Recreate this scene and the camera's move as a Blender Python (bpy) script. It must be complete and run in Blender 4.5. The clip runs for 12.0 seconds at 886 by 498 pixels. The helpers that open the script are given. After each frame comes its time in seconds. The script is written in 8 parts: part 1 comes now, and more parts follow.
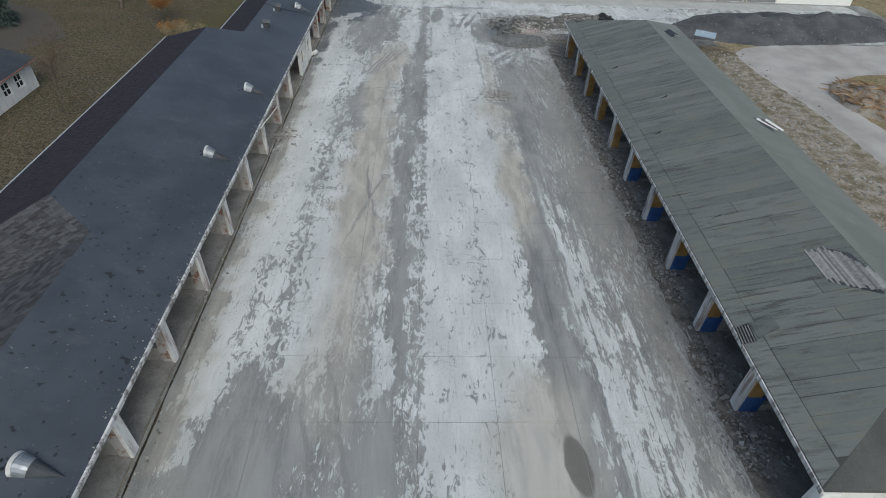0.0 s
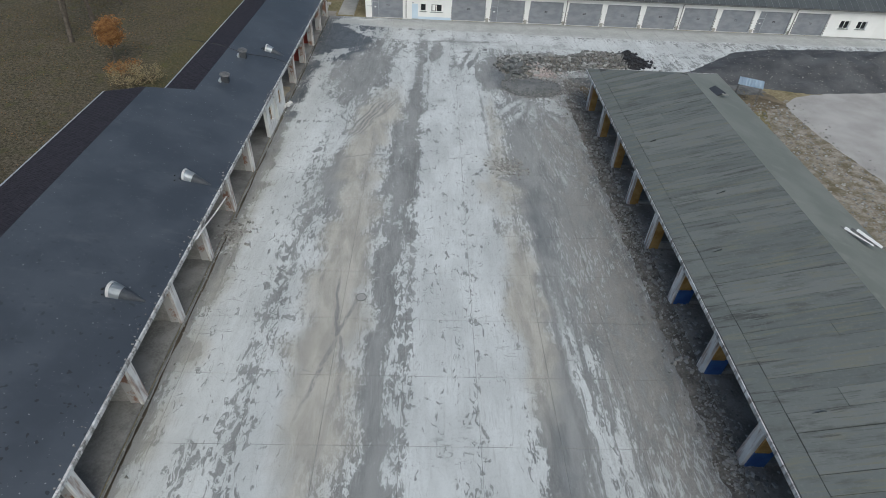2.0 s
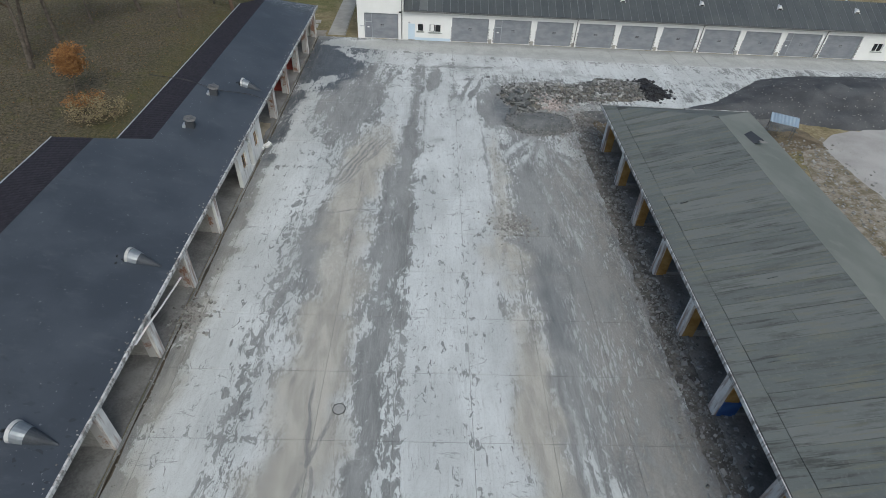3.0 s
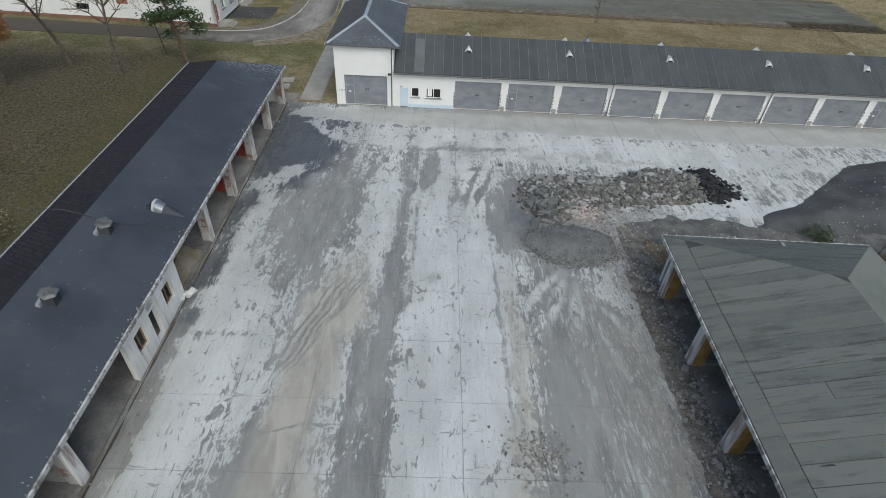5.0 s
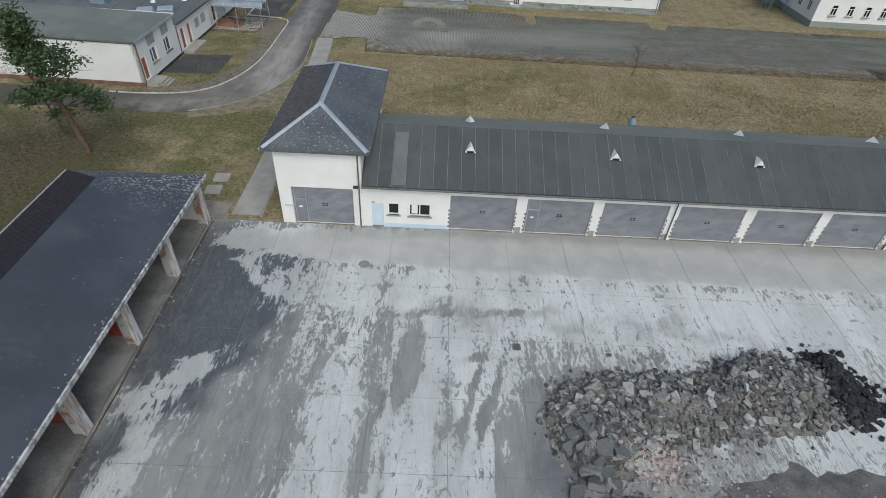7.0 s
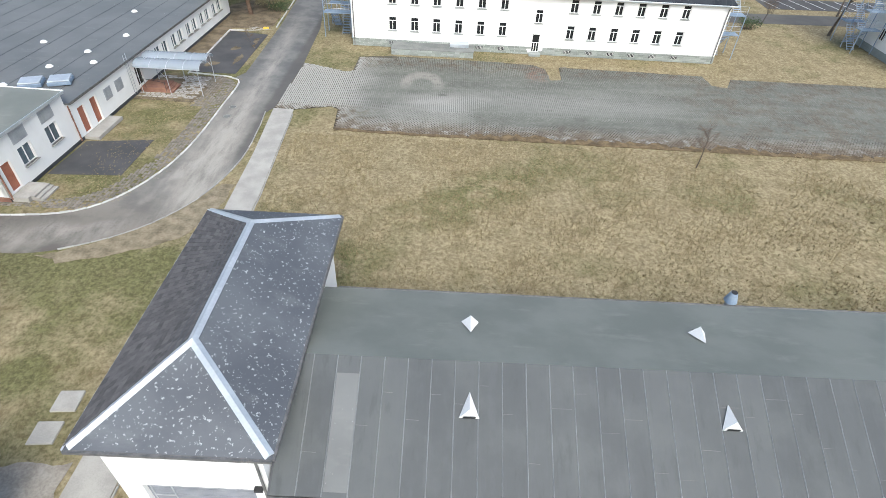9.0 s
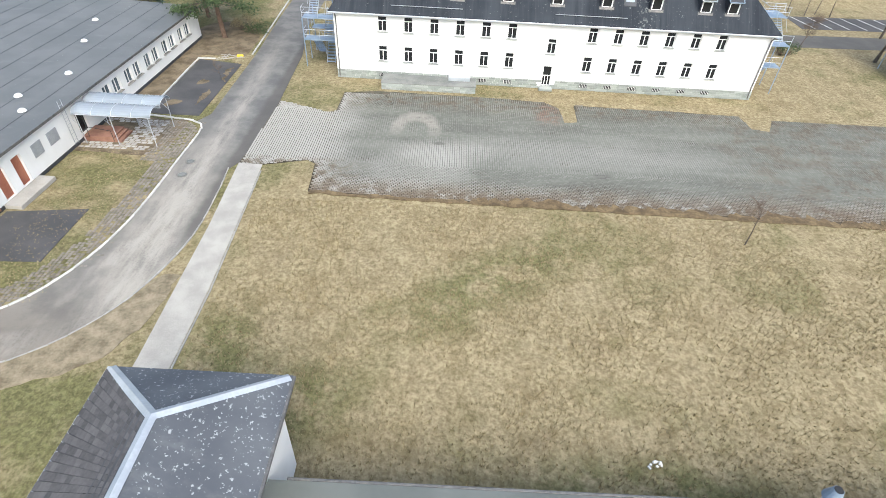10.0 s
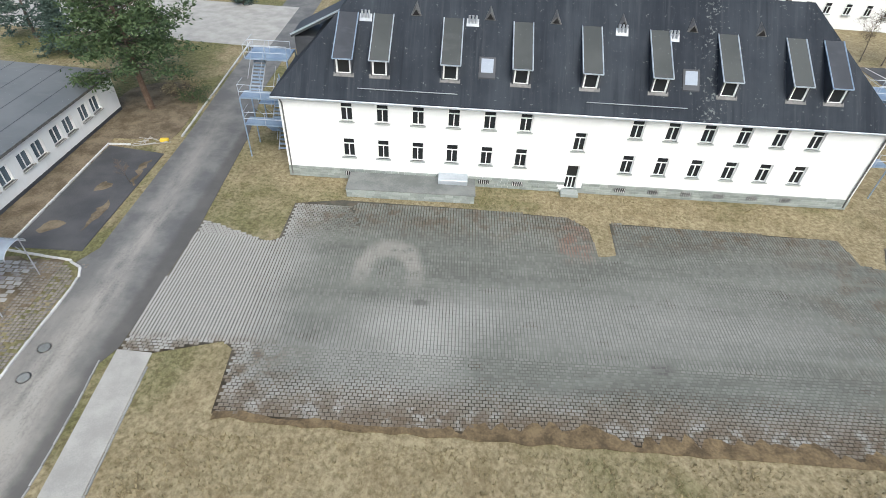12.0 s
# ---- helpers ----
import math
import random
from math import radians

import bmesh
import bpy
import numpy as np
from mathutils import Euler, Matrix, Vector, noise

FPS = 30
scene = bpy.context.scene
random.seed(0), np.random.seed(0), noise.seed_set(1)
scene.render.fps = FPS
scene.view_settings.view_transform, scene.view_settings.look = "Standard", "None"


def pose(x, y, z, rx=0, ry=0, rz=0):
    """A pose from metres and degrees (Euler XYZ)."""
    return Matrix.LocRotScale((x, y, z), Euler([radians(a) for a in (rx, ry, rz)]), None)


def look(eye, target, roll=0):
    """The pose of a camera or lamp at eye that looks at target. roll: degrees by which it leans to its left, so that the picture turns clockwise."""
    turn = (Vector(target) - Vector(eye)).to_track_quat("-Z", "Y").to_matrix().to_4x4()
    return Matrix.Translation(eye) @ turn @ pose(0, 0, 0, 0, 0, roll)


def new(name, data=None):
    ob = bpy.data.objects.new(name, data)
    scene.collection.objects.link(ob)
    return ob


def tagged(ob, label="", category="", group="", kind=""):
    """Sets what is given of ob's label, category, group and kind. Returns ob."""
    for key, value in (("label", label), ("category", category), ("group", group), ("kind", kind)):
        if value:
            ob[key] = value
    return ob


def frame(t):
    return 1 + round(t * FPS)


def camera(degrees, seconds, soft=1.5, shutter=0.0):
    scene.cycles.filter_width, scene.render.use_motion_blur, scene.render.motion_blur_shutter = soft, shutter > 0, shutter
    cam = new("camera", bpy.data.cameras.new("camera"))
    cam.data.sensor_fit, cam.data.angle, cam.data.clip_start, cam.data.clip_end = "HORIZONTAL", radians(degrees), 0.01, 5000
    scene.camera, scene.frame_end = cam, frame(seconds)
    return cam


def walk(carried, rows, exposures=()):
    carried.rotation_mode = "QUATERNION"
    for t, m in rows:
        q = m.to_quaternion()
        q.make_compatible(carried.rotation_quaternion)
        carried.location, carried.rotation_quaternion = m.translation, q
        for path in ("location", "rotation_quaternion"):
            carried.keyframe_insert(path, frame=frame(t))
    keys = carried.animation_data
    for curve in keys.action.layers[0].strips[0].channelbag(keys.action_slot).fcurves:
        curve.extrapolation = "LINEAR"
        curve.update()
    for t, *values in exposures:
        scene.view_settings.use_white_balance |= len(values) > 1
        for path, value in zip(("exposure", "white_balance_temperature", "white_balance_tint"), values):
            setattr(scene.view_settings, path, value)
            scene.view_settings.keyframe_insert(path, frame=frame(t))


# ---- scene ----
cam = camera(78.6, 12.0, soft=0.7)
PATH = [
    (0, (-2.495, 1.24, 25.206), (-2.412, 2.766, 23.916), 2.9),
    (0.5, (-2.161, 4.49, 25.267), (-2.081, 6.017, 23.978), 3.0),
    (1, (-1.931, 7.96, 25.392), (-1.853, 9.485, 24.1), 3.0),
    (1.5, (-1.726, 11.613, 25.531), (-1.651, 13.136, 24.237), 3.1),
    (2, (-1.529, 15.445, 25.695), (-1.457, 16.967, 24.399), 3.3),
    (2.5, (-1.4, 19.523, 25.89), (-1.327, 21.042, 24.592), 3.5),
    (2.7, (-1.331, 21.218, 25.92), (-1.258, 22.737, 24.621), 3.5),
    (4.3, (-0.757, 35.598, 25.653), (-0.691, 37.131, 24.369), 3.9),
    (4.5, (-0.671, 37.559, 25.648), (-0.61, 39.092, 24.364), 3.7),
    (5, (-0.499, 42.777, 25.654), (-0.444, 44.311, 24.372), 3.6),
    (5.5, (-0.368, 48.086, 25.635), (-0.315, 49.621, 24.353), 3.6),
    (6, (-0.186, 53.502, 25.558), (-0.133, 55.035, 24.275), 3.7),
    (6.5, (0.129, 59.075, 25.388), (0.177, 60.606, 24.102), 3.7),
    (6.7, (0.263, 61.319, 25.34), (0.308, 62.848, 24.052), 3.7),
    (8.3, (1.238, 78.953, 24.594), (1.252, 80.486, 23.310), 2.9),
    (8.5, (1.306, 81.216, 24.562), (1.318, 82.749, 23.277), 2.9),
    (9, (1.433, 86.926, 24.522), (1.441, 88.455, 23.232), 3),
    (9.5, (1.520, 92.456, 24.546), (1.526, 93.980, 23.251), 3.1),
    (10, (1.555, 97.830, 24.570), (1.559, 99.350, 23.271), 3.1),
    (10.5, (1.775, 103.098, 24.589), (1.773, 104.615, 23.286), 3),
    (11, (1.825, 108.207, 24.642), (1.824, 109.723, 23.336), 3.2),
    (11.5, (1.970, 113.110, 24.665), (1.967, 114.623, 23.358), 3.2),
    (12, (2.126, 117.869, 24.681), (2.120, 119.382, 23.374), 3.2),
]
walk(cam, [(t, look(eye, target, roll)) for t, eye, target, roll in PATH],
     [(0.0, -0.08, 6000, 2), (4.5, -0.10, 6000, 2), (6.5, -0.10, 6000, 2), (8.5, 0.69, 6020, 4), (9.5, 1.26, 6150, 5), (10.0, 1.30, 6190, 5), (10.5, 1.28, 6190, 5), (11.0, 1.22, 6120, 5), (11.5, 1.18, 6090, 5), (12.0, 0.80, 6060, 4)])

# ---- light: overcast sky, very soft sun ----
world = bpy.data.worlds.new("overcast_sky")
scene.world = world
world.use_nodes = True
wn = world.node_tree
sky = wn.nodes.new("ShaderNodeTexSky")
sky.sky_type = "NISHITA"
sky.sun_disc = False
sky.sun_elevation = radians(48)
sky.sun_rotation = radians(163)
sky.dust_density = 5.0
sky.air_density = 1.0
wn.links.new(sky.outputs[0], wn.nodes["Background"].inputs[0])
wn.nodes["Background"].inputs[1].default_value = 0.13
sun = new("sun", bpy.data.lights.new("sun", "SUN"))
sun.data.energy = 1.0
sun.data.angle = radians(50)
sun.data.color = (1.0, 0.97, 0.93)
sun.rotation_euler = (radians(42), 0, radians(17))
scene.view_settings.exposure = 0.0


# ---- material helpers ----
class Nodes:
    """Small builder of node trees."""

    def __init__(self, name):
        self.m = bpy.data.materials.new(name)
        self.m.use_nodes = True
        self.t = self.m.node_tree
        self.bsdf = self.t.nodes["Principled BSDF"]
        self.pos = self.t.nodes.new("ShaderNodeNewGeometry").outputs["Position"]

    def put(self, kind, **inputs):
        n = self.t.nodes.new(kind)
        for key, v in inputs.items():
            sock = n.inputs[int(key[1:])] if key[0] == "i" and key[1:].isdigit() else n.inputs[key]
            self.feed(sock, v)
        return n

    def feed(self, sock, v):
        if isinstance(v, bpy.types.NodeSocket):
            self.t.links.new(v, sock)
        else:
            sock.default_value = v

    def math(self, op, a, b=0.0, c=0.0):
        n = self.t.nodes.new("ShaderNodeMath")
        n.operation = op
        for s, v in zip(n.inputs, (a, b, c)):
            self.feed(s, v)
        return n.outputs[0]

    def scaled(self, scale, offset=(0, 0, 0), src=None):
        n = self.t.nodes.new("ShaderNodeMapping")
        n.inputs["Scale"].default_value = scale
        n.inputs["Location"].default_value = offset
        self.t.links.new(src or self.pos, n.inputs["Vector"])
        return n.outputs[0]

    def noise(self, scale, detail=4.0, vec=None, rough=0.55, distort=0.0):
        n = self.t.nodes.new("ShaderNodeTexNoise")
        self.t.links.new(vec or self.pos, n.inputs["Vector"])
        n.inputs["Scale"].default_value = scale
        n.inputs["Detail"].default_value = detail
        n.inputs["Roughness"].default_value = rough
        n.inputs["Distortion"].default_value = distort
        return n.outputs["Fac"]

    def step(self, v, lo, hi):
        n = self.t.nodes.new("ShaderNodeMapRange")
        n.interpolation_type = "SMOOTHSTEP"
        self.feed(n.inputs["Value"], v)
        self.feed(n.inputs["From Min"], lo)
        self.feed(n.inputs["From Max"], hi)
        return n.outputs["Result"]

    def mix(self, f, a, b):
        n = self.t.nodes.new("ShaderNodeMix")
        n.data_type = "RGBA"
        self.feed(n.inputs["Factor"], f)
        self.feed(n.inputs["A"], a if isinstance(a, bpy.types.NodeSocket) else (*a, 1))
        self.feed(n.inputs["B"], b if isinstance(b, bpy.types.NodeSocket) else (*b, 1))
        return n.outputs["Result"]

    def done(self, colour, rough=0.8, bump=None, strength=0.3, dist=0.02, metal=0.0, spec=0.4):
        self.feed(self.bsdf.inputs["Base Color"], colour if isinstance(colour, bpy.types.NodeSocket) else (*colour, 1))
        self.feed(self.bsdf.inputs["Roughness"], rough)
        self.feed(self.bsdf.inputs["Metallic"], metal)
        self.feed(self.bsdf.inputs["Specular IOR Level"], spec)
        if bump is not None:
            b = self.t.nodes.new("ShaderNodeBump")
            b.inputs["Strength"].default_value = strength
            b.inputs["Distance"].default_value = dist
            self.t.links.new(bump, b.inputs["Height"])
            self.t.links.new(b.outputs[0], self.bsdf.inputs["Normal"])
        return self.m


def worn(name, a, b, rough=0.8, big=0.4, small=12.0, bump=0.25, metal=0.0, lo=0.35, hi=0.65, streak=(1, 1, 1), spec=0.4, dist=0.02):
    """Two-tone surface with a broad blotch, a fine grain and a slight relief."""
    n = Nodes(name)
    v = n.scaled(streak)
    blotch = n.noise(big, 5, v)
    grain = n.noise(small, 3, v)
    f = n.step(n.math("ADD", n.math("MULTIPLY", blotch, 0.7), n.math("MULTIPLY", grain, 0.3)), lo, hi)
    return n.done(n.mix(f, a, b), n.math("ADD", rough - 0.08, n.math("MULTIPLY", grain, 0.16)), grain, bump, dist, metal, spec)


# ---- materials ----
def zoned_concrete():
    """Worn yard concrete: pale scraped slabs with dark flakes, soft grey grime, drifted sand, tyre marks and a wet black spill."""
    n = Nodes("yard_concrete")
    sep = n.put("ShaderNodeSeparateXYZ", Vector=n.pos)
    px, py = sep.outputs[0], sep.outputs[1]

    def shifted(amp, scale, detail, rough, amp2=0.0):
        """Plan position, pushed about by noise, so that stains get natural outlines."""
        a = n.math("MULTIPLY_ADD", n.noise(scale, detail, None, rough), amp, -amp / 2)
        b = n.math("MULTIPLY_ADD", n.noise(scale, detail, n.scaled((1, 1, 1), (31, 17, 0)), rough), amp * 2.2, -amp * 1.1)
        return n.put("ShaderNodeCombineXYZ", X=n.math("ADD", px, a), Y=n.math("ADD", py, b)).outputs[0]

    line_at = shifted(0.7, 0.5, 3, 0.5)

    def blob(at, x, y, rx, ry, turn=0.0, soft=0.5):
        m = n.t.nodes.new("ShaderNodeMapping")
        m.vector_type = "TEXTURE"
        m.inputs["Location"].default_value = (x, y, 0)
        m.inputs["Rotation"].default_value = (0, 0, radians(turn))
        m.inputs["Scale"].default_value = (rx, ry, 1)
        n.t.links.new(at, m.inputs["Vector"])
        d = n.t.nodes.new("ShaderNodeVectorMath")
        d.operation = "LENGTH"
        n.t.links.new(m.outputs[0], d.inputs[0])
        return n.step(d.outputs["Value"], 1.0 + soft, 1.0 - soft)

    def total(at, stains, soft=0.5):
        v = None
        for w, *b in stains:
            g = n.math("MULTIPLY", blob(at, *b, soft=soft) if len(b) == 5 else blob(at, *b, 0.0, soft), w)
            v = g if v is None else n.math("ADD", v, g)
        return v

    tongue = n.noise(1.0, 8, n.scaled((1.0, 0.17, 1)), 0.66)
    patch = n.noise(1.0, 8, n.scaled((1.3, 0.48, 1), (7, 3, 0)), 0.72, 0.6)
    fleck = n.noise(1.0, 6, n.scaled((5.0, 2.2, 1)), 0.70, 0.8)
    streak = n.noise(1.0, 6, n.scaled((2.3, 0.10, 1), (4, 0, 0)), 0.6, 0.3)
    scratch = n.noise(1.0, 7, n.scaled((7.5, 0.55, 1), (2, 8, 0)), 0.72, 0.3)
    base = n.math("ADD", n.math("MULTIPLY_ADD", scratch, 0.34, -0.17), n.math("ADD", n.math("MULTIPLY", tongue, 0.42), n.math("ADD", n.math("MULTIPLY", patch, 0.55), n.math("MULTIPLY", fleck, 0.6))))
    # stains stored on the slabs: scraped or crusted, grey dust, sand, wet; and brown earth
    stain = n.t.nodes.new("ShaderNodeAttribute")
    stain.attribute_name = "stain"
    rgb = n.put("ShaderNodeSeparateColor", Color=stain.outputs["Color"])
    bias = n.math("SUBTRACT", rgb.outputs[0], 0.5)
    dust, sand = rgb.outputs[1], rgb.outputs[2]
    earth = n.t.nodes.new("ShaderNodeAttribute")
    earth.attribute_name = "earth"
    erg = n.put("ShaderNodeSeparateColor", Color=earth.outputs["Color"])
    brown, wet = erg.outputs[0], erg.outputs[1]
    blade = n.step(n.math("ABSOLUTE", n.math("SUBTRACT", px, 9.2)), 3.2, 1.6)
    blade = n.math("MULTIPLY", blade, n.step(py, 48.0, 38.0))
    swept = blob(line_at, 28, 94.6, 42, 2.6, 0.0, 0.12)
    clean = n.math("ADD", bias, n.math("MULTIPLY_ADD", swept, 0.5, -0.775))
    # long comb marks of the blade on the right hand slabs
    comb = n.math("MULTIPLY", n.math("MULTIPLY_ADD", n.math("ADD", n.math("MULTIPLY", streak, 0.75), n.math("MULTIPLY", patch, 0.4)), 1.3, -0.74), blade)
    f = n.step(n.math("ADD", n.math("ADD", base, clean), comb), -0.012, 0.02)
    # white fans round the gravel heap and pale flakes in the spill
    fans = total(line_at, [(1.0, 7.4, 69.6, 0.35, 2.2, -38), (0.9, 8.4, 68.8, 0.45, 2.4, -22), (1.0, 9.6, 67.9, 0.4, 2.0, -8), (0.8, 12.3, 66.0, 0.25, 3.2, 28), (0.9, 11.4, 63.0, 0.22, 3.5, 14), (0.8, 6.6, 73.4, 0.9, 0.35, 8), (0.8, 9.3, 60.5, 0.2, 3.5, 8), (0.7, 10.4, 56.6, 0.25, 3.0, 6)], 0.6)
    fans = n.math("MULTIPLY", fans, n.step(n.math("ADD", patch, n.math("MULTIPLY", fleck, 0.5)), 0.66, 0.74))
    f = n.math("MAXIMUM", f, fans)
    # dark flakes left on the pale slabs, thickest along the long joints
    near = n.math("SUBTRACT", 1.0, n.step(n.math("ABSOLUTE", n.math("ADD", px, 2.55)), 0.03, 0.85))
    near2 = n.math("SUBTRACT", 1.0, n.step(n.math("ABSOLUTE", n.math("SUBTRACT", px, 1.75)), 0.03, 0.6))
    near3 = n.math("SUBTRACT", 1.0, n.step(n.math("ABSOLUTE", n.math("ADD", px, 11.1)), 0.1, 1.3))
    near3 = n.math("MAXIMUM", near3, n.math("MULTIPLY", n.math("SUBTRACT", 1.0, n.step(n.math("ABSOLUTE", n.math("ADD", px, 12.9)), 0.1, 0.7)), n.step(py, 34.0, 27.0)))
    near3 = n.math("MULTIPLY", near3, n.step(py, 64.0, 58.0))
    cross = n.math("ABSOLUTE", n.math("SUBTRACT", n.math("FRACT", n.math("DIVIDE", n.math("ADD", py, 8.98), 4.33)), 0.5))
    cross = n.math("MULTIPLY", n.step(cross, 0.40, 0.5), n.step(n.noise(0.35, 3), 0.48, 0.6))
    dens = n.math("ADD", n.math("MULTIPLY_ADD", n.noise(0.5, 4), 0.30, -0.165), n.math("ADD", n.math("MULTIPLY", near, 0.13), n.math("ADD", n.math("MULTIPLY", near2, 0.05), n.math("ADD", n.math("MULTIPLY", near3, 0.12), n.math("MULTIPLY", cross, 0.07)))))
    flake = n.step(n.math("ADD", n.noise(1.0, 5, n.scaled((2.5, 1.15, 1), (1, 5, 0)), 0.66, 1.0), dens), 0.60, 0.614)
    flake = n.math("MULTIPLY", flake, n.math("SUBTRACT", 1.0, swept))
    f = n.math("MULTIPLY", f, n.math("SUBTRACT", 1.0, n.math("MULTIPLY", flake, 0.9)))
    grain = n.noise(7.0, 5, None, 0.65)
    speck = n.noise(24.0, 3, None, 0.65)
    pale = n.mix(n.step(n.noise(0.35, 6, n.scaled((1, 0.4, 1))), 0.35, 0.65), (0.49, 0.507, 0.50), (0.63, 0.648, 0.64))
    pale = n.mix(n.math("MULTIPLY", n.step(grain, 0.52, 0.66), 0.4), pale, (0.42, 0.43, 0.42))
    pale = n.mix(n.math("MULTIPLY", n.step(streak, 0.52, 0.72), 0.25), pale, (0.40, 0.405, 0.39))
    pale = n.mix(n.math("MULTIPLY", n.step(scratch, 0.52, 0.66), 0.5), pale, (0.35, 0.352, 0.34))
    grime = n.mix(n.step(n.noise(0.5, 6, n.scaled((1, 0.25, 1)), 0.65), 0.35, 0.65), (0.155, 0.158, 0.156), (0.262, 0.264, 0.257))
    grime = n.mix(n.math("MULTIPLY", n.step(streak, 0.48, 0.7), 0.25), grime, (0.31, 0.31, 0.297))
    grime = n.mix(n.math("MULTIPLY", n.step(grain, 0.50, 0.62), 0.5), grime, (0.30, 0.302, 0.293))
    grime = n.mix(n.math("MULTIPLY", n.step(scratch, 0.50, 0.36), 0.45), grime, (0.36, 0.362, 0.35))
    col = n.mix(f, grime, pale)
    # smooth grey dust, then warm sand, both brushed along the yard
    brush = n.noise(1.0, 6, n.scaled((1.0, 0.26, 1), (3, 9, 0)), 0.6, 0.5)
    dust = n.math("MINIMUM", n.math("MULTIPLY", dust, n.step(n.math("ADD", n.math("ADD", n.math("MULTIPLY", brush, 0.4), n.math("MULTIPLY", scratch, 0.35)), n.math("MULTIPLY", patch, 0.3)), 0.42, 0.62)), 0.85)
    col = n.mix(dust, col, n.mix(n.step(brush, 0.35, 0.65), (0.215, 0.219, 0.216), (0.31, 0.312, 0.303)))
    sand = n.math("MINIMUM", n.math("MULTIPLY", sand, n.step(n.math("ADD", n.math("MULTIPLY", brush, 0.5), n.math("MULTIPLY", n.noise(0.3, 4), 0.5)), 0.24, 0.46)), 0.95)
    tone = n.mix(n.step(brush, 0.36, 0.64), (0.335, 0.315, 0.275), (0.46, 0.435, 0.38))
    col = n.mix(sand, col, tone)
    brown = n.math("MULTIPLY", brown, n.step(n.math("ADD", n.math("MULTIPLY", patch, 0.6), n.math("MULTIPLY", fleck, 0.4)), 0.44, 0.56))
    col = n.mix(n.math("MULTIPLY", brown, 0.85), col, n.mix(n.step(n.math("ADD", n.math("MULTIPLY", patch, 0.5), n.math("MULTIPLY", grain, 0.5)), 0.38, 0.62), (0.18, 0.165, 0.145), (0.285, 0.263, 0.233)))
    # brownish trodden grit on the east lane, with pale scraped strokes showing through
    grit = n.math("MULTIPLY", n.step(n.math("ADD", px, n.math("MULTIPLY", brush, 3.0)), 9.6, 11.6), n.step(n.math("ADD", n.math("MULTIPLY", brush, 0.5), n.math("MULTIPLY", patch, 0.5)), 0.40, 0.58))
    grit = n.math("MULTIPLY", grit, n.math("SUBTRACT", 1.0, n.step(py, 66.0, 74.0)))
    col = n.mix(n.math("MULTIPLY", n.math("MULTIPLY", grit, n.math("SUBTRACT", 1.0, n.math("MULTIPLY", f, 0.8))), 0.7), col, n.mix(n.step(n.math("ADD", n.math("MULTIPLY", patch, 0.6), n.math("MULTIPLY", grain, 0.4)), 0.40, 0.62), (0.195, 0.186, 0.175), (0.29, 0.276, 0.258)))
    strokes = n.step(n.noise(1.0, 5, n.scaled((0.9, 2.8, 1), (2, 7, 0)), 0.7, 1.2), 0.615, 0.635)
    strokes = n.math("MULTIPLY", strokes, n.math("MULTIPLY", n.step(n.noise(0.16, 3), 0.46, 0.56), n.math("SUBTRACT", 1.0, swept)))
    col = n.mix(n.math("MULTIPLY", n.math("MULTIPLY", strokes, f), 0.75), col, (0.25, 0.252, 0.245))
    # short pale strokes scraped through the grit of the east lane
    nick = n.noise(1.0, 5, n.scaled((6.0, 1.3, 1), (5, 2, 0)), 0.68, 0.7)
    nicks = n.math("MULTIPLY", n.step(n.math("ADD", nick, n.math("MULTIPLY_ADD", n.noise(0.22, 4, n.scaled((1, 0.6, 1), (8, 8, 0))), 0.5, -0.25)), 0.575, 0.605), n.math("MULTIPLY", n.step(px, 7.2, 8.6), n.step(py, 72.0, 66.0)))
    col = n.mix(n.math("MULTIPLY", nicks, 0.6), col, (0.47, 0.482, 0.475))
    # tyre marks
    marks = total(line_at, [
        (0.8, -8.1, 65.6, 0.10, 4.6, -20), (0.9, -7.5, 65.9, 0.11, 4.9, -20), (0.9, -6.95, 66.3, 0.10, 4.8, -21), (0.8, -6.4, 66.6, 0.11, 4.6, -22), (0.7, -5.9, 67.2, 0.09, 4.2, -24), (0.7, -6.8, 58.6, 1.9, 0.10, 4),
        (0.8, -6.9, 36.2, 0.14, 4.4, -15), (0.7, -6.5, 37.0, 0.10, 4.6, 9), (0.7, -7.0, 40.2, 0.09, 3.0, 6), (0.8, 7.1, 33.0, 0.22, 16, 1), (0.6, 7.9, 40.0, 0.12, 10, 3), (0.7, 4.35, 66.0, 0.16, 7, 1), (0.8, -5.9, 14, 0.16, 7, 14), (0.7, -7.6, 14, 0.16, 6, 14)], 0.4)
    broken = n.step(n.math("ADD", n.math("MULTIPLY", patch, 0.5), n.math("MULTIPLY", fleck, 0.5)), 0.40, 0.56)
    col = n.mix(n.math("MINIMUM", n.math("MULTIPLY", marks, n.math("MULTIPLY", broken, 1.1)), 0.9), col, (0.20, 0.20, 0.195))
    # wet spill, oil, puddle
    spill = n.math("MULTIPLY", wet, n.step(n.math("ADD", n.math("MULTIPLY", patch, 0.55), n.math("ADD", n.math("MULTIPLY", scratch, 0.2), n.math("MULTIPLY", fleck, 0.35))), 0.36, 0.50))
    wet = n.math("MULTIPLY", n.math("MINIMUM", spill, 0.9), n.math("MULTIPLY_ADD", f, -0.7, 1.0))
    col = n.mix(wet, col, n.mix(n.step(n.math("ADD", n.math("MULTIPLY", patch, 0.5), n.math("MULTIPLY", fleck, 0.5)), 0.46, 0.62), (0.036, 0.047, 0.063), (0.10, 0.112, 0.128)))
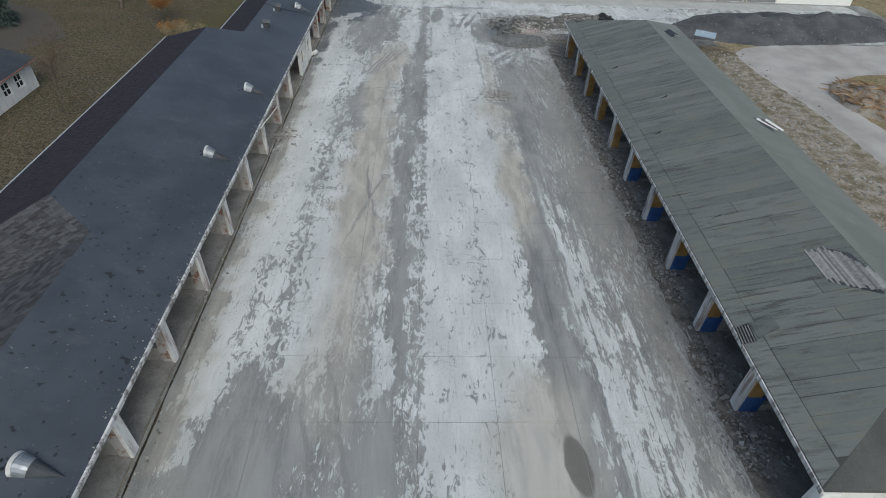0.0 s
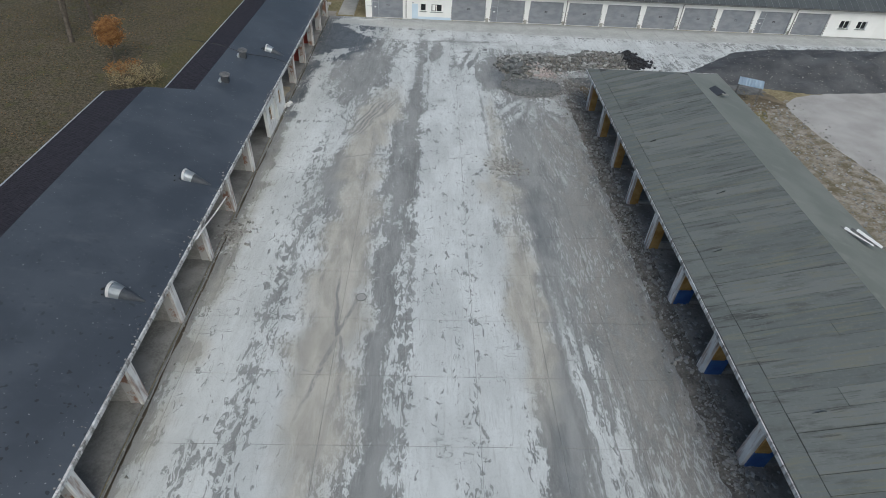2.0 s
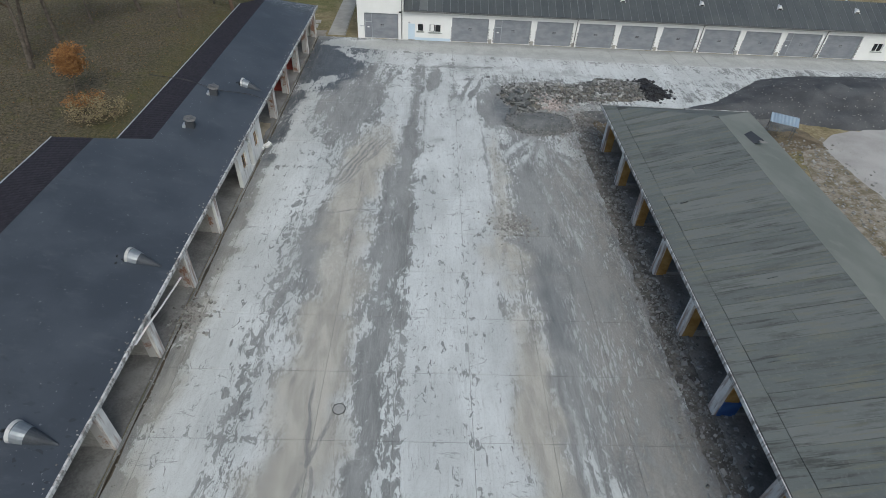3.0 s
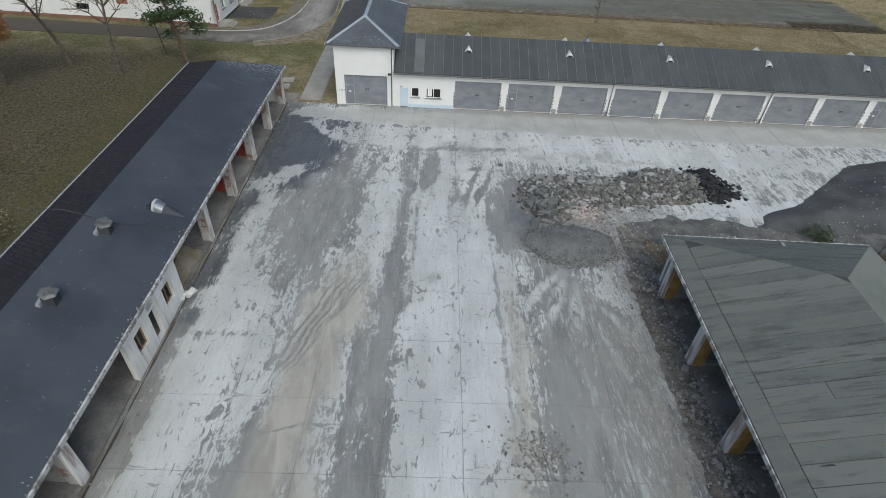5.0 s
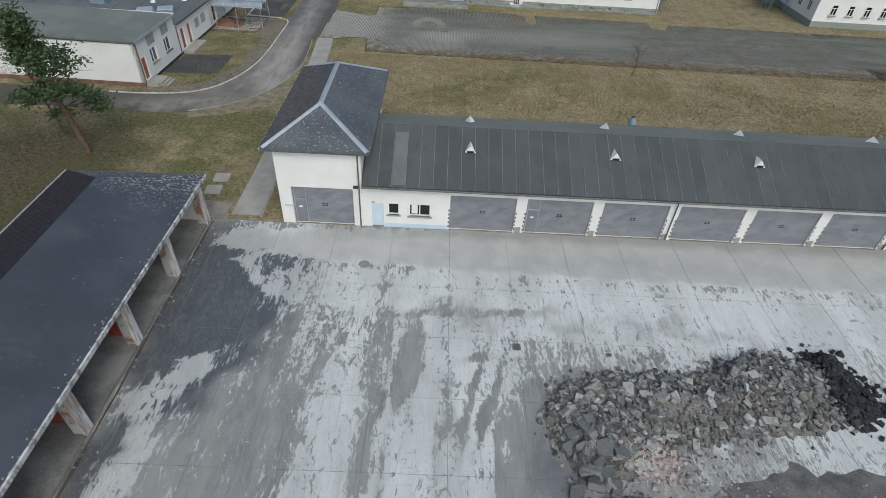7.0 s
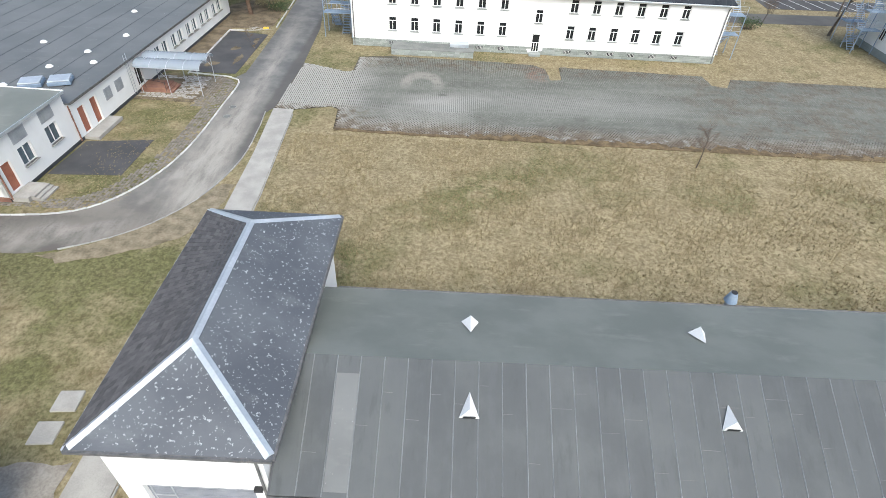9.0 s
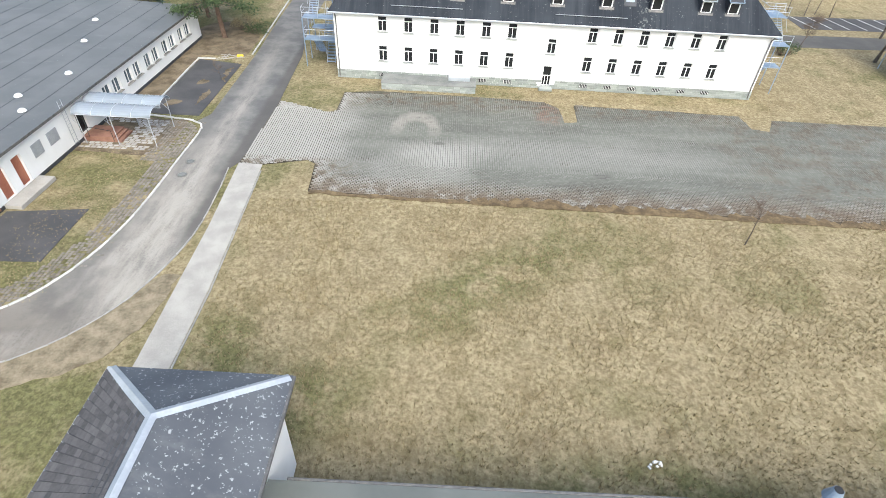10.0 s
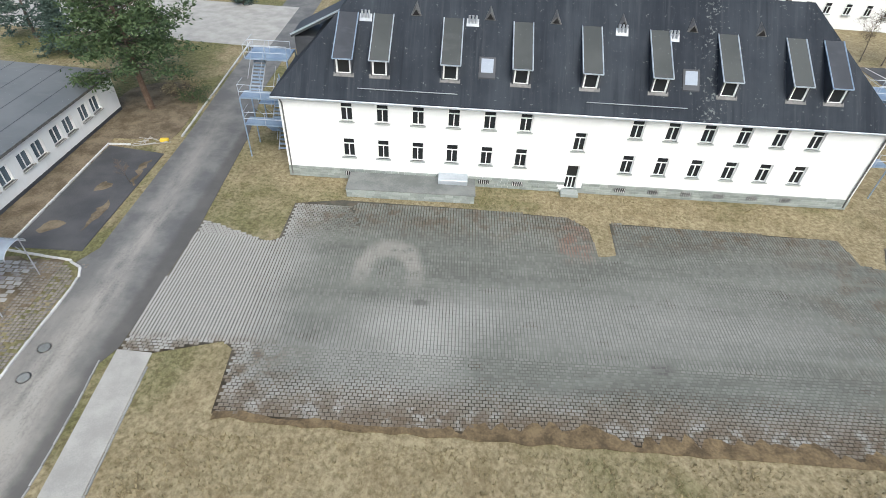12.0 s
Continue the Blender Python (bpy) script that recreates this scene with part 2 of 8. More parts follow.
    puddle = blob(line_at, 5.5, 14.6, 0.62, 1.55, 6.0, 0.12)
    col = n.mix(n.math("MULTIPLY", puddle, 0.9), col, (0.115, 0.11, 0.095))
    # dusty apron before the garage doors, damp along their foot
    apron = n.mix(n.step(n.noise(0.4, 6, None, 0.6), 0.36, 0.64), (0.335, 0.332, 0.312), (0.435, 0.432, 0.41))
    col = n.mix(n.math("MULTIPLY", n.math("MULTIPLY", swept, 0.75), n.math("SUBTRACT", 1.0, wet)), col, apron)
    damp = n.math("MULTIPLY", n.step(n.math("ADD", py, n.math("MULTIPLY", n.noise(0.5, 5), 1.4)), 96.0, 97.3), n.step(px, -9.5, -7.0))
    col = n.mix(n.math("MULTIPLY", damp, 0.55), col, (0.20, 0.20, 0.188))
    # exposed aggregate: fine dark and pale grains
    col = n.mix(n.math("MULTIPLY", n.step(speck, 0.50, 0.64), 0.42), col, (0.13, 0.132, 0.13))
    col = n.mix(n.math("MULTIPLY", n.step(speck, 0.48, 0.34), 0.28), col, (0.60, 0.61, 0.60))
    pits = n.step(n.noise(1.0, 5, n.scaled((9.0, 5.0, 1), (6, 6, 0)), 0.7), 0.60, 0.66)
    col = n.mix(n.math("MULTIPLY", pits, 0.5), col, (0.17, 0.172, 0.168))
    rough = n.math("SUBTRACT", 0.88, n.math("MULTIPLY", wet, 0.35))
    return n.done(col, rough, n.math("ADD", n.math("MULTIPLY", grain, 0.6), speck), 0.3, 0.015)


def oval_mask(n, at, x, y, rx, ry, turn=0.0, soft=0.6):
    """One soft oval in plan, 1 inside and 0 outside."""
    m = n.t.nodes.new("ShaderNodeMapping")
    m.vector_type = "TEXTURE"
    m.inputs["Location"].default_value = (x, y, 0)
    m.inputs["Rotation"].default_value = (0, 0, radians(turn))
    m.inputs["Scale"].default_value = (rx, ry, 50)
    n.t.links.new(at, m.inputs["Vector"])
    d = n.t.nodes.new("ShaderNodeVectorMath")
    d.operation = "LENGTH"
    n.t.links.new(m.outputs[0], d.inputs[0])
    return n.step(d.outputs["Value"], 1.0 + soft, 1.0 - soft)


def lane_asphalt():
    """Worn grey-brown lane with drifts of pale dust on the wheel line."""
    n = Nodes("lane_asphalt")
    sep = n.put("ShaderNodeSeparateXYZ", Vector=n.pos)
    warp = n.noise(0.6, 6, None, 0.6)
    at = n.put("ShaderNodeCombineXYZ", X=n.math("ADD", sep.outputs[0], n.math("MULTIPLY_ADD", warp, 1.6, -0.8)), Y=n.math("ADD", sep.outputs[1], n.math("MULTIPLY_ADD", n.noise(0.35, 5), 6.0, -3.0))).outputs[0]
    big = n.noise(0.35, 6, None, 0.65)
    fine = n.noise(7.0, 5, None, 0.65)
    col = n.mix(n.step(big, 0.34, 0.68), (0.148, 0.142, 0.131), (0.218, 0.205, 0.183))
    col = n.mix(n.math("MULTIPLY", n.step(sep.outputs[1], 130.0, 146.0), 0.8), col, n.mix(n.step(big, 0.4, 0.62), (0.097, 0.0988, 0.101), (0.153, 0.152, 0.148)))
    col = n.mix(n.math("MULTIPLY", n.step(sep.outputs[1], 122.0, 116.0), 0.8), col, n.mix(n.step(big, 0.38, 0.62), (0.094, 0.0855, 0.0739), (0.158, 0.142, 0.12)))
    col = n.mix(n.math("MULTIPLY", n.step(n.math("ADD", sep.outputs[0], n.math("MULTIPLY", big, 6.0)), -24.0, -34.0), n.step(sep.outputs[1], 140.0, 124.0)), col, n.mix(n.step(fine, 0.4, 0.62), (0.0614, 0.0532, 0.0445), (0.104, 0.0902, 0.0739)))
    dust = None
    for w, *o in ((1.0, -18.1, 124, 1.7, 12, 6), (0.5, -18.5, 138, 0.8, 9, 3), (0.5, -20.0, 124.5, 0.4, 5, -14), (0.5, -18.9, 152, 0.9, 10, 3), (0.45, -25, 115.4, 8, 1.2, 4), (0.4, -24, 116.6, 4, 0.7, 14)):
        d = n.math("MULTIPLY", oval_mask(n, at, *o, 0.9), w) if len(o) == 5 else n.math("MULTIPLY", oval_mask(n, at, *o), w)
        dust = d if dust is None else n.math("ADD", dust, d)
    dust = n.math("MULTIPLY", dust, n.step(n.math("ADD", n.math("MULTIPLY", n.noise(0.9, 6, n.scaled((1.6, 0.3, 1)), 0.65), 0.6), n.math("MULTIPLY", fine, 0.4)), 0.30, 0.66))
    col = n.mix(n.math("MINIMUM", dust, 0.8), col, (0.356, 0.334, 0.295))
    east = n.step(n.math("ADD", sep.outputs[0], n.math("MULTIPLY", warp, 0.8)), -16.6, -15.9)
    col = n.mix(n.math("MULTIPLY", n.math("MULTIPLY", east, n.step(sep.outputs[1], 124.0, 128.0)), 0.7), col, (0.0742, 0.0712, 0.0659))
    col = n.mix(n.math("MULTIPLY", n.step(fine, 0.52, 0.75), 0.35), col, (0.109, 0.103, 0.0943))
    return n.done(col, 0.86, fine, 0.3, 0.015, 0, 0.3)


def pale_zone(n, sep, warp):
    """Where the parking place is bleached: by the lane, and in broad lobes in front of the lawn."""
    left = n.math("SUBTRACT", 1.0, n.step(n.math("ADD", sep.outputs[0], n.math("MULTIPLY", warp, 0.7)), -10.5, -5.0))
    at = n.put("ShaderNodeCombineXYZ", X=n.math("ADD", sep.outputs[0], warp), Y=n.math("ADD", sep.outputs[1], n.math("MULTIPLY", warp, 0.3))).outputs[0]
    lobe = oval_mask(n, at, -1.2, 136.6, 4.6, 3.6, 0, 0.5)
    tail = n.math("MULTIPLY", oval_mask(n, at, 1.6, 139.4, 3.0, 2.2, 0, 0.6), 0.5)
    far = n.math("MULTIPLY", oval_mask(n, at, 13.0, 140.4, 11.0, 2.4, 0, 0.8), 0.45)
    edge = n.math("MULTIPLY", n.step(sep.outputs[1], 135.6, 133.2), 0.7)
    return n.math("MINIMUM", n.math("ADD", n.math("ADD", left, edge), n.math("ADD", n.math("ADD", n.math("MULTIPLY", lobe, 0.45), tail), far)), 1.0)


def crescent(n, sep):
    """A swept arch of pale dust, open towards the lawn, its legs fading."""
    wob = n.math("MULTIPLY_ADD", n.noise(0.7, 5, None, 0.65), 1.0, -0.5)
    dx, dy = n.math("DIVIDE", n.math("ADD", n.math("ADD", sep.outputs[0], 1.5), wob), 2.2), n.math("DIVIDE", n.math("SUBTRACT", n.math("ADD", sep.outputs[1], wob), 143.4), 3.4)
    r = n.math("SQRT", n.math("ADD", n.math("MULTIPLY", dx, dx), n.math("MULTIPLY", dy, dy)))
    arc = n.math("MULTIPLY", n.step(n.math("ABSOLUTE", n.math("SUBTRACT", r, 0.82)), 0.42, 0.10), n.step(dy, -0.55, 0.35))
    return n.math("MULTIPLY", arc, n.step(n.noise(1.4, 6, None, 0.65), 0.26, 0.50))


def mossy(n, sep, warp):
    """Brown moss: ragged along the lawn, along the house side and in the corners."""
    wild = n.noise(0.8, 6, None, 0.68)
    low = n.math("MULTIPLY", n.step(n.math("ADD", sep.outputs[1], n.math("MULTIPLY", warp, 0.3)), 135.4, 133.0), n.step(wild, 0.34, 0.50))
    high = n.math("MULTIPLY", n.step(n.math("ADD", sep.outputs[1], n.math("MULTIPLY", warp, 0.3)), 146.4, 150.0), n.step(wild, 0.46, 0.62))
    corner = n.math("MULTIPLY", n.math("MULTIPLY", n.step(sep.outputs[0], -4.5, -8.5), n.step(sep.outputs[1], 138.2, 136.4)), n.step(n.noise(1.1, 5), 0.42, 0.6))
    right = n.math("MULTIPLY", n.math("MULTIPLY", n.step(n.math("ADD", sep.outputs[0], warp), 23.0, 31.0), n.step(n.noise(0.5, 6, n.scaled((1, 1, 1), (9, 4, 0)), 0.65), 0.42, 0.62)), 0.7)
    return n.math("MAXIMUM", n.math("MAXIMUM", low, n.math("MULTIPLY", high, 0.8)), n.math("MAXIMUM", corner, right))


def grid_paver(single=False):
    """Concrete grid blocks, pale by the lane, dusted grey in the middle, mossy at the lawn."""
    n = Nodes("single_grid_block" if single else "grid_block")
    rnd = n.t.nodes.new("ShaderNodeObjectInfo").outputs["Random"] if single else n.t.nodes.new("ShaderNodeNewGeometry").outputs["Random Per Island"]
    sep = n.put("ShaderNodeSeparateXYZ", Vector=n.pos)
    warp = n.math("MULTIPLY_ADD", n.noise(0.3, 5), 7.0, -3.5)
    dust = n.step(n.math("ADD", n.math("MULTIPLY", n.noise(0.22, 6, n.scaled((0.5, 1, 1))), 0.5), n.math("MULTIPLY", n.noise(1.0, 6, n.scaled((0.10, 0.8, 1), (3, 1, 0)), 0.6), 0.5)), 0.42, 0.6)
    col = n.mix(dust, (0.110, 0.114, 0.098), (0.154, 0.158, 0.138))
    col = n.mix(n.math("MULTIPLY", pale_zone(n, sep, warp), 0.9), col, (0.335, 0.33, 0.305))
    col = n.mix(n.math("MULTIPLY", crescent(n, sep), 0.6), col, (0.30, 0.285, 0.25))
    rusty = n.math("MULTIPLY", n.math("MULTIPLY", n.step(n.math("ABSOLUTE", n.math("SUBTRACT", sep.outputs[0], 11.4)), 1.7, 0.6), n.step(n.math("ABSOLUTE", n.math("SUBTRACT", sep.outputs[1], 148.2)), 3.0, 1.0)), n.step(n.noise(0.9, 5), 0.38, 0.56))
    col = n.mix(n.math("MULTIPLY", rusty, 0.75), col, (0.17, 0.095, 0.065))
    col = n.mix(n.math("MULTIPLY", mossy(n, sep, warp), 0.85), col, (0.098, 0.068, 0.037))
    oil = n.math("MAXIMUM", oval_mask(n, n.pos, 0.8, 141.2, 0.5, 0.25), oval_mask(n, n.pos, 14.8, 137.1, 0.7, 0.4))
    col = n.mix(n.math("MULTIPLY", oil, 0.7), col, (0.06, 0.058, 0.052))
    col = n.mix(n.math("MULTIPLY", rnd, 0.16), col, (0.40, 0.39, 0.365))
    return n.done(col, 0.92, n.noise(12.0, 3), 0.3, 0.02, 0, 0.3)


def grid_bed():
    """What fills the holes of the grid: dark mossy soil, drifted over with grey grit in the middle."""
    n = Nodes("grid_bed")
    sep = n.put("ShaderNodeSeparateXYZ", Vector=n.pos)
    warp = n.math("MULTIPLY_ADD", n.noise(0.25, 6, None, 0.65), 9.0, -4.5)
    fill = n.math("MULTIPLY", n.step(n.math("ADD", sep.outputs[1], n.math("MULTIPLY", warp, 0.4)), 134.2, 136.4), n.step(n.math("ADD", sep.outputs[0], n.math("MULTIPLY", warp, 0.5)), -10.5, -6.0))
    fill = n.math("MULTIPLY", fill, n.math("SUBTRACT", 1.0, n.math("MULTIPLY", n.step(n.noise(0.55, 5, n.scaled((0.5, 1, 1), (2, 6, 0)), 0.65), 0.58, 0.68), 0.6)))
    north = n.step(n.math("ADD", sep.outputs[1], n.math("MULTIPLY", warp, 0.3)), 149.6, 146.4)
    fill = n.math("MULTIPLY", fill, n.math("MULTIPLY_ADD", north, 0.7, 0.3))
    grit = n.mix(n.step(n.noise(0.5, 6, n.scaled((0.3, 1, 1))), 0.4, 0.62), (0.11, 0.113, 0.0963), (0.157, 0.16, 0.139))
    soil = n.mix(n.step(n.noise(1.4, 5), 0.4, 0.62), (0.034, 0.029, 0.020), (0.082, 0.064, 0.042))
    grit = n.mix(n.math("MULTIPLY", pale_zone(n, sep, warp), 0.5), grit, (0.205, 0.202, 0.185))
    grit = n.mix(n.math("MULTIPLY", crescent(n, sep), 0.6), grit, (0.30, 0.285, 0.25))
    left = n.math("MULTIPLY", n.step(n.math("ADD", sep.outputs[0], warp), -6.0, -11.0), n.step(sep.outputs[1], 136.5, 138.0))
    fill = n.math("MAXIMUM", fill, n.math("MULTIPLY", left, 0.4))
    return n.done(n.mix(fill, soil, grit), 0.95, n.noise(9.0, 4), 0.5, 0.02, 0, 0.2)


def dry_grass():
    """Winter lawn: straw, green flushes, bare soil, dark litter under the trees to the west."""
    n = Nodes("winter_grass")
    sep = n.put("ShaderNodeSeparateXYZ", Vector=n.pos)
    big = n.noise(0.09, 5)
    mid = n.noise(0.55, 6, None, 0.65)
    fine = n.noise(3.2, 6, None, 0.75)
    blade = n.noise(9.0, 5, n.scaled((1, 0.7, 1)), 0.75)
    straw = n.mix(n.step(fine, 0.33, 0.67), (0.155, 0.125, 0.0675), (0.333, 0.282, 0.176))
    straw = n.mix(n.math("MULTIPLY", n.step(mid, 0.42, 0.70), 0.55), straw, (0.145, 0.107, 0.0555))
    straw = n.mix(n.math("MULTIPLY", n.step(n.noise(1.3, 5, n.scaled((1, 0.6, 1), (6, 2, 0)), 0.7), 0.52, 0.66), 0.6), straw, (0.357, 0.308, 0.19))
    green = n.mix(n.step(fine, 0.35, 0.65), (0.0636, 0.0702, 0.0266), (0.15, 0.149, 0.0615))
    wood = n.math("MULTIPLY", n.math("SUBTRACT", 1.0, n.step(sep.outputs[0], -29.0, -22.0)), n.math("SUBTRACT", 1.0, n.step(sep.outputs[1], 104.0, 116.0)))
    strip = n.math("MULTIPLY", n.step(sep.outputs[0], -36.0, -30.0), wood)
    flush = n.math("MULTIPLY", n.step(n.math("ADD", big, n.math("MULTIPLY", mid, 0.35)), 0.66, 0.88), 0.65)
    west = n.math("SUBTRACT", 1.0, n.step(sep.outputs[0], -22.0, -10.0))
    g = n.math("ADD", flush, n.math("MULTIPLY", n.math("MULTIPLY", west, 0.85), n.step(n.noise(0.2, 4), 0.38, 0.6)))
    col = n.mix(n.math("MINIMUM", g, 0.85), straw, green)
    for x, y, rx, ry, turn in ((5.0, 123.8, 6.0, 2.2, 33), (-6.5, 113.8, 4.2, 2.6, 10), (-10.6, 116.5, 2.0, 3.0, 0), (-11.0, 111.5, 4.0, 2.6, 0), (12.0, 110.0, 6.0, 1.4, 0)):
        patch = n.math("MULTIPLY", oval_mask(n, n.pos, x, y, rx, ry, turn, 0.7), n.step(mid, 0.36, 0.56))
        col = n.mix(n.math("MULTIPLY", patch, 0.85), col, green)
    soil = n.math("MULTIPLY", n.step(n.noise(0.3, 6), 0.56, 0.68), 0.2)
    col = n.mix(soil, col, n.mix(n.step(fine, 0.4, 0.6), (0.115, 0.0855, 0.0566), (0.195, 0.149, 0.0961)))
    litter = n.mix(n.step(n.math("ADD", n.math("MULTIPLY", fine, 0.6), n.math("MULTIPLY", blade, 0.4)), 0.40, 0.62), (0.0325, 0.028, 0.019), (0.138, 0.118, 0.086))
    litter = n.mix(n.math("MULTIPLY", n.math("ADD", n.math("MULTIPLY", strip, 0.6), n.step(mid, 0.52, 0.7)), 0.75), litter, (0.0814, 0.081, 0.0316))
    col = n.mix(n.math("MULTIPLY", wood, 0.9), col, litter)
    col = n.mix(n.math("MULTIPLY", n.step(blade, 0.52, 0.78), n.math("MULTIPLY_ADD", wood, -0.35, 0.5)), col, (0.354, 0.317, 0.204))
    col = n.mix(n.math("MULTIPLY", n.step(blade, 0.48, 0.28), 0.4), col, (0.053, 0.0432, 0.0225))
    return n.done(col, 0.95, n.math("ADD", blade, n.math("MULTIPLY", mid, 0.2)), 0.6, 0.05, 0, 0.15)


def bitumen(name, a, b, pale, speck=0.0, pock=False, moss=False):
    """Roofing felt with stains, optional pale flecks."""
    n = Nodes(name)
    big = n.noise(0.28, 6)
    fine = n.noise(9.0, 4)
    col = n.mix(n.step(big, 0.36, 0.66), a, b)
    col = n.mix(n.math("MULTIPLY", n.step(n.noise(0.9, 6, n.scaled((0.4, 1, 1)), 0.65), 0.55, 0.72), 0.45), col, pale)
    if speck:
        col = n.mix(n.math("MULTIPLY", n.step(n.noise(6.5, 4, None, 0.65), 0.70 - speck * 0.10, 0.73 - speck * 0.09), 0.7), col, (0.42, 0.44, 0.45))
    if pock:
        dots = n.step(n.noise(2.6, 2, None, 0.4), 0.665, 0.69)
        sep = n.put("ShaderNodeSeparateXYZ", Vector=n.pos)
        where = n.step(n.math("ADD", sep.outputs[1], n.math("MULTIPLY", big, 20.0)), 58.0, 30.0)
        col = n.mix(n.math("MULTIPLY", n.math("MULTIPLY", dots, where), 0.8), col, (0.012, 0.013, 0.015))
        pale_end = n.math("MULTIPLY", n.step(n.math("ADD", sep.outputs[1], n.math("MULTIPLY", big, 6.0)), 94.5, 98.5), n.step(n.noise(5.5, 5, None, 0.7), 0.52, 0.57))
        col = n.mix(n.math("MULTIPLY", pale_end, 0.75), col, (0.40, 0.42, 0.44))
    if moss:
        run = n.noise(1.0, 5, n.scaled((0.22, 2.4, 1), (4, 1, 0)), 0.65)
        col = n.mix(n.math("MULTIPLY", n.step(run, 0.49, 0.62), 0.7), col, (0.058, 0.062, 0.053))
        green = n.math("MULTIPLY", n.step(n.noise(1.0, 6, n.scaled((0.35, 1.1, 1), (8, 2, 0)), 0.7), 0.54, 0.66), n.step(n.noise(0.12, 3), 0.42, 0.60))
        col = n.mix(n.math("MULTIPLY", green, 0.75), col, (0.15, 0.15, 0.085))
        col = n.mix(n.math("MULTIPLY", n.step(n.noise(3.5, 5, None, 0.7), 0.51, 0.62), 0.4), col, (0.21, 0.215, 0.195))
    return n.done(col, n.math("MULTIPLY_ADD", big, 0.2, 0.5), fine, 0.25, 0.015, 0, 0.45)


def plaster(name, a, b, dirt, amount):
    n = Nodes(name)
    big = n.noise(0.5, 6)
    drip = n.noise(1.0, 6, n.scaled((3.0, 3.0, 0.35)), 0.65)
    col = n.mix(n.step(big, 0.35, 0.65), a, b)
    col = n.mix(n.math("MULTIPLY", n.step(drip, 0.60 - amount * 0.2, 0.80 - amount * 0.2), amount), col, dirt)
    return n.done(col, 0.86, n.noise(22.0, 3), 0.15, 0.01, 0, 0.3)


def pieces(name, a, b, rough=0.85, bump=0.4, scale=9.0, joined=False, power=1.0):
    """For separate pieces: tone by Object Info random, or by island in a joined mesh."""
    n = Nodes(name)
    if joined:
        rnd = n.t.nodes.new("ShaderNodeNewGeometry").outputs["Random Per Island"]
    else:
        rnd = n.t.nodes.new("ShaderNodeObjectInfo").outputs["Random"]
    grain = n.noise(scale, 5)
    rnd = n.math("POWER", rnd, power) if power != 1.0 else rnd
    f = n.math("ADD", n.math("MULTIPLY", rnd, 0.7), n.math("MULTIPLY", n.step(grain, 0.3, 0.7), 0.3))
    return n.done(n.mix(f, a, b), rough, grain, bump, 0.02, 0, 0.3)


def glazing():
    n = Nodes("window_glass")
    return n.done((0.018, 0.02, 0.022), 0.08, None, spec=0.5)


def shutter_metal():
    """Grey sectional door with fine horizontal ribs."""
    n = Nodes("door_metal")
    w = n.t.nodes.new("ShaderNodeTexWave")
    w.bands_direction = "Z"
    w.inputs["Scale"].default_value = 3.2
    n.t.links.new(n.pos, w.inputs["Vector"])
    big = n.noise(0.7, 5, n.scaled((1, 1, 2)))
    col = n.mix(n.step(big, 0.35, 0.65), (0.19, 0.202, 0.228), (0.245, 0.258, 0.285))
    return n.done(col, 0.5, w.outputs["Fac"], 0.5, 0.03, 0.0, 0.4)


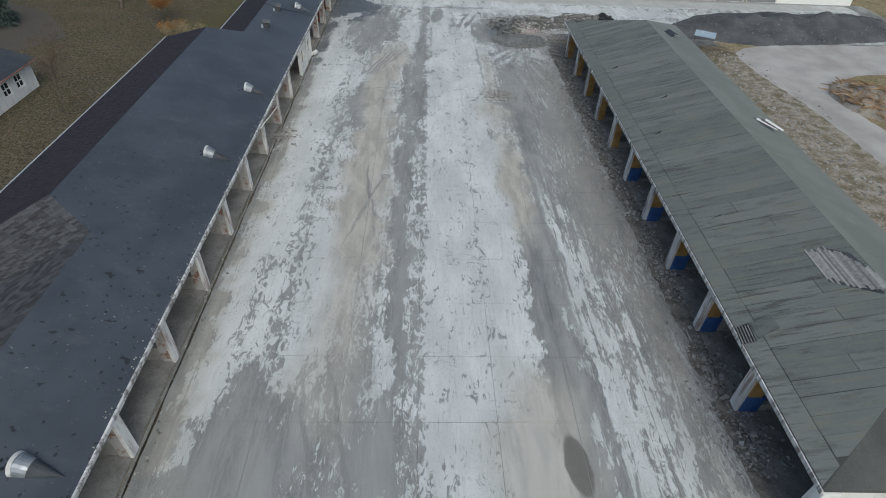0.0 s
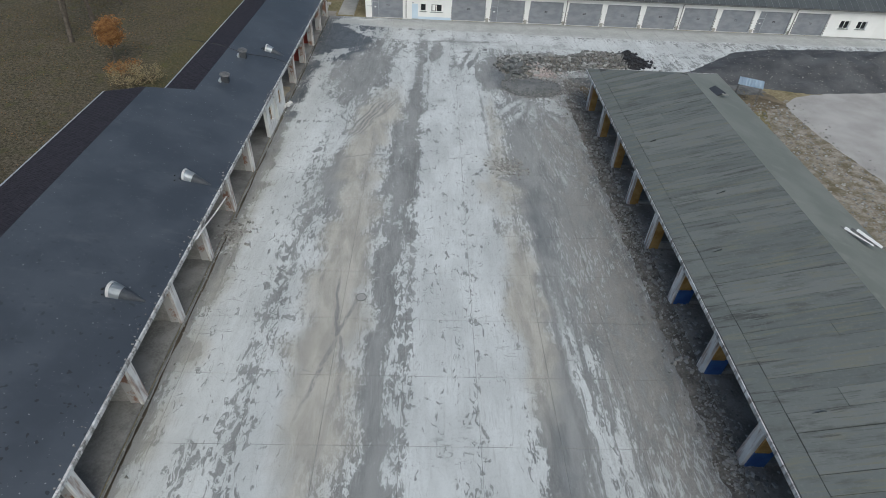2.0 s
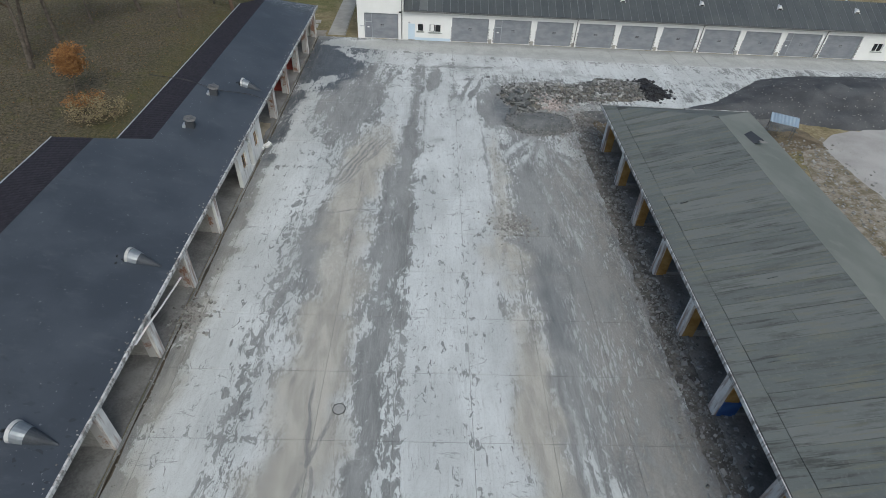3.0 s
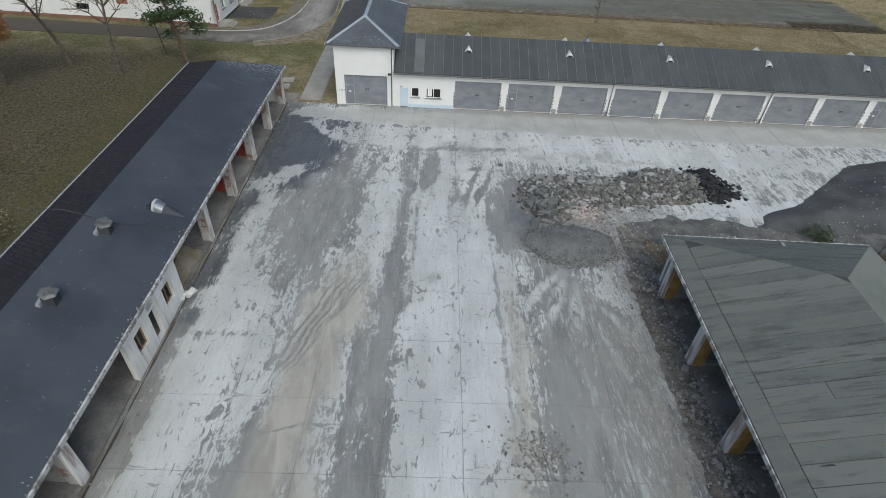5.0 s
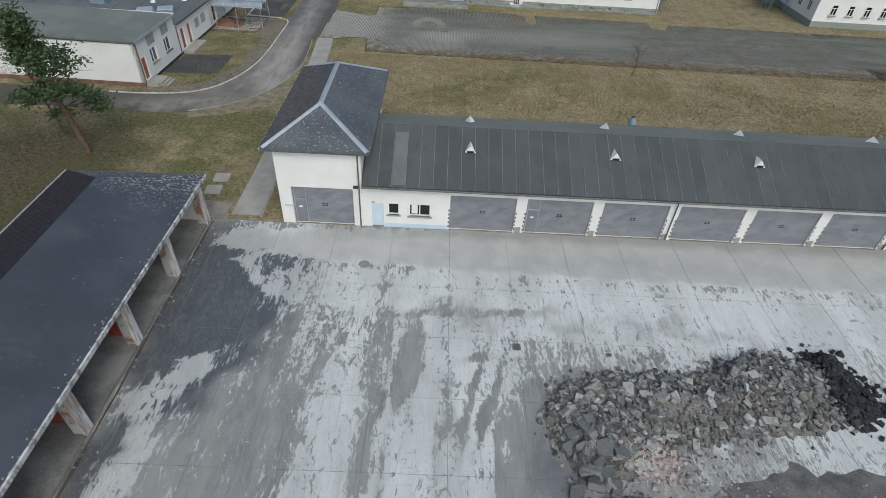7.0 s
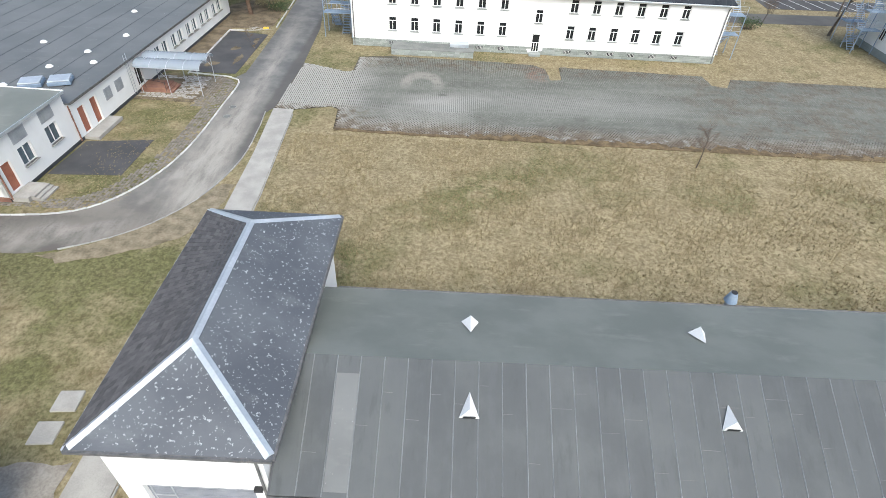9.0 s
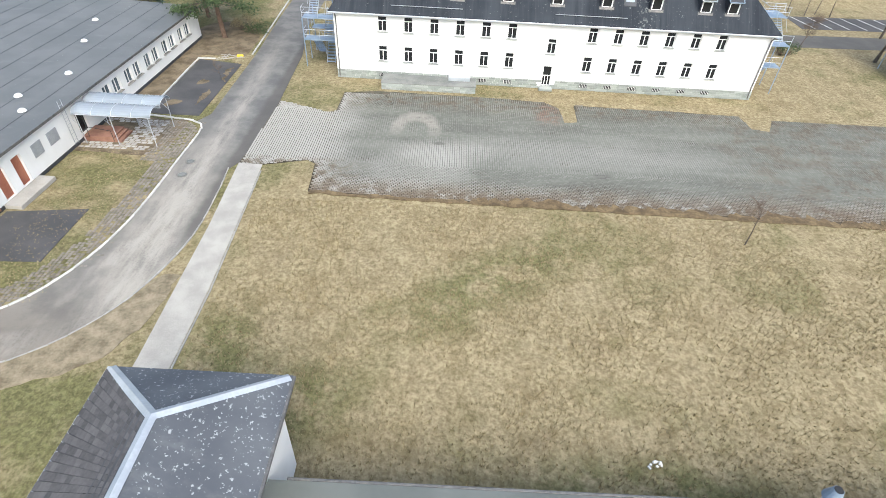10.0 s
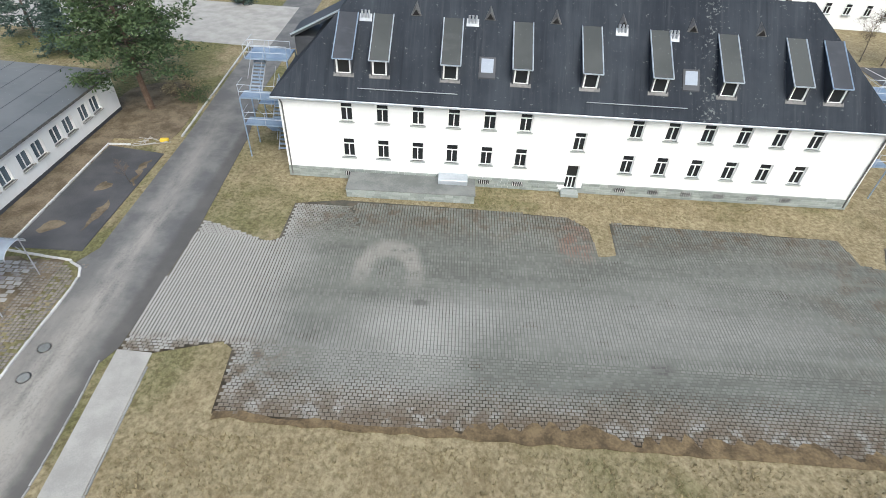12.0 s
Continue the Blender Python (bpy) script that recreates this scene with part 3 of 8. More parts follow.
M = {
    "concrete": zoned_concrete(),
    "grass": dry_grass(),
    "asphalt": lane_asphalt(),
    "asphalt_dark": worn("dark_asphalt", (0.0467, 0.0476, 0.051), (0.0808, 0.0799, 0.0808), 0.8, 0.35, 14, 0.35),
    "path": worn("path_concrete", (0.275, 0.265, 0.242), (0.377, 0.364, 0.335), 0.88, 0.6, 14, 0.3),
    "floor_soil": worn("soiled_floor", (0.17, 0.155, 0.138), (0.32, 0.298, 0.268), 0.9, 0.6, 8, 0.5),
    "joint": worn("slab_joint", (0.15, 0.15, 0.14), (0.30, 0.30, 0.285), 0.9, 0.3, 9, 0.3, lo=0.42, hi=0.58),
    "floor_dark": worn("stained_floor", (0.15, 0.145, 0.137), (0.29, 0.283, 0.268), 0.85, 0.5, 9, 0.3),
    "felt_blue": bitumen("dark_blue_felt", (0.043, 0.051, 0.064), (0.062, 0.072, 0.088), (0.088, 0.098, 0.112), 0.25, True),
    "felt_black": bitumen("dark_felt", (0.034, 0.037, 0.043), (0.058, 0.062, 0.070), (0.08, 0.085, 0.092), 0.0),
    "felt_green": bitumen("grey_green_felt", (0.095, 0.102, 0.094), (0.135, 0.143, 0.13), (0.175, 0.18, 0.16), 0.0, False, True),
    "seam_dark": worn("felt_seam", (0.05, 0.054, 0.05), (0.085, 0.088, 0.082), 0.8),
    "seam_pale": worn("pale_seam", (0.15, 0.158, 0.168), (0.22, 0.23, 0.24), 0.6),
    "hood": worn("grey_hood_felt", (0.085, 0.094, 0.11), (0.135, 0.147, 0.165), 0.6),
    "felt_grey": bitumen("grey_felt", (0.139, 0.149, 0.133), (0.186, 0.195, 0.175), (0.234, 0.239, 0.214), 0.0),
    "felt_pale": bitumen("slate_felt", (0.068, 0.0752, 0.088), (0.1, 0.109, 0.122), (0.152, 0.16, 0.168), 1.0),
    "tile_pale": pieces("lichen_roof_tile", (0.02, 0.02, 0.023), (0.095, 0.097, 0.103), 0.8, 0.4, 9, True),
    "tile_grey": pieces("weathered_tile", (0.05, 0.048, 0.05), (0.115, 0.112, 0.112), 0.75, 0.4, 7, True),
    "trodden": worn("trodden_verge", (0.125, 0.102, 0.062), (0.275, 0.235, 0.165), 0.95, 1.1, 6, 0.7, lo=0.32, hi=0.68, dist=0.05),
    "rubble_bed": worn("rubble_bed", (0.095, 0.087, 0.076), (0.24, 0.222, 0.196), 0.95, 1.2, 8, 1.0, lo=0.34, hi=0.66, dist=0.06),
    "tan_dirt": worn("trodden_sand", (0.27, 0.23, 0.165), (0.43, 0.38, 0.29), 0.95, 0.5, 6, 0.7, dist=0.05),
    "tile": pieces("dark_roof_tile", (0.015, 0.0129, 0.0172), (0.0374, 0.0306, 0.0377), 0.7, 0.4, 9, True),
    "white": plaster("white_render", (0.72, 0.72, 0.707), (0.765, 0.765, 0.756), (0.522, 0.522, 0.495), 0.2),
    "white_old": plaster("old_white_render", (0.60, 0.60, 0.58), (0.72, 0.72, 0.70), (0.24, 0.21, 0.18), 0.45),
    "post": plaster("flaking_white_paint", (0.54, 0.54, 0.53), (0.70, 0.70, 0.68), (0.25, 0.175, 0.14), 0.85),
    "jamb": worn("patched_jamb", (0.25, 0.14, 0.10), (0.42, 0.41, 0.40), 0.9, 1.2, 9, 0.4, lo=0.40, hi=0.52),
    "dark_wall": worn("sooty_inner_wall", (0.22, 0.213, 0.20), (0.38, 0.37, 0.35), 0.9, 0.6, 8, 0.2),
    "brick": worn("bare_brick", (0.17, 0.085, 0.06), (0.26, 0.14, 0.10), 0.9, 1.2, 8, 0.5),
    "rust": worn("ochre_primer", (0.28, 0.155, 0.045), (0.42, 0.27, 0.10), 0.7, 1.5, 8, 0.2),
    "blue": worn("blue_paint", (0.03, 0.075, 0.23), (0.05, 0.12, 0.33), 0.55, 1.5, 8, 0.2),
    "red": worn("faded_red_paint", (0.20, 0.035, 0.03), (0.34, 0.07, 0.055), 0.6, 1.5, 8, 0.2),
    "fascia": plaster("fascia_paint", (0.46, 0.46, 0.45), (0.66, 0.66, 0.65), (0.15, 0.14, 0.13), 0.9),
    "shutter": shutter_metal(),
    "door_pale": worn("pale_blue_door", (0.50, 0.60, 0.70), (0.56, 0.66, 0.75), 0.5, 0.8, 10, 0.1),
    "door_red": worn("red_brown_door", (0.26, 0.085, 0.05), (0.34, 0.13, 0.08), 0.6, 0.8, 10, 0.1),
    "frame": worn("white_frame", (0.74, 0.74, 0.73), (0.80, 0.80, 0.79), 0.45, 0.8, 10, 0.05),
    "glass": glazing(),
    # hall panes: bluish sky reflection is put into the base colour
    "glass_pale": worn("sky_lit_glass", (0.06, 0.085, 0.105), (0.12, 0.15, 0.175), 0.12, 0.5, 3, 0.0, spec=0.5),
    "stone": pieces("grey_ashlar", (0.202, 0.224, 0.211), (0.352, 0.378, 0.356), 0.9, 0.5, 7, True),
    "zinc": worn("zinc_sheet", (0.422, 0.458, 0.493), (0.546, 0.581, 0.616), 0.42, 0.7, 9, 0.1, 0.5),
    "steel": worn("blue_grey_steel", (0.20, 0.27, 0.36), (0.30, 0.37, 0.46), 0.5, 0.8, 9, 0.1, 0.3),
    "galv": worn("galvanised_steel", (0.34, 0.36, 0.38), (0.46, 0.48, 0.50), 0.5, 0.8, 9, 0.1, 0.4),
    "iron": worn("cast_iron", (0.12, 0.12, 0.118), (0.20, 0.195, 0.19), 0.6, 3.0, 20, 0.3, 0.5),
    "black": worn("black_plastic", (0.015, 0.015, 0.016), (0.03, 0.03, 0.032), 0.5, 2.0, 12, 0.1),
    "rubble": pieces("broken_concrete", (0.115, 0.108, 0.097), (0.42, 0.41, 0.385), 0.92, 0.7, 6, True),
    "gravel": worn("grey_gravel", (0.105, 0.109, 0.108), (0.215, 0.22, 0.217), 0.92, 0.8, 16, 1.0, lo=0.3, hi=0.7, dist=0.06),
    "spill": worn("spread_gravel", (0.075, 0.078, 0.08), (0.185, 0.178, 0.165), 0.95, 0.9, 9, 1.0, lo=0.34, hi=0.66, dist=0.06),
    "coal": worn("dark_chippings", (0.055, 0.056, 0.06), (0.11, 0.112, 0.115), 0.9, 0.35, 12, 1.0, dist=0.06),
    "tar": worn("broken_tar", (0.014, 0.014, 0.016), (0.035, 0.035, 0.038), 0.6, 1.0, 9, 0.6),
    "verge": worn("grassy_dirt", (0.13, 0.105, 0.06), (0.33, 0.30, 0.255), 0.95, 0.9, 5, 0.8, lo=0.36, hi=0.66, dist=0.05),
    "moss_brown": worn("brown_moss", (0.07, 0.05, 0.026), (0.185, 0.135, 0.072), 0.95, 1.2, 7, 0.9, dist=0.05),
    "scrub": worn("rough_brown_grass", (0.0782, 0.0614, 0.036), (0.193, 0.153, 0.102), 0.95, 0.7, 6, 0.9, dist=0.08),
    "sandy": worn("sandy_track", (0.30, 0.286, 0.268), (0.42, 0.403, 0.383), 0.95, 0.25, 10, 0.4),
    "dirt": worn("stony_dirt", (0.19, 0.172, 0.147), (0.36, 0.33, 0.287), 0.95, 0.5, 7, 0.8, dist=0.05),
    "wood": pieces("cut_wood", (0.20, 0.125, 0.065), (0.42, 0.30, 0.18), 0.9, 0.4, 6, True),
    "bark": worn("bark", (0.065, 0.055, 0.045), (0.135, 0.112, 0.09), 0.95, 2.5, 14, 0.8),
    "twig": worn("twigs", (0.085, 0.065, 0.05), (0.16, 0.12, 0.085), 0.95, 2.5, 14, 0.3),
    "needle": pieces("pine_needles", (0.028, 0.048, 0.020), (0.085, 0.125, 0.052), 0.7, 0.2, 3, True),
    "spruce": pieces("spruce_needles", (0.03, 0.052, 0.04), (0.085, 0.12, 0.10), 0.7, 0.2, 3, True),
    "leaf": pieces("withered_leaves", (0.17, 0.075, 0.025), (0.36, 0.19, 0.07), 0.85, 0.2, 3, True),
    "tuft": pieces("straw_tuft", (0.15, 0.118, 0.0607), (0.374, 0.315, 0.187), 0.95, 0.1, 3, True),
    "tuft_dark": pieces("wood_grass", (0.07, 0.06, 0.028), (0.19, 0.155, 0.085), 0.95, 0.1, 3, True),
    "kerb": pieces("kerb_stone", (0.36, 0.36, 0.35), (0.58, 0.58, 0.565), 0.9, 0.4, 6, False),
    "paver": grid_paver(),
    "paver_bed": worn("mossy_joint_soil", (0.060, 0.055, 0.042), (0.125, 0.105, 0.075), 0.95, 0.35, 9, 0.5),
    "felt_hall": bitumen("hall_felt", (0.105, 0.112, 0.113), (0.139, 0.146, 0.147), (0.181, 0.185, 0.181), 0.1),
    "chunk": pieces("broken_slab", (0.05, 0.05, 0.048), (0.46, 0.46, 0.44), 0.92, 0.6, 6, False, 1.4),
    "slab_grey": pieces("broken_slab_grey", (0.07, 0.072, 0.072), (0.20, 0.205, 0.20), 0.92, 0.5, 6, False),
    "brick_bits": pieces("brick_crumbs", (0.25, 0.205, 0.19), (0.52, 0.46, 0.435), 0.9, 0.4, 6, True),
    "tar_bits": pieces("tar_lumps", (0.012, 0.012, 0.014), (0.05, 0.05, 0.054), 0.6, 0.4, 6, True),
    "pine_bark": worn("pine_bark", (0.091, 0.0585, 0.0405), (0.154, 0.109, 0.081), 0.95, 2.5, 14, 0.8),
    "kerb_grey": pieces("grey_edging", (0.24, 0.24, 0.23), (0.38, 0.375, 0.36), 0.9, 0.4, 6, False),
    "paver_one": grid_paver(True),
    "gravel_bed": grid_bed(),
    "board": pieces("grey_boards", (0.11, 0.11, 0.105), (0.38, 0.38, 0.37), 0.9, 0.4, 5, False),
    "stone_brown": pieces("stained_paver", (0.123, 0.109, 0.092), (0.254, 0.235, 0.208), 0.92, 0.4, 8, True),
    "kerb_joined": pieces("old_paving", (0.26, 0.25, 0.235), (0.42, 0.41, 0.39), 0.92, 0.4, 6, True),
    # roof window pane: reflected sky is put into its pale colour
    "sky_pane": worn("pale_blind", (0.223, 0.262, 0.32), (0.26, 0.301, 0.36), 0.25, 0.8, 10, 0.05),
    "slab_dark": worn("damp_slab", (0.13, 0.137, 0.13), (0.21, 0.217, 0.205), 0.85, 0.6, 9, 0.3),
    "grit_bits": pieces("gravel_stones", (0.05, 0.05, 0.048), (0.33, 0.325, 0.31), 0.92, 0.5, 6, True, 1.4),
    "torn_boards": worn("bare_boards", (0.17, 0.165, 0.155), (0.36, 0.35, 0.33), 0.9, 1.5, 9, 0.5, streak=(1, 6, 1)),
    "yellow": worn("yellow_plastic", (0.60, 0.40, 0.02), (0.70, 0.50, 0.05), 0.5),
}
poly_roof = Nodes("clear_corrugated_plastic")
M["canopy"] = poly_roof.done((0.60, 0.66, 0.72), 0.25, None, spec=0.5)
poly_roof.bsdf.inputs["Transmission Weight"].default_value = 0.6


# ---- geometry helpers ----
def finish(name, bm, material):
    me = bpy.data.meshes.new(name)
    bmesh.ops.recalc_face_normals(bm, faces=bm.faces)
    bm.to_mesh(me)
    bm.free()
    for m in material if isinstance(material, (list, tuple)) else [material]:
        me.materials.append(m)
    return me


def part(name, bm, material, parent, label=""):
    ob = new(name, finish(name, bm, material))
    if parent is not None:
        ob.parent = parent
        ob.matrix_parent_inverse = parent.matrix_world.inverted()
    if label:
        ob["label"] = label
    return ob


def thing(name, label, category, at=(0, 0, 0), rz=0.0, group="", kind=""):
    """An Empty at the base of a thing. Parts are built in its own coordinates and parented by own()."""
    e = new(name)
    e.matrix_world = pose(*at, 0, 0, rz)
    e.empty_display_size = 0.2
    return tagged(e, label, category, group, kind)


def own(name, bm, material, parent, label=""):
    ob = new(name, finish(name, bm, material))
    ob.parent = parent
    if label:
        ob["label"] = label
    return ob


def solid(name, bm, material, label, category, kind="", group=""):
    return tagged(new(name, finish(name, bm, material)), label, category, group, kind)


def B():
    return bmesh.new()


def box(bm, x0, x1, y0, y1, z0, z1, mi=0):
    v = [bm.verts.new(p) for p in ((x0, y0, z0), (x1, y0, z0), (x1, y1, z0), (x0, y1, z0), (x0, y0, z1), (x1, y0, z1), (x1, y1, z1), (x0, y1, z1))]
    for f in ((3, 2, 1, 0), (4, 5, 6, 7), (0, 1, 5, 4), (1, 2, 6, 5), (2, 3, 7, 6), (3, 0, 4, 7)):
        bm.faces.new([v[i] for i in f]).material_index = mi
    return bm


def bevel(bm, r=0.02, seg=1):
    bmesh.ops.bevel(bm, geom=list(bm.edges), offset=r, segments=seg, affect="EDGES", clamp_overlap=True)
    return bm


def prism(bm, pts, z0, z1):
    """An outline in plan, drawn up from z0 to z1."""
    lo = [bm.verts.new((p[0], p[1], z0)) for p in pts]
    hi = [bm.verts.new((p[0], p[1], z1)) for p in pts]
    bm.faces.new(hi)
    bm.faces.new(lo[::-1])
    for i in range(len(pts)):
        j = (i + 1) % len(pts)
        bm.faces.new((lo[i], lo[j], hi[j], hi[i]))
    return bm


def sheet(bm, pts, thick=0.12):
    """A plate through points in space, thickened downwards."""
    hi = [bm.verts.new(p) for p in pts]
    lo = [bm.verts.new((p[0], p[1], p[2] - thick)) for p in pts]
    bm.faces.new(hi)
    bm.faces.new(lo[::-1])
    for i in range(len(pts)):
        j = (i + 1) % len(pts)
        bm.faces.new((lo[i], lo[j], hi[j], hi[i]))
    return bm


def rod(bm, a, b, r=0.03, n=6, r2=None):
    """A tapered bar from a to b."""
    a, b = Vector(a), Vector(b)
    d = b - a
    q = d.to_track_quat("Z", "Y")
    rings = []
    for p, rr in ((a, r), (b, r if r2 is None else r2)):
        rings.append([bm.verts.new(p + q @ Vector((rr * math.cos(2 * math.pi * i / n), rr * math.sin(2 * math.pi * i / n), 0))) for i in range(n)])
    for i in range(n):
        j = (i + 1) % n
        bm.faces.new((rings[0][i], rings[0][j], rings[1][j], rings[1][i]))
    bm.faces.new(rings[0][::-1])
    bm.faces.new(rings[1])
    return bm


def wall_with_holes(bm, length, height, thick, holes):
    """A wall along +x from the origin, outer face at y = 0, with openings (x0, x1, z0, z1) right through it."""
    xs = sorted({0.0, length, *(h[0] for h in holes), *(h[1] for h in holes)})
    zs = sorted({0.0, height, *(h[2] for h in holes), *(h[3] for h in holes)})

    def filled(i, k):
        if not (0 <= i < len(xs) - 1 and 0 <= k < len(zs) - 1):
            return False
        mx, mz = (xs[i] + xs[i + 1]) / 2, (zs[k] + zs[k + 1]) / 2
        return not any(h[0] < mx < h[1] and h[2] < mz < h[3] for h in holes)

    made = {}

    def vert(i, y, k):
        if (i, y, k) not in made:
            made[i, y, k] = bm.verts.new((xs[i], y, zs[k]))
        return made[i, y, k]

    for i in range(len(xs) - 1):
        for k in range(len(zs) - 1):
            if not filled(i, k):
                continue
            for y in (0.0, thick):
                bm.faces.new([vert(i, y, k), vert(i + 1, y, k), vert(i + 1, y, k + 1), vert(i, y, k + 1)])
            for di, dk, a, b in ((-1, 0, (i, k), (i, k + 1)), (1, 0, (i + 1, k), (i + 1, k + 1)), (0, -1, (i, k), (i + 1, k)), (0, 1, (i, k + 1), (i + 1, k + 1))):
                if not filled(i + di, k + dk):
                    bm.faces.new([vert(a[0], 0.0, a[1]), vert(b[0], 0.0, b[1]), vert(b[0], thick, b[1]), vert(a[0], thick, a[1])])
    return bm


# ---- ground and hard surfaces ----
def ground():
    """One sheet to the horizon, finely divided and slightly uneven round the place."""
    bm = B()
    xs = [-900, -300, -120] + list(range(-80, 81, 4)) + [120, 300, 900]
    ys = [-700, -200, -60] + list(range(-20, 221, 4)) + [260, 400, 1200]
    grid = []
    for yy in ys:
        row = []
        for xx in xs:
            z = -0.03 - 0.05 * abs(noise.noise((xx * 0.07, yy * 0.07, 0)))
            row.append(bm.verts.new((xx, yy, z)))
        grid.append(row)
    for j in range(len(ys) - 1):
        for i in range(len(xs) - 1):
            bm.faces.new((grid[j][i], grid[j][i + 1], grid[j + 1][i + 1], grid[j + 1][i]))
    return solid("ground", bm, M["grass"], "straw-coloured winter grass with green flushes and bare soil", "ground", "structure")


ground()


def ragged(pts, step=0.35, amp=0.3):
    """An outline in plan, subdivided and frayed by noise."""
    out = []
    for i in range(len(pts)):
        a, b = Vector(pts[i][:2]), Vector(pts[(i + 1) % len(pts)][:2])
        n = max(1, int((b - a).length / step))
        for k in range(n):
            p = a.lerp(b, k / n)
            out.append((p.x + amp * noise.noise((p.x * 0.9, p.y * 0.9, 3)) + 0.5 * amp * noise.noise((p.x * 2.7, p.y * 2.7, 8)), p.y + amp * noise.noise((p.x * 0.9, p.y * 0.9, 13)) + 0.5 * amp * noise.noise((p.x * 2.7, p.y * 2.7, 18))))
    return out


def flat(name, pts, z, mat, label, category, kind="structure", thick=0.12):
    if name in ("dirt_strip", "gravel_spill", "scrub_strip", "soil_strip", "sandy_verge", "track"):
        pts = ragged(pts)
    return solid(name, prism(B(), pts, z - thick, z), mat, label, category, kind)


def smooth_line(pts, n=6):
    """Catmull-Rom through plan points."""
    p = [Vector(q) for q in pts]
    p = [p[0] * 2 - p[1]] + p + [p[-1] * 2 - p[-2]]
    out = []
    for i in range(1, len(p) - 2):
        for k in range(n):
            t = k / n
            a, b, c, d = p[i - 1:i + 3]
            out.append(0.5 * (2 * b + (c - a) * t + (2 * a - 5 * b + 4 * c - d) * t * t + (3 * b - a - 3 * c + d) * t ** 3))
    out.append(p[-2])
    return [tuple(v) for v in out]


ROAD_L = smooth_line([(-75, 119.2), (-50, 118.3), (-34.5, 117.4), (-30.0, 117.4), (-26.2, 118.0), (-23.8, 119.6), (-22.2, 122.4), (-21.2, 126.0), (-20.8, 130.5), (-20.8, 136.0), (-20.8, 140.6), (-21.2, 142.4), (-22.6, 143.2)])
ROAD_R = smooth_line([(-75, 114.5), (-50, 113.9), (-31.7, 113.6), (-26.1, 113.5), (-22.0, 115.2), (-19.2, 117.6), (-17.1, 121.2), (-15.9, 126.5), (-16.0, 132.0), (-16.3, 135.2)])
flat("road", ROAD_L[:-3] + [(-21.0, 144.5), (-21.2, 160), (-21.8, 172), (-23, 215), (-17.8, 215), (-17.4, 170), (-15.9, 160), (-15.4, 147.5), (-15.7, 136.5)] + ROAD_R[::-1], 0.0, M["asphalt"],
     "worn grey asphalt lane with pale dusty wheel tracks", "road")
flat("road", [(-20, 181), (30, 184), (30, 190), (-20, 190)], -0.012, M["asphalt"], "grey asphalt cross lane behind the barrack house", "road")
flat("road", [(28, 183.5), (40, 171.5), (95, 174), (95, 179), (41, 176.3), (30, 190)], -0.008, M["asphalt"], "grey asphalt cross lane behind the barrack house", "road")
flat("pavement", [(52, 179.8), (95, 181.5), (95, 187.5), (52, 185.5)], -0.004, M["asphalt_dark"], "dark asphalt parking bays with faint white lines", "pavement")
flat("footpath", [(-15.75, 136.3), (-13.75, 136.2), (-12.9, 121.5), (-12.7, 97.6), (-14.9, 97.6), (-14.85, 116), (-15.2, 128)], 0.01, M["path"], "pale concrete path slabs beside the lane", "path")
flat("pavement", [(-26.9, 144.1), (-22.0, 144.1), (-21.9, 156.6), (-26.9, 157.4)], 0.004, M["asphalt_dark"], "dark asphalt bay edged with white kerb stones", "pavement")
flat("pavement", [(-30.2, 122.9), (-24.5, 123.2), (-24.4, 129.0), (-29.9, 128.2)], 0.006, M["asphalt_dark"], "dark patched asphalt apron beside the white building", "pavement")
flat("pavement", [(-62, 60), (-50, 66.5), (-47, 71), (-54, 80), (-66, 86)], 0.006, M["asphalt"], "weathered grey asphalt turning place among grass", "pavement")
flat("pavement", [(-60, 184), (-20, 181), (-20, 196), (-60, 198)], 0.004, M["path"], "pale paved place behind the pine tree", "pavement")
# east side: sandy track, stony dirt
flat("track", smooth_line([(40.4, 10), (40.8, 30), (40.9, 45), (40.6, 55), (39.8, 61), (38.9, 68), (40.0, 73.5), (47, 76.3), (56, 77), (70, 77)]) + smooth_line([(70, 66), (56, 66.5), (50, 65), (46.4, 61.5), (45.0, 58), (45.4, 54), (46.1, 48), (46.6, 36), (46.6, 10)]), 0.0,
     M["sandy"], "pale sandy vehicle track", "track")
flat("dirt_strip", smooth_line([(30.0, 8), (30.6, 40), (33.5, 60), (35.8, 70), (40, 74)]) + smooth_line([(40.2, 66), (41.2, 56), (41.4, 30), (41.0, 8)]), -0.006, M["verge"], "stony brown dirt verge with patches of grass", "ground")
flat("dirt_strip", [(14.29, 5), (17.5, 5), (18.0, 70.0), (17.0, 73.0), (16.6, 76.0), (15.5, 77.0), (14.29, 77.0)], -0.004, M["rubble_bed"], "stony brown dirt with rubble crumbs at the shed front", "ground")
flat("gravel_spill", ragged(smooth_line([(15.2, 76.5), (16.4, 77.7), (18.0, 78.4), (21.6, 78.45), (26.7, 78.0), (30.0, 77.8), (38.0, 77.6)]) + smooth_line([(38.0, 75.0), (30.0, 75.3), (24.8, 75.0), (20.9, 75.9), (18.2, 75.2), (16.1, 75.5)]), 0.4, 0.7), 0.012, M["spill"], "dark gravel spread over the slab edge", "gravel")
flat("scrub_strip", smooth_line([(16.4, 70.5), (16.0, 73.0), (16.8, 75.8), (24, 76.2), (32, 76.8), (38, 76.2)]) + [(40, 72), (33, 70)], -0.002, M["scrub"], "rough brown grass and dead weeds at the shed end", "ground")
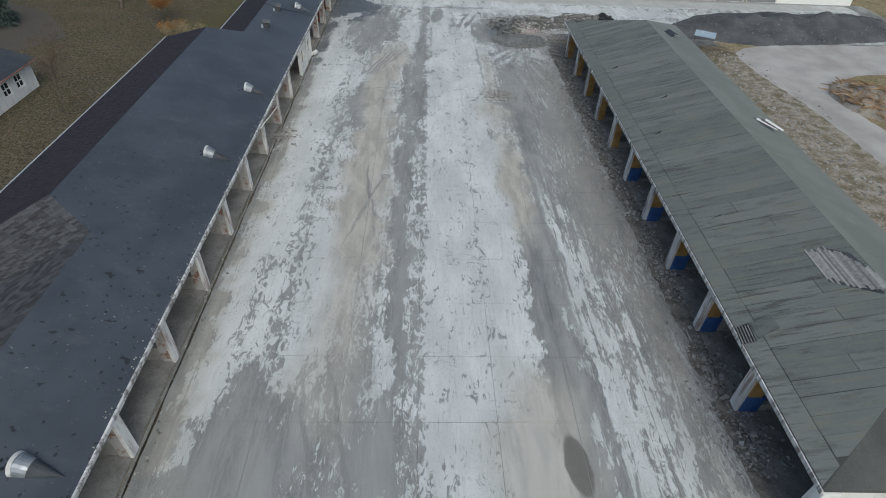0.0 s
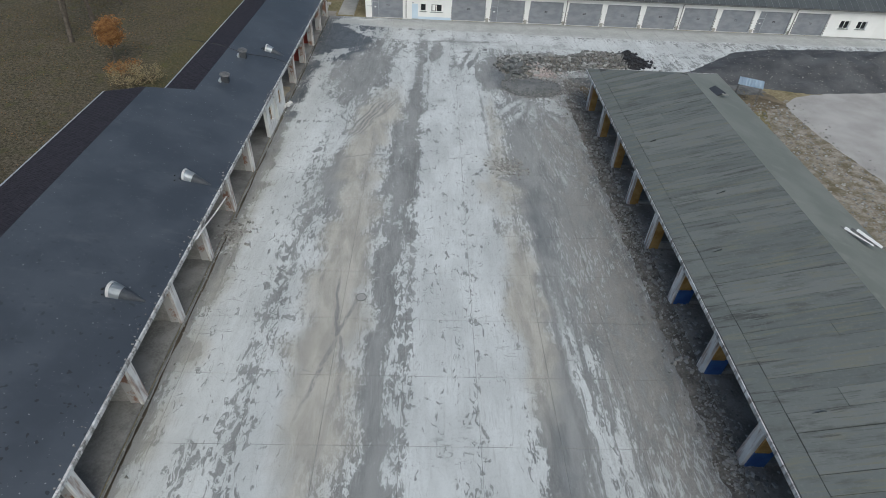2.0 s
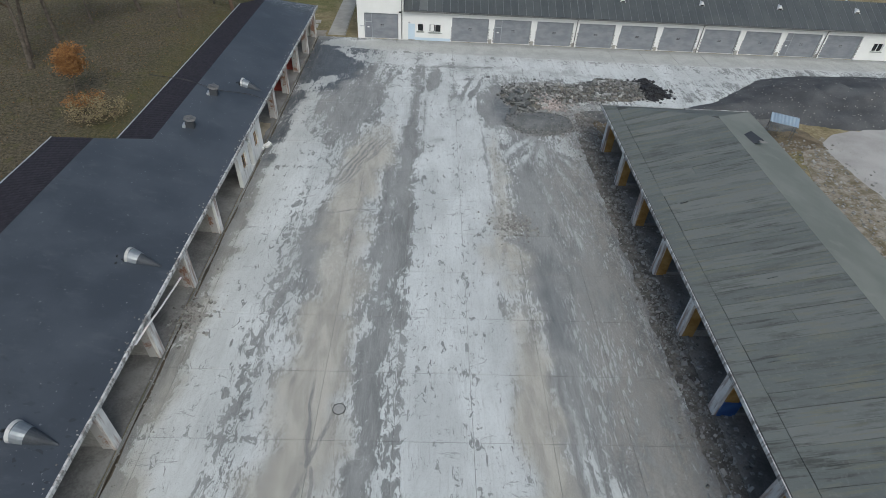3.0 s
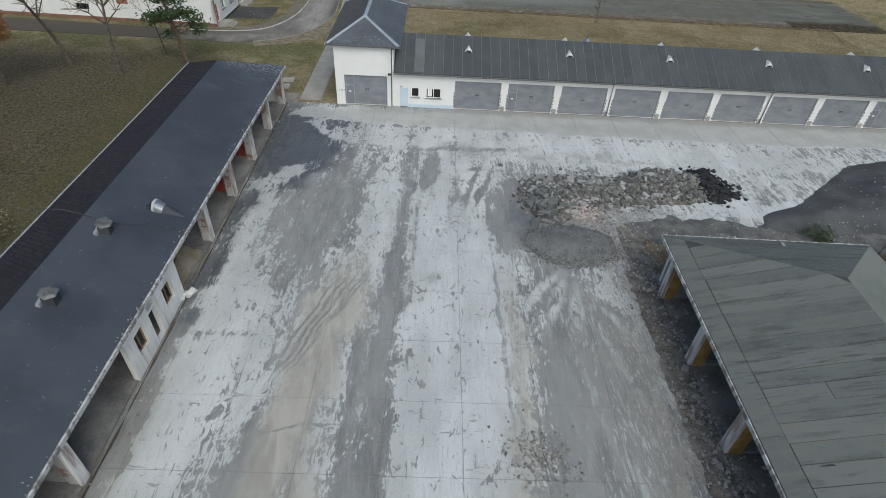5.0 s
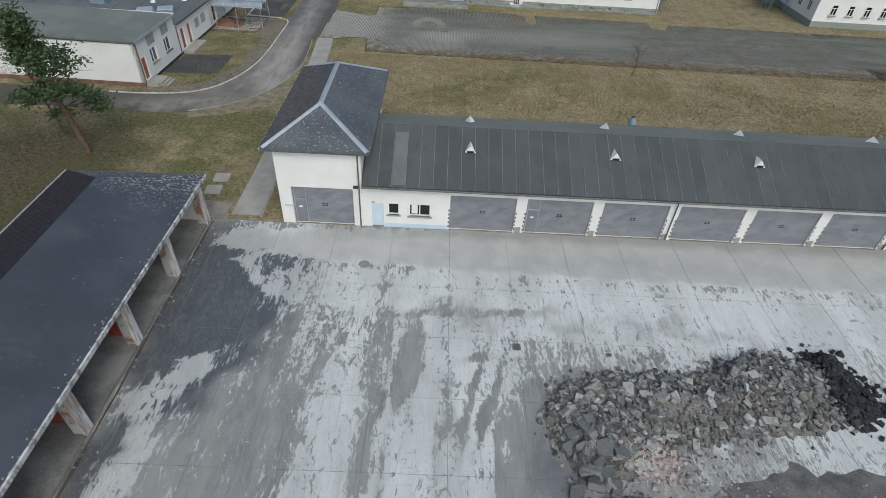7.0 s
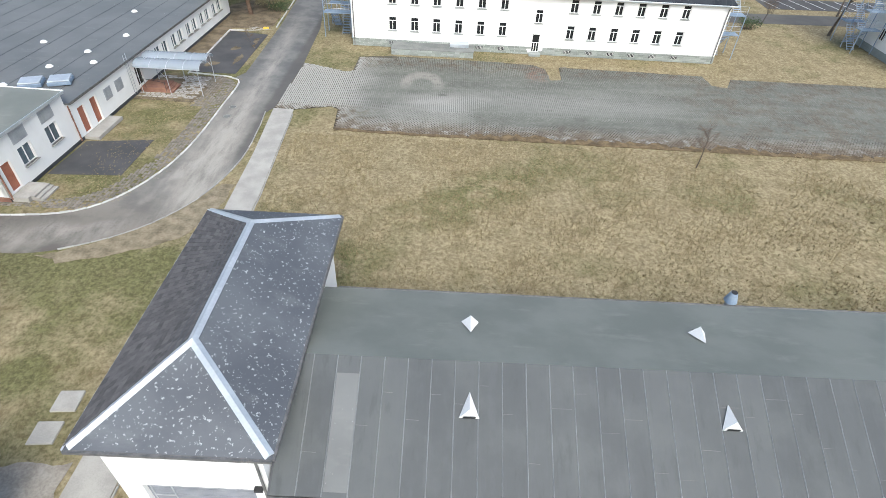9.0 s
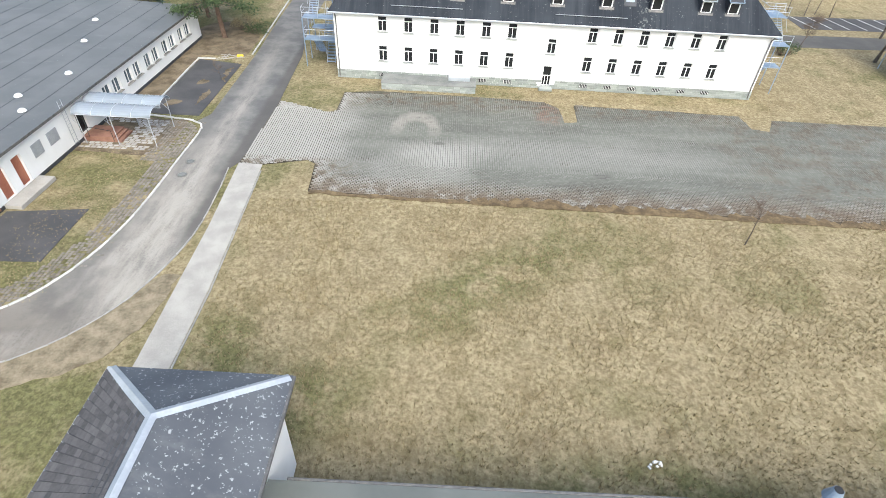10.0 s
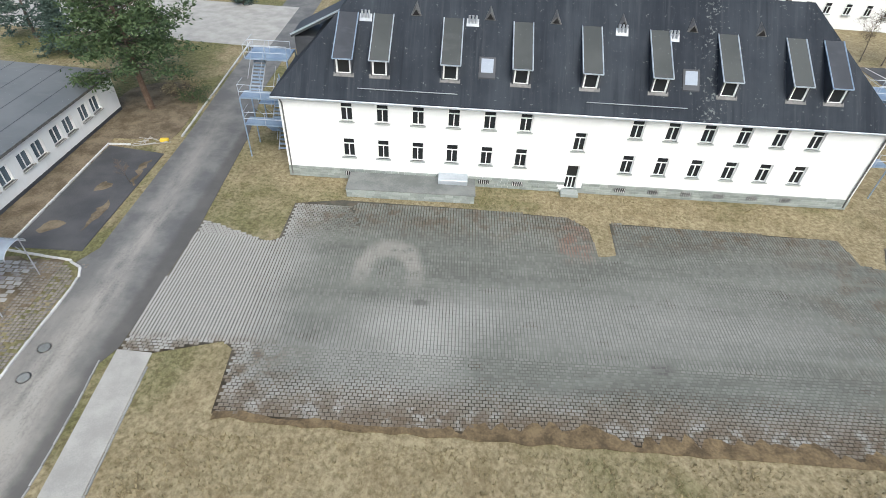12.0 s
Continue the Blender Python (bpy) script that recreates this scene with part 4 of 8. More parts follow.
flat("sandy_verge", smooth_line([(-23.5, 112.6), (-20.0, 114.0), (-17.0, 115.6), (-15.6, 118.6), (-15.2, 122.5)]) + [(-16.4, 122.8), (-17.4, 120.6), (-19.4, 117.3), (-22.0, 114.9), (-25.5, 113.3)], -0.003, M["trodden"], "tan trodden sand between lane and path", "ground")
flat("soil_strip", smooth_line([(-30.6, 143.2), (-30.6, 150), (-30.6, 164), (-29.6, 169), (-25.0, 170), (-22.4, 165), (-22.2, 159.0)]) + [(-27.1, 158.6), (-27.1, 144.8)], -0.003, M["scrub"], "brown bare soil and dead grass along the hall", "ground")
flat("dirt_strip", [(-19.5, 96.8), (-15.2, 96.9), (-15.2, 99.3), (-19.5, 99.0)], -0.008, M["dirt"], "bare trodden soil at the shed end", "ground")

# yard of concrete slabs, each its own piece
JX = [-16.1, -14.95, -10.8, -6.65, -2.5, 1.7, 5.9, 10.1, 14.3]
JY = [-8.98 + 4.33 * i for i in range(24)] + [96.9]
yard = tagged(solid("yard", prism(B(), [(-16.2, -9), (14.4, -9), (14.4, 77), (72, 77), (72, 96.95), (-16.2, 96.95)], -0.3, -0.022), M["joint"],
                    "large concrete slab yard, scraped pale and streaked with grey grime", "yard", kind="structure"))
# stains of the yard as soft ovals in plan: strength, x, y, half width, half length, turn
SCRAPED = [
    (0.20, 1.0, 30, 3.2, 34), (0.17, 1.2, 68, 3.4, 24), (0.19, -12.9, 42, 2.9, 20), (0.12, -9.8, 27, 2.4, 7), (0.13, -12.8, 62, 2.2, 12), (0.16, -4.6, 20.5, 0.8, 3.0), (0.14, -14.6, 18, 0.7, 6, -4),
    (0.07, 9.4, 23, 2.0, 10, 3), (0.08, 12.0, 70, 1.6, 5, 20), (0.12, 3.0, 90, 12, 2.2), (0.15, 22, 88.5, 16, 2.4), (0.16, 28, 80, 7, 1.6), (0.26, -13.2, 82.6, 1.1, 2.4, -35), (0.30, -12.4, 92.0, 1.1, 1.4), (0.26, -10.6, 90.2, 1.6, 0.7), (0.14, -4.2, 78, 1.4, 6), (0.10, -14.6, 73, 1.2, 7)]
CRUST = [
    (0.13, -4.0, 36, 0.6, 26), (0.22, -2.9, 64, 0.5, 16), (0.08, -5.4, 17, 2.6, 7), (0.28, 6.0, 24, 1.0, 12), (0.22, 9.4, 56, 2.8, 17), (0.12, -11.2, 40, 0.6, 22), (0.14, -9.6, 53, 1.3, 5, -12),
    (0.18, 11.3, 36, 2.2, 16), (0.22, -11.6, 14.5, 2.8, 5), (0.09, -9.2, 77, 3.2, 9, -12), (0.22, -13.6, 88, 3.8, 6), (0.24, -15.6, 40, 0.75, 70), (0.22, 8.0, 78, 3.6, 5)]
DUST = [
    (0.5, -3.9, 37, 0.5, 22), (0.55, -5.4, 16.5, 2.4, 6), (0.6, -3.4, 66, 0.6, 13), (0.95, 5.9, 24, 0.9, 11, 2), (0.8, 7.0, 40, 0.6, 12, -2), (0.85, 9.0, 52, 2.4, 11), (0.7, 10.8, 62, 2.2, 8), (0.75, -9.7, 53, 1.3, 4.5, -12),
    (0.7, -11.4, 14.5, 2.6, 5), (0.45, -9.2, 77, 3.0, 8, -12), (0.8, -15.6, 40, 0.6, 70), (0.8, 7.4, 78, 2.6, 5), (0.75, 4.0, 88.2, 7, 0.7), (0.8, 16, 87.5, 6, 0.6), (0.7, 10.2, 36, 1.6, 8)]
DRAGGED = [
    (0.9, 1.4, 80.4, 0.35, 4.2, -6), (0.9, 2.6, 80.6, 0.28, 4.4, -14), (0.8, 3.9, 81.4, 0.25, 3.2, -18), (0.95, -0.6, 84.2, 0.75, 3.6, -4), (0.8, -2.2, 82.2, 0.3, 6, -3), (0.7, 4.6, 77.0, 0.2, 4, 10), (0.9, 3.1, 84.6, 0.9, 0.35, 20),
    (0.9, 3.0, 88.4, 4.4, 0.45, 4), (0.6, -8.2, 84, 0.25, 5, -8), (0.8, 0.1, 70.4, 0.8, 0.6), (0.7, -1.6, 74, 0.2, 9, -2), (0.6, -9.6, 78, 0.2, 6, -16)]
SAND = [
    (0.95, -7.2, 36, 1.9, 11, 1), (0.95, -6.8, 64, 1.9, 8, -10), (0.8, -7.0, 50, 1.7, 9), (0.95, 5.4, 40, 1.0, 8), (0.7, 5.2, 62, 0.6, 9), (0.75, 4.6, 53.5, 1.8, 2.2),
    (0.5, -7.6, 21, 1.8, 5), (0.8, 3.9, 16, 2.4, 4), (0.6, -15.0, 30, 0.5, 30)]
EARTH = [(1.2, 13.6, 74.5, 1.7, 4.6), (0.9, 15.6, 79.0, 3.0, 1.2), (0.85, 11.6, 38, 2.2, 9, 4), (0.75, 13.4, 50, 1.2, 26), (0.8, 13.0, 20, 1.4, 12), (0.7, 12.6, 61, 1.4, 6), (0.8, 14.0, 75.5, 2.4, 3.5), (0.55, -15.6, 84, 0.8, 9), (0.5, -14.6, 76.5, 0.8, 4)]
WET = [(1.4, -13.4, 89.0, 3.3, 6.6, 4), (0.9, -9.4, 91.0, 1.6, 2.2), (1.1, -11.0, 88.5, 2.4, 3.8), (0.9, -15.2, 80, 0.8, 10), (0.9, -11.6, 93.5, 2.0, 2.5), (0.9, -12.6, 84, 1.8, 5, -8), (0.35, 7.4, 49, 1.0, 4), (0.7, -15.7, 68, 0.7, 4), (0.65, 6.9, 77.5, 1.0, 3), (0.4, 6.0, 27, 0.4, 4)]


def ovals(stains, x, y, soft=0.5):
    v = np.zeros_like(x)
    for w, cx, cy, rx, ry, *turn in stains:
        t = radians(turn[0] if turn else 0.0)
        dx, dy = x - cx, y - cy
        u, q = (dx * math.cos(t) + dy * math.sin(t)) / rx, (dy * math.cos(t) - dx * math.sin(t)) / ry
        s = np.clip((1 + soft - np.sqrt(u * u + q * q)) / (2 * soft), 0, 1)
        v += w * s * s * (3 - 2 * s)
    return v


def stain_slab(me, x0, y0):
    co = np.empty(len(me.vertices) * 3)
    me.vertices.foreach_get("co", co)
    co = co.reshape(-1, 3)
    x, y = co[:, 0] + x0, co[:, 1] + y0
    sx = np.array([noise.fractal((p * 0.35, q * 0.35, 0), 0.8, 2.0, 4) for p, q in zip(x, y)])
    sy = np.array([noise.fractal((p * 0.35, q * 0.35, 9), 0.8, 2.0, 4) for p, q in zip(x, y)])
    wx, wy = x + 0.9 * sx, y + 2.2 * sy
    drag = ovals(DRAGGED, x + 0.25 * sx, y + 0.5 * sy, 0.45)
    earth = np.stack([np.clip(ovals(EARTH, wx, wy), 0, 1), np.clip(ovals(WET, wx, wy), 0, 1), 0 * x, 1 + 0 * x], 1)
    out = np.stack([0.5 + ovals(SCRAPED, wx, wy) - ovals(CRUST, wx, wy) - 0.25 * np.clip(drag, 0, 1), np.clip(ovals(DUST, wx, wy) + 0.7 * drag, 0, 1), np.clip(ovals(SAND, wx, wy), 0, 1), 1 + 0 * x], 1)
    me.attributes.new("stain", "FLOAT_COLOR", "POINT").data.foreach_set("color", out.astype(np.float32).ravel())
    me.attributes.new("earth", "FLOAT_COLOR", "POINT").data.foreach_set("color", earth.astype(np.float32).ravel())


def slab(x0, x1, y0, y1):
    """One slab with a worn arris; its top is divided finely enough to carry the stains."""
    w, l = x1 - x0 - 0.022, y1 - y0 - 0.022
    nx, ny = max(2, int(w / 0.3)), max(2, int(l / 0.3))
    verts, faces = [], []
    for j in range(ny + 1):
        for i in range(nx + 1):
            edge = i in (0, nx) or j in (0, ny)
            verts.append((w * i / nx, l * j / ny, -0.012 if edge else 0.0))
    for j in range(ny):
        for i in range(nx):
            k = j * (nx + 1) + i
            faces.append((k, k + 1, k + nx + 2, k + nx + 1))
    ring = [i for i in range(nx + 1)] + [j * (nx + 1) + nx for j in range(1, ny + 1)] + [ny * (nx + 1) + i for i in range(nx - 1, -1, -1)] + [j * (nx + 1) for j in range(ny - 1, 0, -1)]
    # the arris: pull the second ring of points close to the rim
    for j in range(1, ny):
        for i in range(1, nx):
            k = j * (nx + 1) + i
            x, y, z = verts[k]
            verts[k] = (0.014 if i == 1 else w - 0.014 if i == nx - 1 else x, 0.014 if j == 1 else l - 0.014 if j == ny - 1 else y, z)
    low = len(verts)
    verts += [(verts[k][0], verts[k][1], -0.15) for k in ring]
    for i in range(len(ring)):
        j = (i + 1) % len(ring)
        faces.append((ring[j], ring[i], low + i, low + j))
    me = bpy.data.meshes.new("slab")
    me.from_pydata(verts, [], faces)
    me.materials.append(M["concrete"])
    stain_slab(me, x0, y0)
    ob = new("slab", me)
    ob.parent = yard
    ob.location = (x0 + 0.011, y0 + 0.011, random.uniform(-0.004, 0.004))
    return ob


for a, b in zip(JX, JX[1:]):
    for c, d in zip(JY, JY[1:]):
        slab(a, b, c, d)
EX = [14.3 + 4.2 * i for i in range(14)]
EY = [77.6, 81.95, 86.3, 90.6, 96.9]
for a, b in zip(EX, EX[1:]):
    for c, d in zip(EY, EY[1:]):
        slab(a, b, c, d)


# ---- west shed row: open bays, felt roof, tiled rear slope ----
def tile_rows(bm, a, b, c, d, rows, cols):
    """Overlapping tiles on the slope a-b (ridge) to d-c (eave), each a small tilted plate."""
    a, b, c, d = (Vector(v) for v in (a, b, c, d))
    up = (b - a).cross(d - a).normalized()
    if up.z < 0:
        up = -up
    for r in range(rows):
        for k in range(cols):
            u0, u1 = k / cols, (k + 0.94) / cols
            v0, v1 = r / rows, (r + 1.12) / rows
            quad = []
            for u, v, lift in ((u0, v0, 0.005), (u1, v0, 0.005), (u1, v1, 0.05), (u0, v1, 0.05)):
                p = a.lerp(b, u).lerp(d.lerp(c, u), min(v, 1.01))
                quad.append(p + up * (lift + random.uniform(0, 0.012)))
            f = [bm.verts.new(q) for q in quad]
            g = [bm.verts.new(q - up * 0.03) for q in quad]
            bm.faces.new(f)
            for i in range(4):
                bm.faces.new((f[i], g[i], g[(i + 1) % 4], f[(i + 1) % 4]))
    return bm


EAVE_Z = 3.78
west = thing("vehicle_shed", "long derelict open-fronted vehicle shed with flaking white posts", "shed", (-16.2, 0, 0))
Y0, Y1 = -12.0, 97.1
slope = 0.30


def wz(x):
    return EAVE_Z + slope * (-x + 0.35)


# coordinates local to the shed: x = 0 at the post line, negative to the rear; the middle of the shed is deeper and its ridge higher
RN, RW, BK1, BK2, REAR = -5.0, -8.05, -9.3, -14.3, 3.6
SA, SB, SC, SD = 23.2, 25.7, 28.0, 57.4
SE, SF, SG = 59.2, 62.0, 93.7
own("roof", sheet(B(), [(x, y, wz(x)) for x, y in ((0.35, Y0), (0.35, Y1), (RN, SG), (RN, SE), (RW, SD), (RW, SC), (RN, SB), (RN, Y0))], 0.16), M["felt_blue"], west, "dark blue-grey felt with pale grit and flecks")
own("hip_roof", sheet(B(), [(0.35, Y1, EAVE_Z), (BK1, Y1, REAR), (RN, SG, wz(RN))], 0.14), M["felt_blue"], west)
for pts in ([(RN, SE, wz(RN)), (RN, SG, wz(RN)), (BK1, Y1, REAR), (BK1, SF, REAR)], [(RW, SC, wz(RW)), (RW, SD, wz(RW)), (BK2, SF, REAR), (BK2, SA, REAR)], [(RN, Y0, wz(RN)), (RN, SB, wz(RN)), (BK1, SA, REAR), (BK1, Y0, REAR)]):
    own("rear_roof", sheet(B(), [(x, y, z - 0.03) for x, y, z in pts], 0.14), M["felt_black"], west)
for ya, yb, yc in ((SD, SE, SF), (SC, SB, SA)):
    own("hip_roof", sheet(B(), [(RW, ya, wz(RW) - 0.03), (RN, yb, wz(RN) - 0.03), (BK1, yc, REAR - 0.03), (BK2, yc, REAR - 0.03)], 0.14), M["felt_black"], west)
bm = B()
tile_rows(bm, (RN, SE, wz(RN)), (RN, SG, wz(RN)), (BK1, Y1, REAR), (BK1, SF, REAR), 13, 104)
tile_rows(bm, (RW, SC, wz(RW)), (RW, SD, wz(RW)), (BK2, SF, REAR), (BK2, SA, REAR), 20, 100)
bm2 = tile_rows(B(), (RW, SC, wz(RW)), (RN, SB, wz(RN)), (BK1, SA, REAR), (BK2, SA, REAR), 18, 20)
tile_rows(bm2, (RN, 6, wz(RN)), (RN, SB, wz(RN)), (BK1, SA, REAR), (BK1, 6, REAR), 13, 58)
tagged(own("roof_tiles", bm2, M["tile_pale"], west, "pale grit-strewn roof tiles of the south hip"), kind="stuff")
tagged(own("roof_tiles", bm, M["tile"], west, "dark mossy interlocking roof tiles"), kind="stuff")
own("eave_board", box(box(B(), 0.34, 0.40, Y0, Y1, EAVE_Z - 0.30, EAVE_Z + 0.015), 0.40, 0.46, Y0, Y1, EAVE_Z - 0.06, EAVE_Z + 0.03), M["fascia"], west, "flaking white fascia board")
for ga, gb, gc in ((BK1, SF, Y1), (BK2, SA, SF), (BK1, Y0, SA)):
    own("gutter", box(B(), ga - 0.20, ga - 0.01, gb, gc, REAR - 0.16, REAR + 0.03), M["galv"], west, "zinc rear gutter")
own("rear_wall", box(B(), BK1 + 0.2, BK1 + 0.5, SF, Y1 - 0.2, 0, 3.3), M["white_old"], west)
own("rear_wall", box(B(), BK1 + 0.2, BK1 + 0.5, Y0, SA, 0, 3.3), M["white_old"], west)
own("rear_wall", box(B(), BK2 + 0.2, BK2 + 0.5, SA + 0.2, SF - 0.2, 0, 3.3), M["white_old"], west)
for yy in (Y0 + 0.1, Y1 - 0.5):
    own("end_wall", box(B(), BK1 + 0.5, -0.3, yy, yy + 0.3, 0, 3.3), M["white_old"], west)
for yy in (SA + 0.2, SF - 0.5):
    own("end_wall", box(B(), BK2 + 0.5, BK1 + 0.2, yy, yy + 0.3, 0, 3.3), M["white_old"], west)
own("inner_wall", box(B(), -6.2, -6.0, Y0 + 0.4, Y1 - 0.5, 0.02, 3.7), M["dark_wall"], west, "mottled grey inner wall")
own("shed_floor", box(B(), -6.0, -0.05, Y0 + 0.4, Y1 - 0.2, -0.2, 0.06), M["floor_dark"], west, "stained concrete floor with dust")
own("lintel", box(B(), -0.35, 0.2, Y0, Y1 - 0.1, 3.2, 3.62), M["post"], west)
WEST_POSTS = [61.05 - 5.72 * i for i in range(1, 12)] + [67.8 + 5.72 * i for i in range(1, 6)]
for yy in WEST_POSTS:
    own("post", bevel(box(B(), -0.14, 0.05, yy - 0.30, yy + 0.30, 0.02, 3.25), 0.025), M["post"], west)
    own("post_jamb", box(B(), -0.66, -0.141, yy - 0.23, yy + 0.23, 0.02, 3.25), M["jamb"], west, "grey inner jamb with bare brick showing")
    bm = box(B(), -5.9, -0.55, yy - 0.12, yy + 0.12, 0.06, random.choice((1.1, 1.6, 2.2, 3.2)))
    if yy < 58:
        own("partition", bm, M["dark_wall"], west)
    else:
        bm.free()
for yy in (79.2, 84.95):
    own("door_leaf", box(B(), -1.9, -0.56, yy + 0.33, yy + 0.42, 0.1, 1.5), M["red"], west, "faded red door leaf remnant")
# office section with openings
bm = wall_with_holes(B(), 6.75, 3.22, 0.3, [(0.9, 2.0, 1.0, 2.5), (2.7, 3.55, 0.1, 2.4), (2.75, 3.5, 2.55, 3.0), (4.6, 5.7, 1.0, 2.5)])
bmesh.ops.transform(bm, matrix=pose(0.06, 61.05, 0, 0, 0, 90), verts=bm.verts)
own("office_wall", bm, M["white_old"], west, "peeling white plaster wall with bare brick at the foot")
for a, b, lo, hi in ((0.9, 2.0, 1.0, 2.5), (4.6, 5.7, 1.0, 2.5)):
    bm = B()
    box(bm, -0.18, -0.12, 61.05 + a, 61.05 + a + 0.07, lo, hi)
    box(bm, -0.18, -0.12, 61.05 + b - 0.07, 61.05 + b, lo, hi)
    box(bm, -0.18, -0.12, 61.05 + a, 61.05 + b, lo, lo + 0.07)
    box(bm, -0.18, -0.12, 61.05 + a, 61.05 + b, hi - 0.07, hi)
    box(bm, -0.18, -0.12, 61.05 + (a + b) / 2 - 0.03, 61.05 + (a + b) / 2 + 0.03, lo, hi)
    own("window_frame", bm, M["wood"], west, "weathered empty window frame")


# ---- roof fittings on the west shed ----
def chimney(y, x=-19.6, z=wz(-3.4)):
    c = thing("chimney", "short dark brick chimney with a loose metal cover", "chimney", (x, y, z), 8, "chimneys on the shed roof")
    own("stack", bevel(box(B(), -0.3, 0.3, -0.3, 0.3, -0.2, 0.5), 0.03), M["felt_black"], c)
    bm = B()
    bmesh.ops.create_cone(bm, cap_ends=True, segments=6, radius1=0.50, radius2=0.30, depth=0.09, matrix=pose(0.05, 0, 0.68, 9, 10, 0))
    own("cover", bm, M["iron"], c, "rusty metal rain cover")
    own("flashing", box(B(), -0.5, -0.3, -0.5, 0.1, -0.05, 0.3), M["galv"], c)
    return c


chimney(62.2)
chimney(68.0)


def half_dome_vent(x, y, z):
    """A half-round sheet vent that opens to one side and tapers away over the roof."""
    bm = B()
    ring = []
    for k, (d, r) in enumerate(((0.0, 0.46), (0.35, 0.42), (1.0, 0.27), (1.8, 0.04))):
        ring.append([bm.verts.new((d, r * math.cos(math.pi * i / 10), max(0.0, r * math.sin(math.pi * i / 10)) - 0.02)) for i in range(11)])
    for a, b in zip(ring, ring[1:]):
        for i in range(10):
            bm.faces.new((a[i], a[i + 1], b[i + 1], b[i]))
    bmesh.ops.solidify(bm, geom=list(bm.faces), thickness=0.02)
    bmesh.ops.recalc_face_normals(bm, faces=bm.faces)
    v = thing("roof_vent", "half-round felt-covered roof vent with a bright sheet rim", "roof vent", (x, y, z), -8, "vents on the shed roof")
    v.rotation_euler.y = math.atan(slope)
    own("hood", bm, M["hood"], v)
    bm = B()
    ring = [[bm.verts.new((d, r * math.cos(math.pi * i / 10), max(0.0, r * math.sin(math.pi * i / 10)) - 0.01)) for i in range(11)] for d, r in ((0.0, 0.485), (0.34, 0.45), (0.55, 0.40))]
    for a, b in zip(ring, ring[1:]):
        for i in range(10):
            bm.faces.new((a[i], a[i + 1], b[i + 1], b[i]))
    bmesh.ops.solidify(bm, geom=list(bm.faces), thickness=0.02)
    own("dome", bm, M["zinc"], v, "pale weathered sheet dome")
    bm = B()
    ring = []
    for d, r in ((-0.06, 0.51), (0.0, 0.51), (0.10, 0.49)):
        ring.append([bm.verts.new((d - 0.12 * math.sin(math.pi * i / 10), r * math.cos(math.pi * i / 10), max(0.0, r * math.sin(math.pi * i / 10)) + 0.01)) for i in range(11)])
    for p, q in zip(ring, ring[1:]):
        for i in range(10):
            bm.faces.new((p[i], p[i + 1], q[i + 1], q[i]))
    bmesh.ops.solidify(bm, geom=list(bm.faces), thickness=0.03)
    own("rim", bm, M["frame"], v, "bright metal rim")
    return v


for yy in (12.3, 36.2, 47.4, 71.2):
    half_dome_vent(-18.1, yy, wz(-1.9) + 0.02)

# loose gutter strip, plaster grit on the eave, felt scraps beside the vents
bm = B()
for k, (yy, zz) in enumerate(((41.6, 3.66), (43.0, 3.52), (44.6, 3.22), (46.2, 3.0), (47.4, 2.86))):
    if k:
        prev_y, prev_z = last
        sheet(bm, [(0.47, prev_y, prev_z), (0.60, prev_y, prev_z + 0.03), (0.60, yy, zz + 0.03), (0.47, yy, zz)], 0.02)
    last = (yy, zz)
own("loose_gutter", bm, M["frame"], west, "loose white gutter strip hanging from the eave")
random.seed(31)
bm = B()
for k in range(170):
    x, yy = 0.3 - abs(random.gauss(0, 0.16)), random.uniform(12, 95)
    box(bm, x, x + random.uniform(0.03, 0.08), yy, yy + random.uniform(0.03, 0.09), wz(x) - 0.02, wz(x) + random.uniform(0.015, 0.04))
tagged(own("eave_grit", bm, M["rubble"], west, "pale plaster grit on the roof edge"), kind="stuff")
bm = B()
for yy in (12.3, 36.2, 47.4, 71.2):
    for k in range(5):
        x, q = random.gauss(-2.3, 0.2), yy + random.gauss(-0.3, 0.3)
        box(bm, x, x + random.uniform(0.05, 0.16), q, q + random.uniform(0.05, 0.14), wz(x) - 0.1, wz(x) + random.uniform(0.02, 0.06))
tagged(own("felt_scraps", bm, M["black"], west, "black felt scraps beside the vents"), kind="stuff")

# ---- east shed row: hipped grey-green roof ----
east = thing("vehicle_shed", "derelict open-fronted vehicle shed with torn grey-green felt hipped roof", "shed", (14.75, 11.5, 0), -0.9)
EL = 59.8
EZ, ER, EW, EH = 3.80, 6.15, 13.6, 7.35
own("roof", sheet(B(), [(-0.5, 0, EZ), (EH, 6.2, ER), (EH, EL - 6.2, ER), (-0.5, EL, EZ)], 0.16), M["seam_dark"], east, "grey-green felt laid in strips")
# paler felt than the front: this slope's sheen is put into the colour
own("rear_roof", sheet(B(), [(EW, EL, EZ), (EH, EL - 6.2, ER), (EH, 6.2, ER), (EW, 0, EZ)], 0.16), M["felt_grey"], east, "sagging and torn felt slope")
own("hip_roof", sheet(B(), [(-0.5, EL, EZ), (EH, EL - 6.2, ER), (EW, EL, EZ)], 0.16), M["felt_green"], east)
# near hip takes the dark seam felt: its shading is put into the colour
own("hip_roof", sheet(B(), [(EW, 0, EZ), (EH, 6.2, ER), (-0.5, 0, EZ)], 0.16), M["seam_dark"], east)
own("eave_board", box(B(), -0.56, -0.5, -0.05, EL + 0.05, EZ - 0.24, EZ + 0.02), M["fascia"], east, "flaking white fascia board")
own("eave_board", box(B(), -0.5, EW, EL, EL + 0.06, EZ - 0.22, EZ + 0.02), M["fascia"], east)
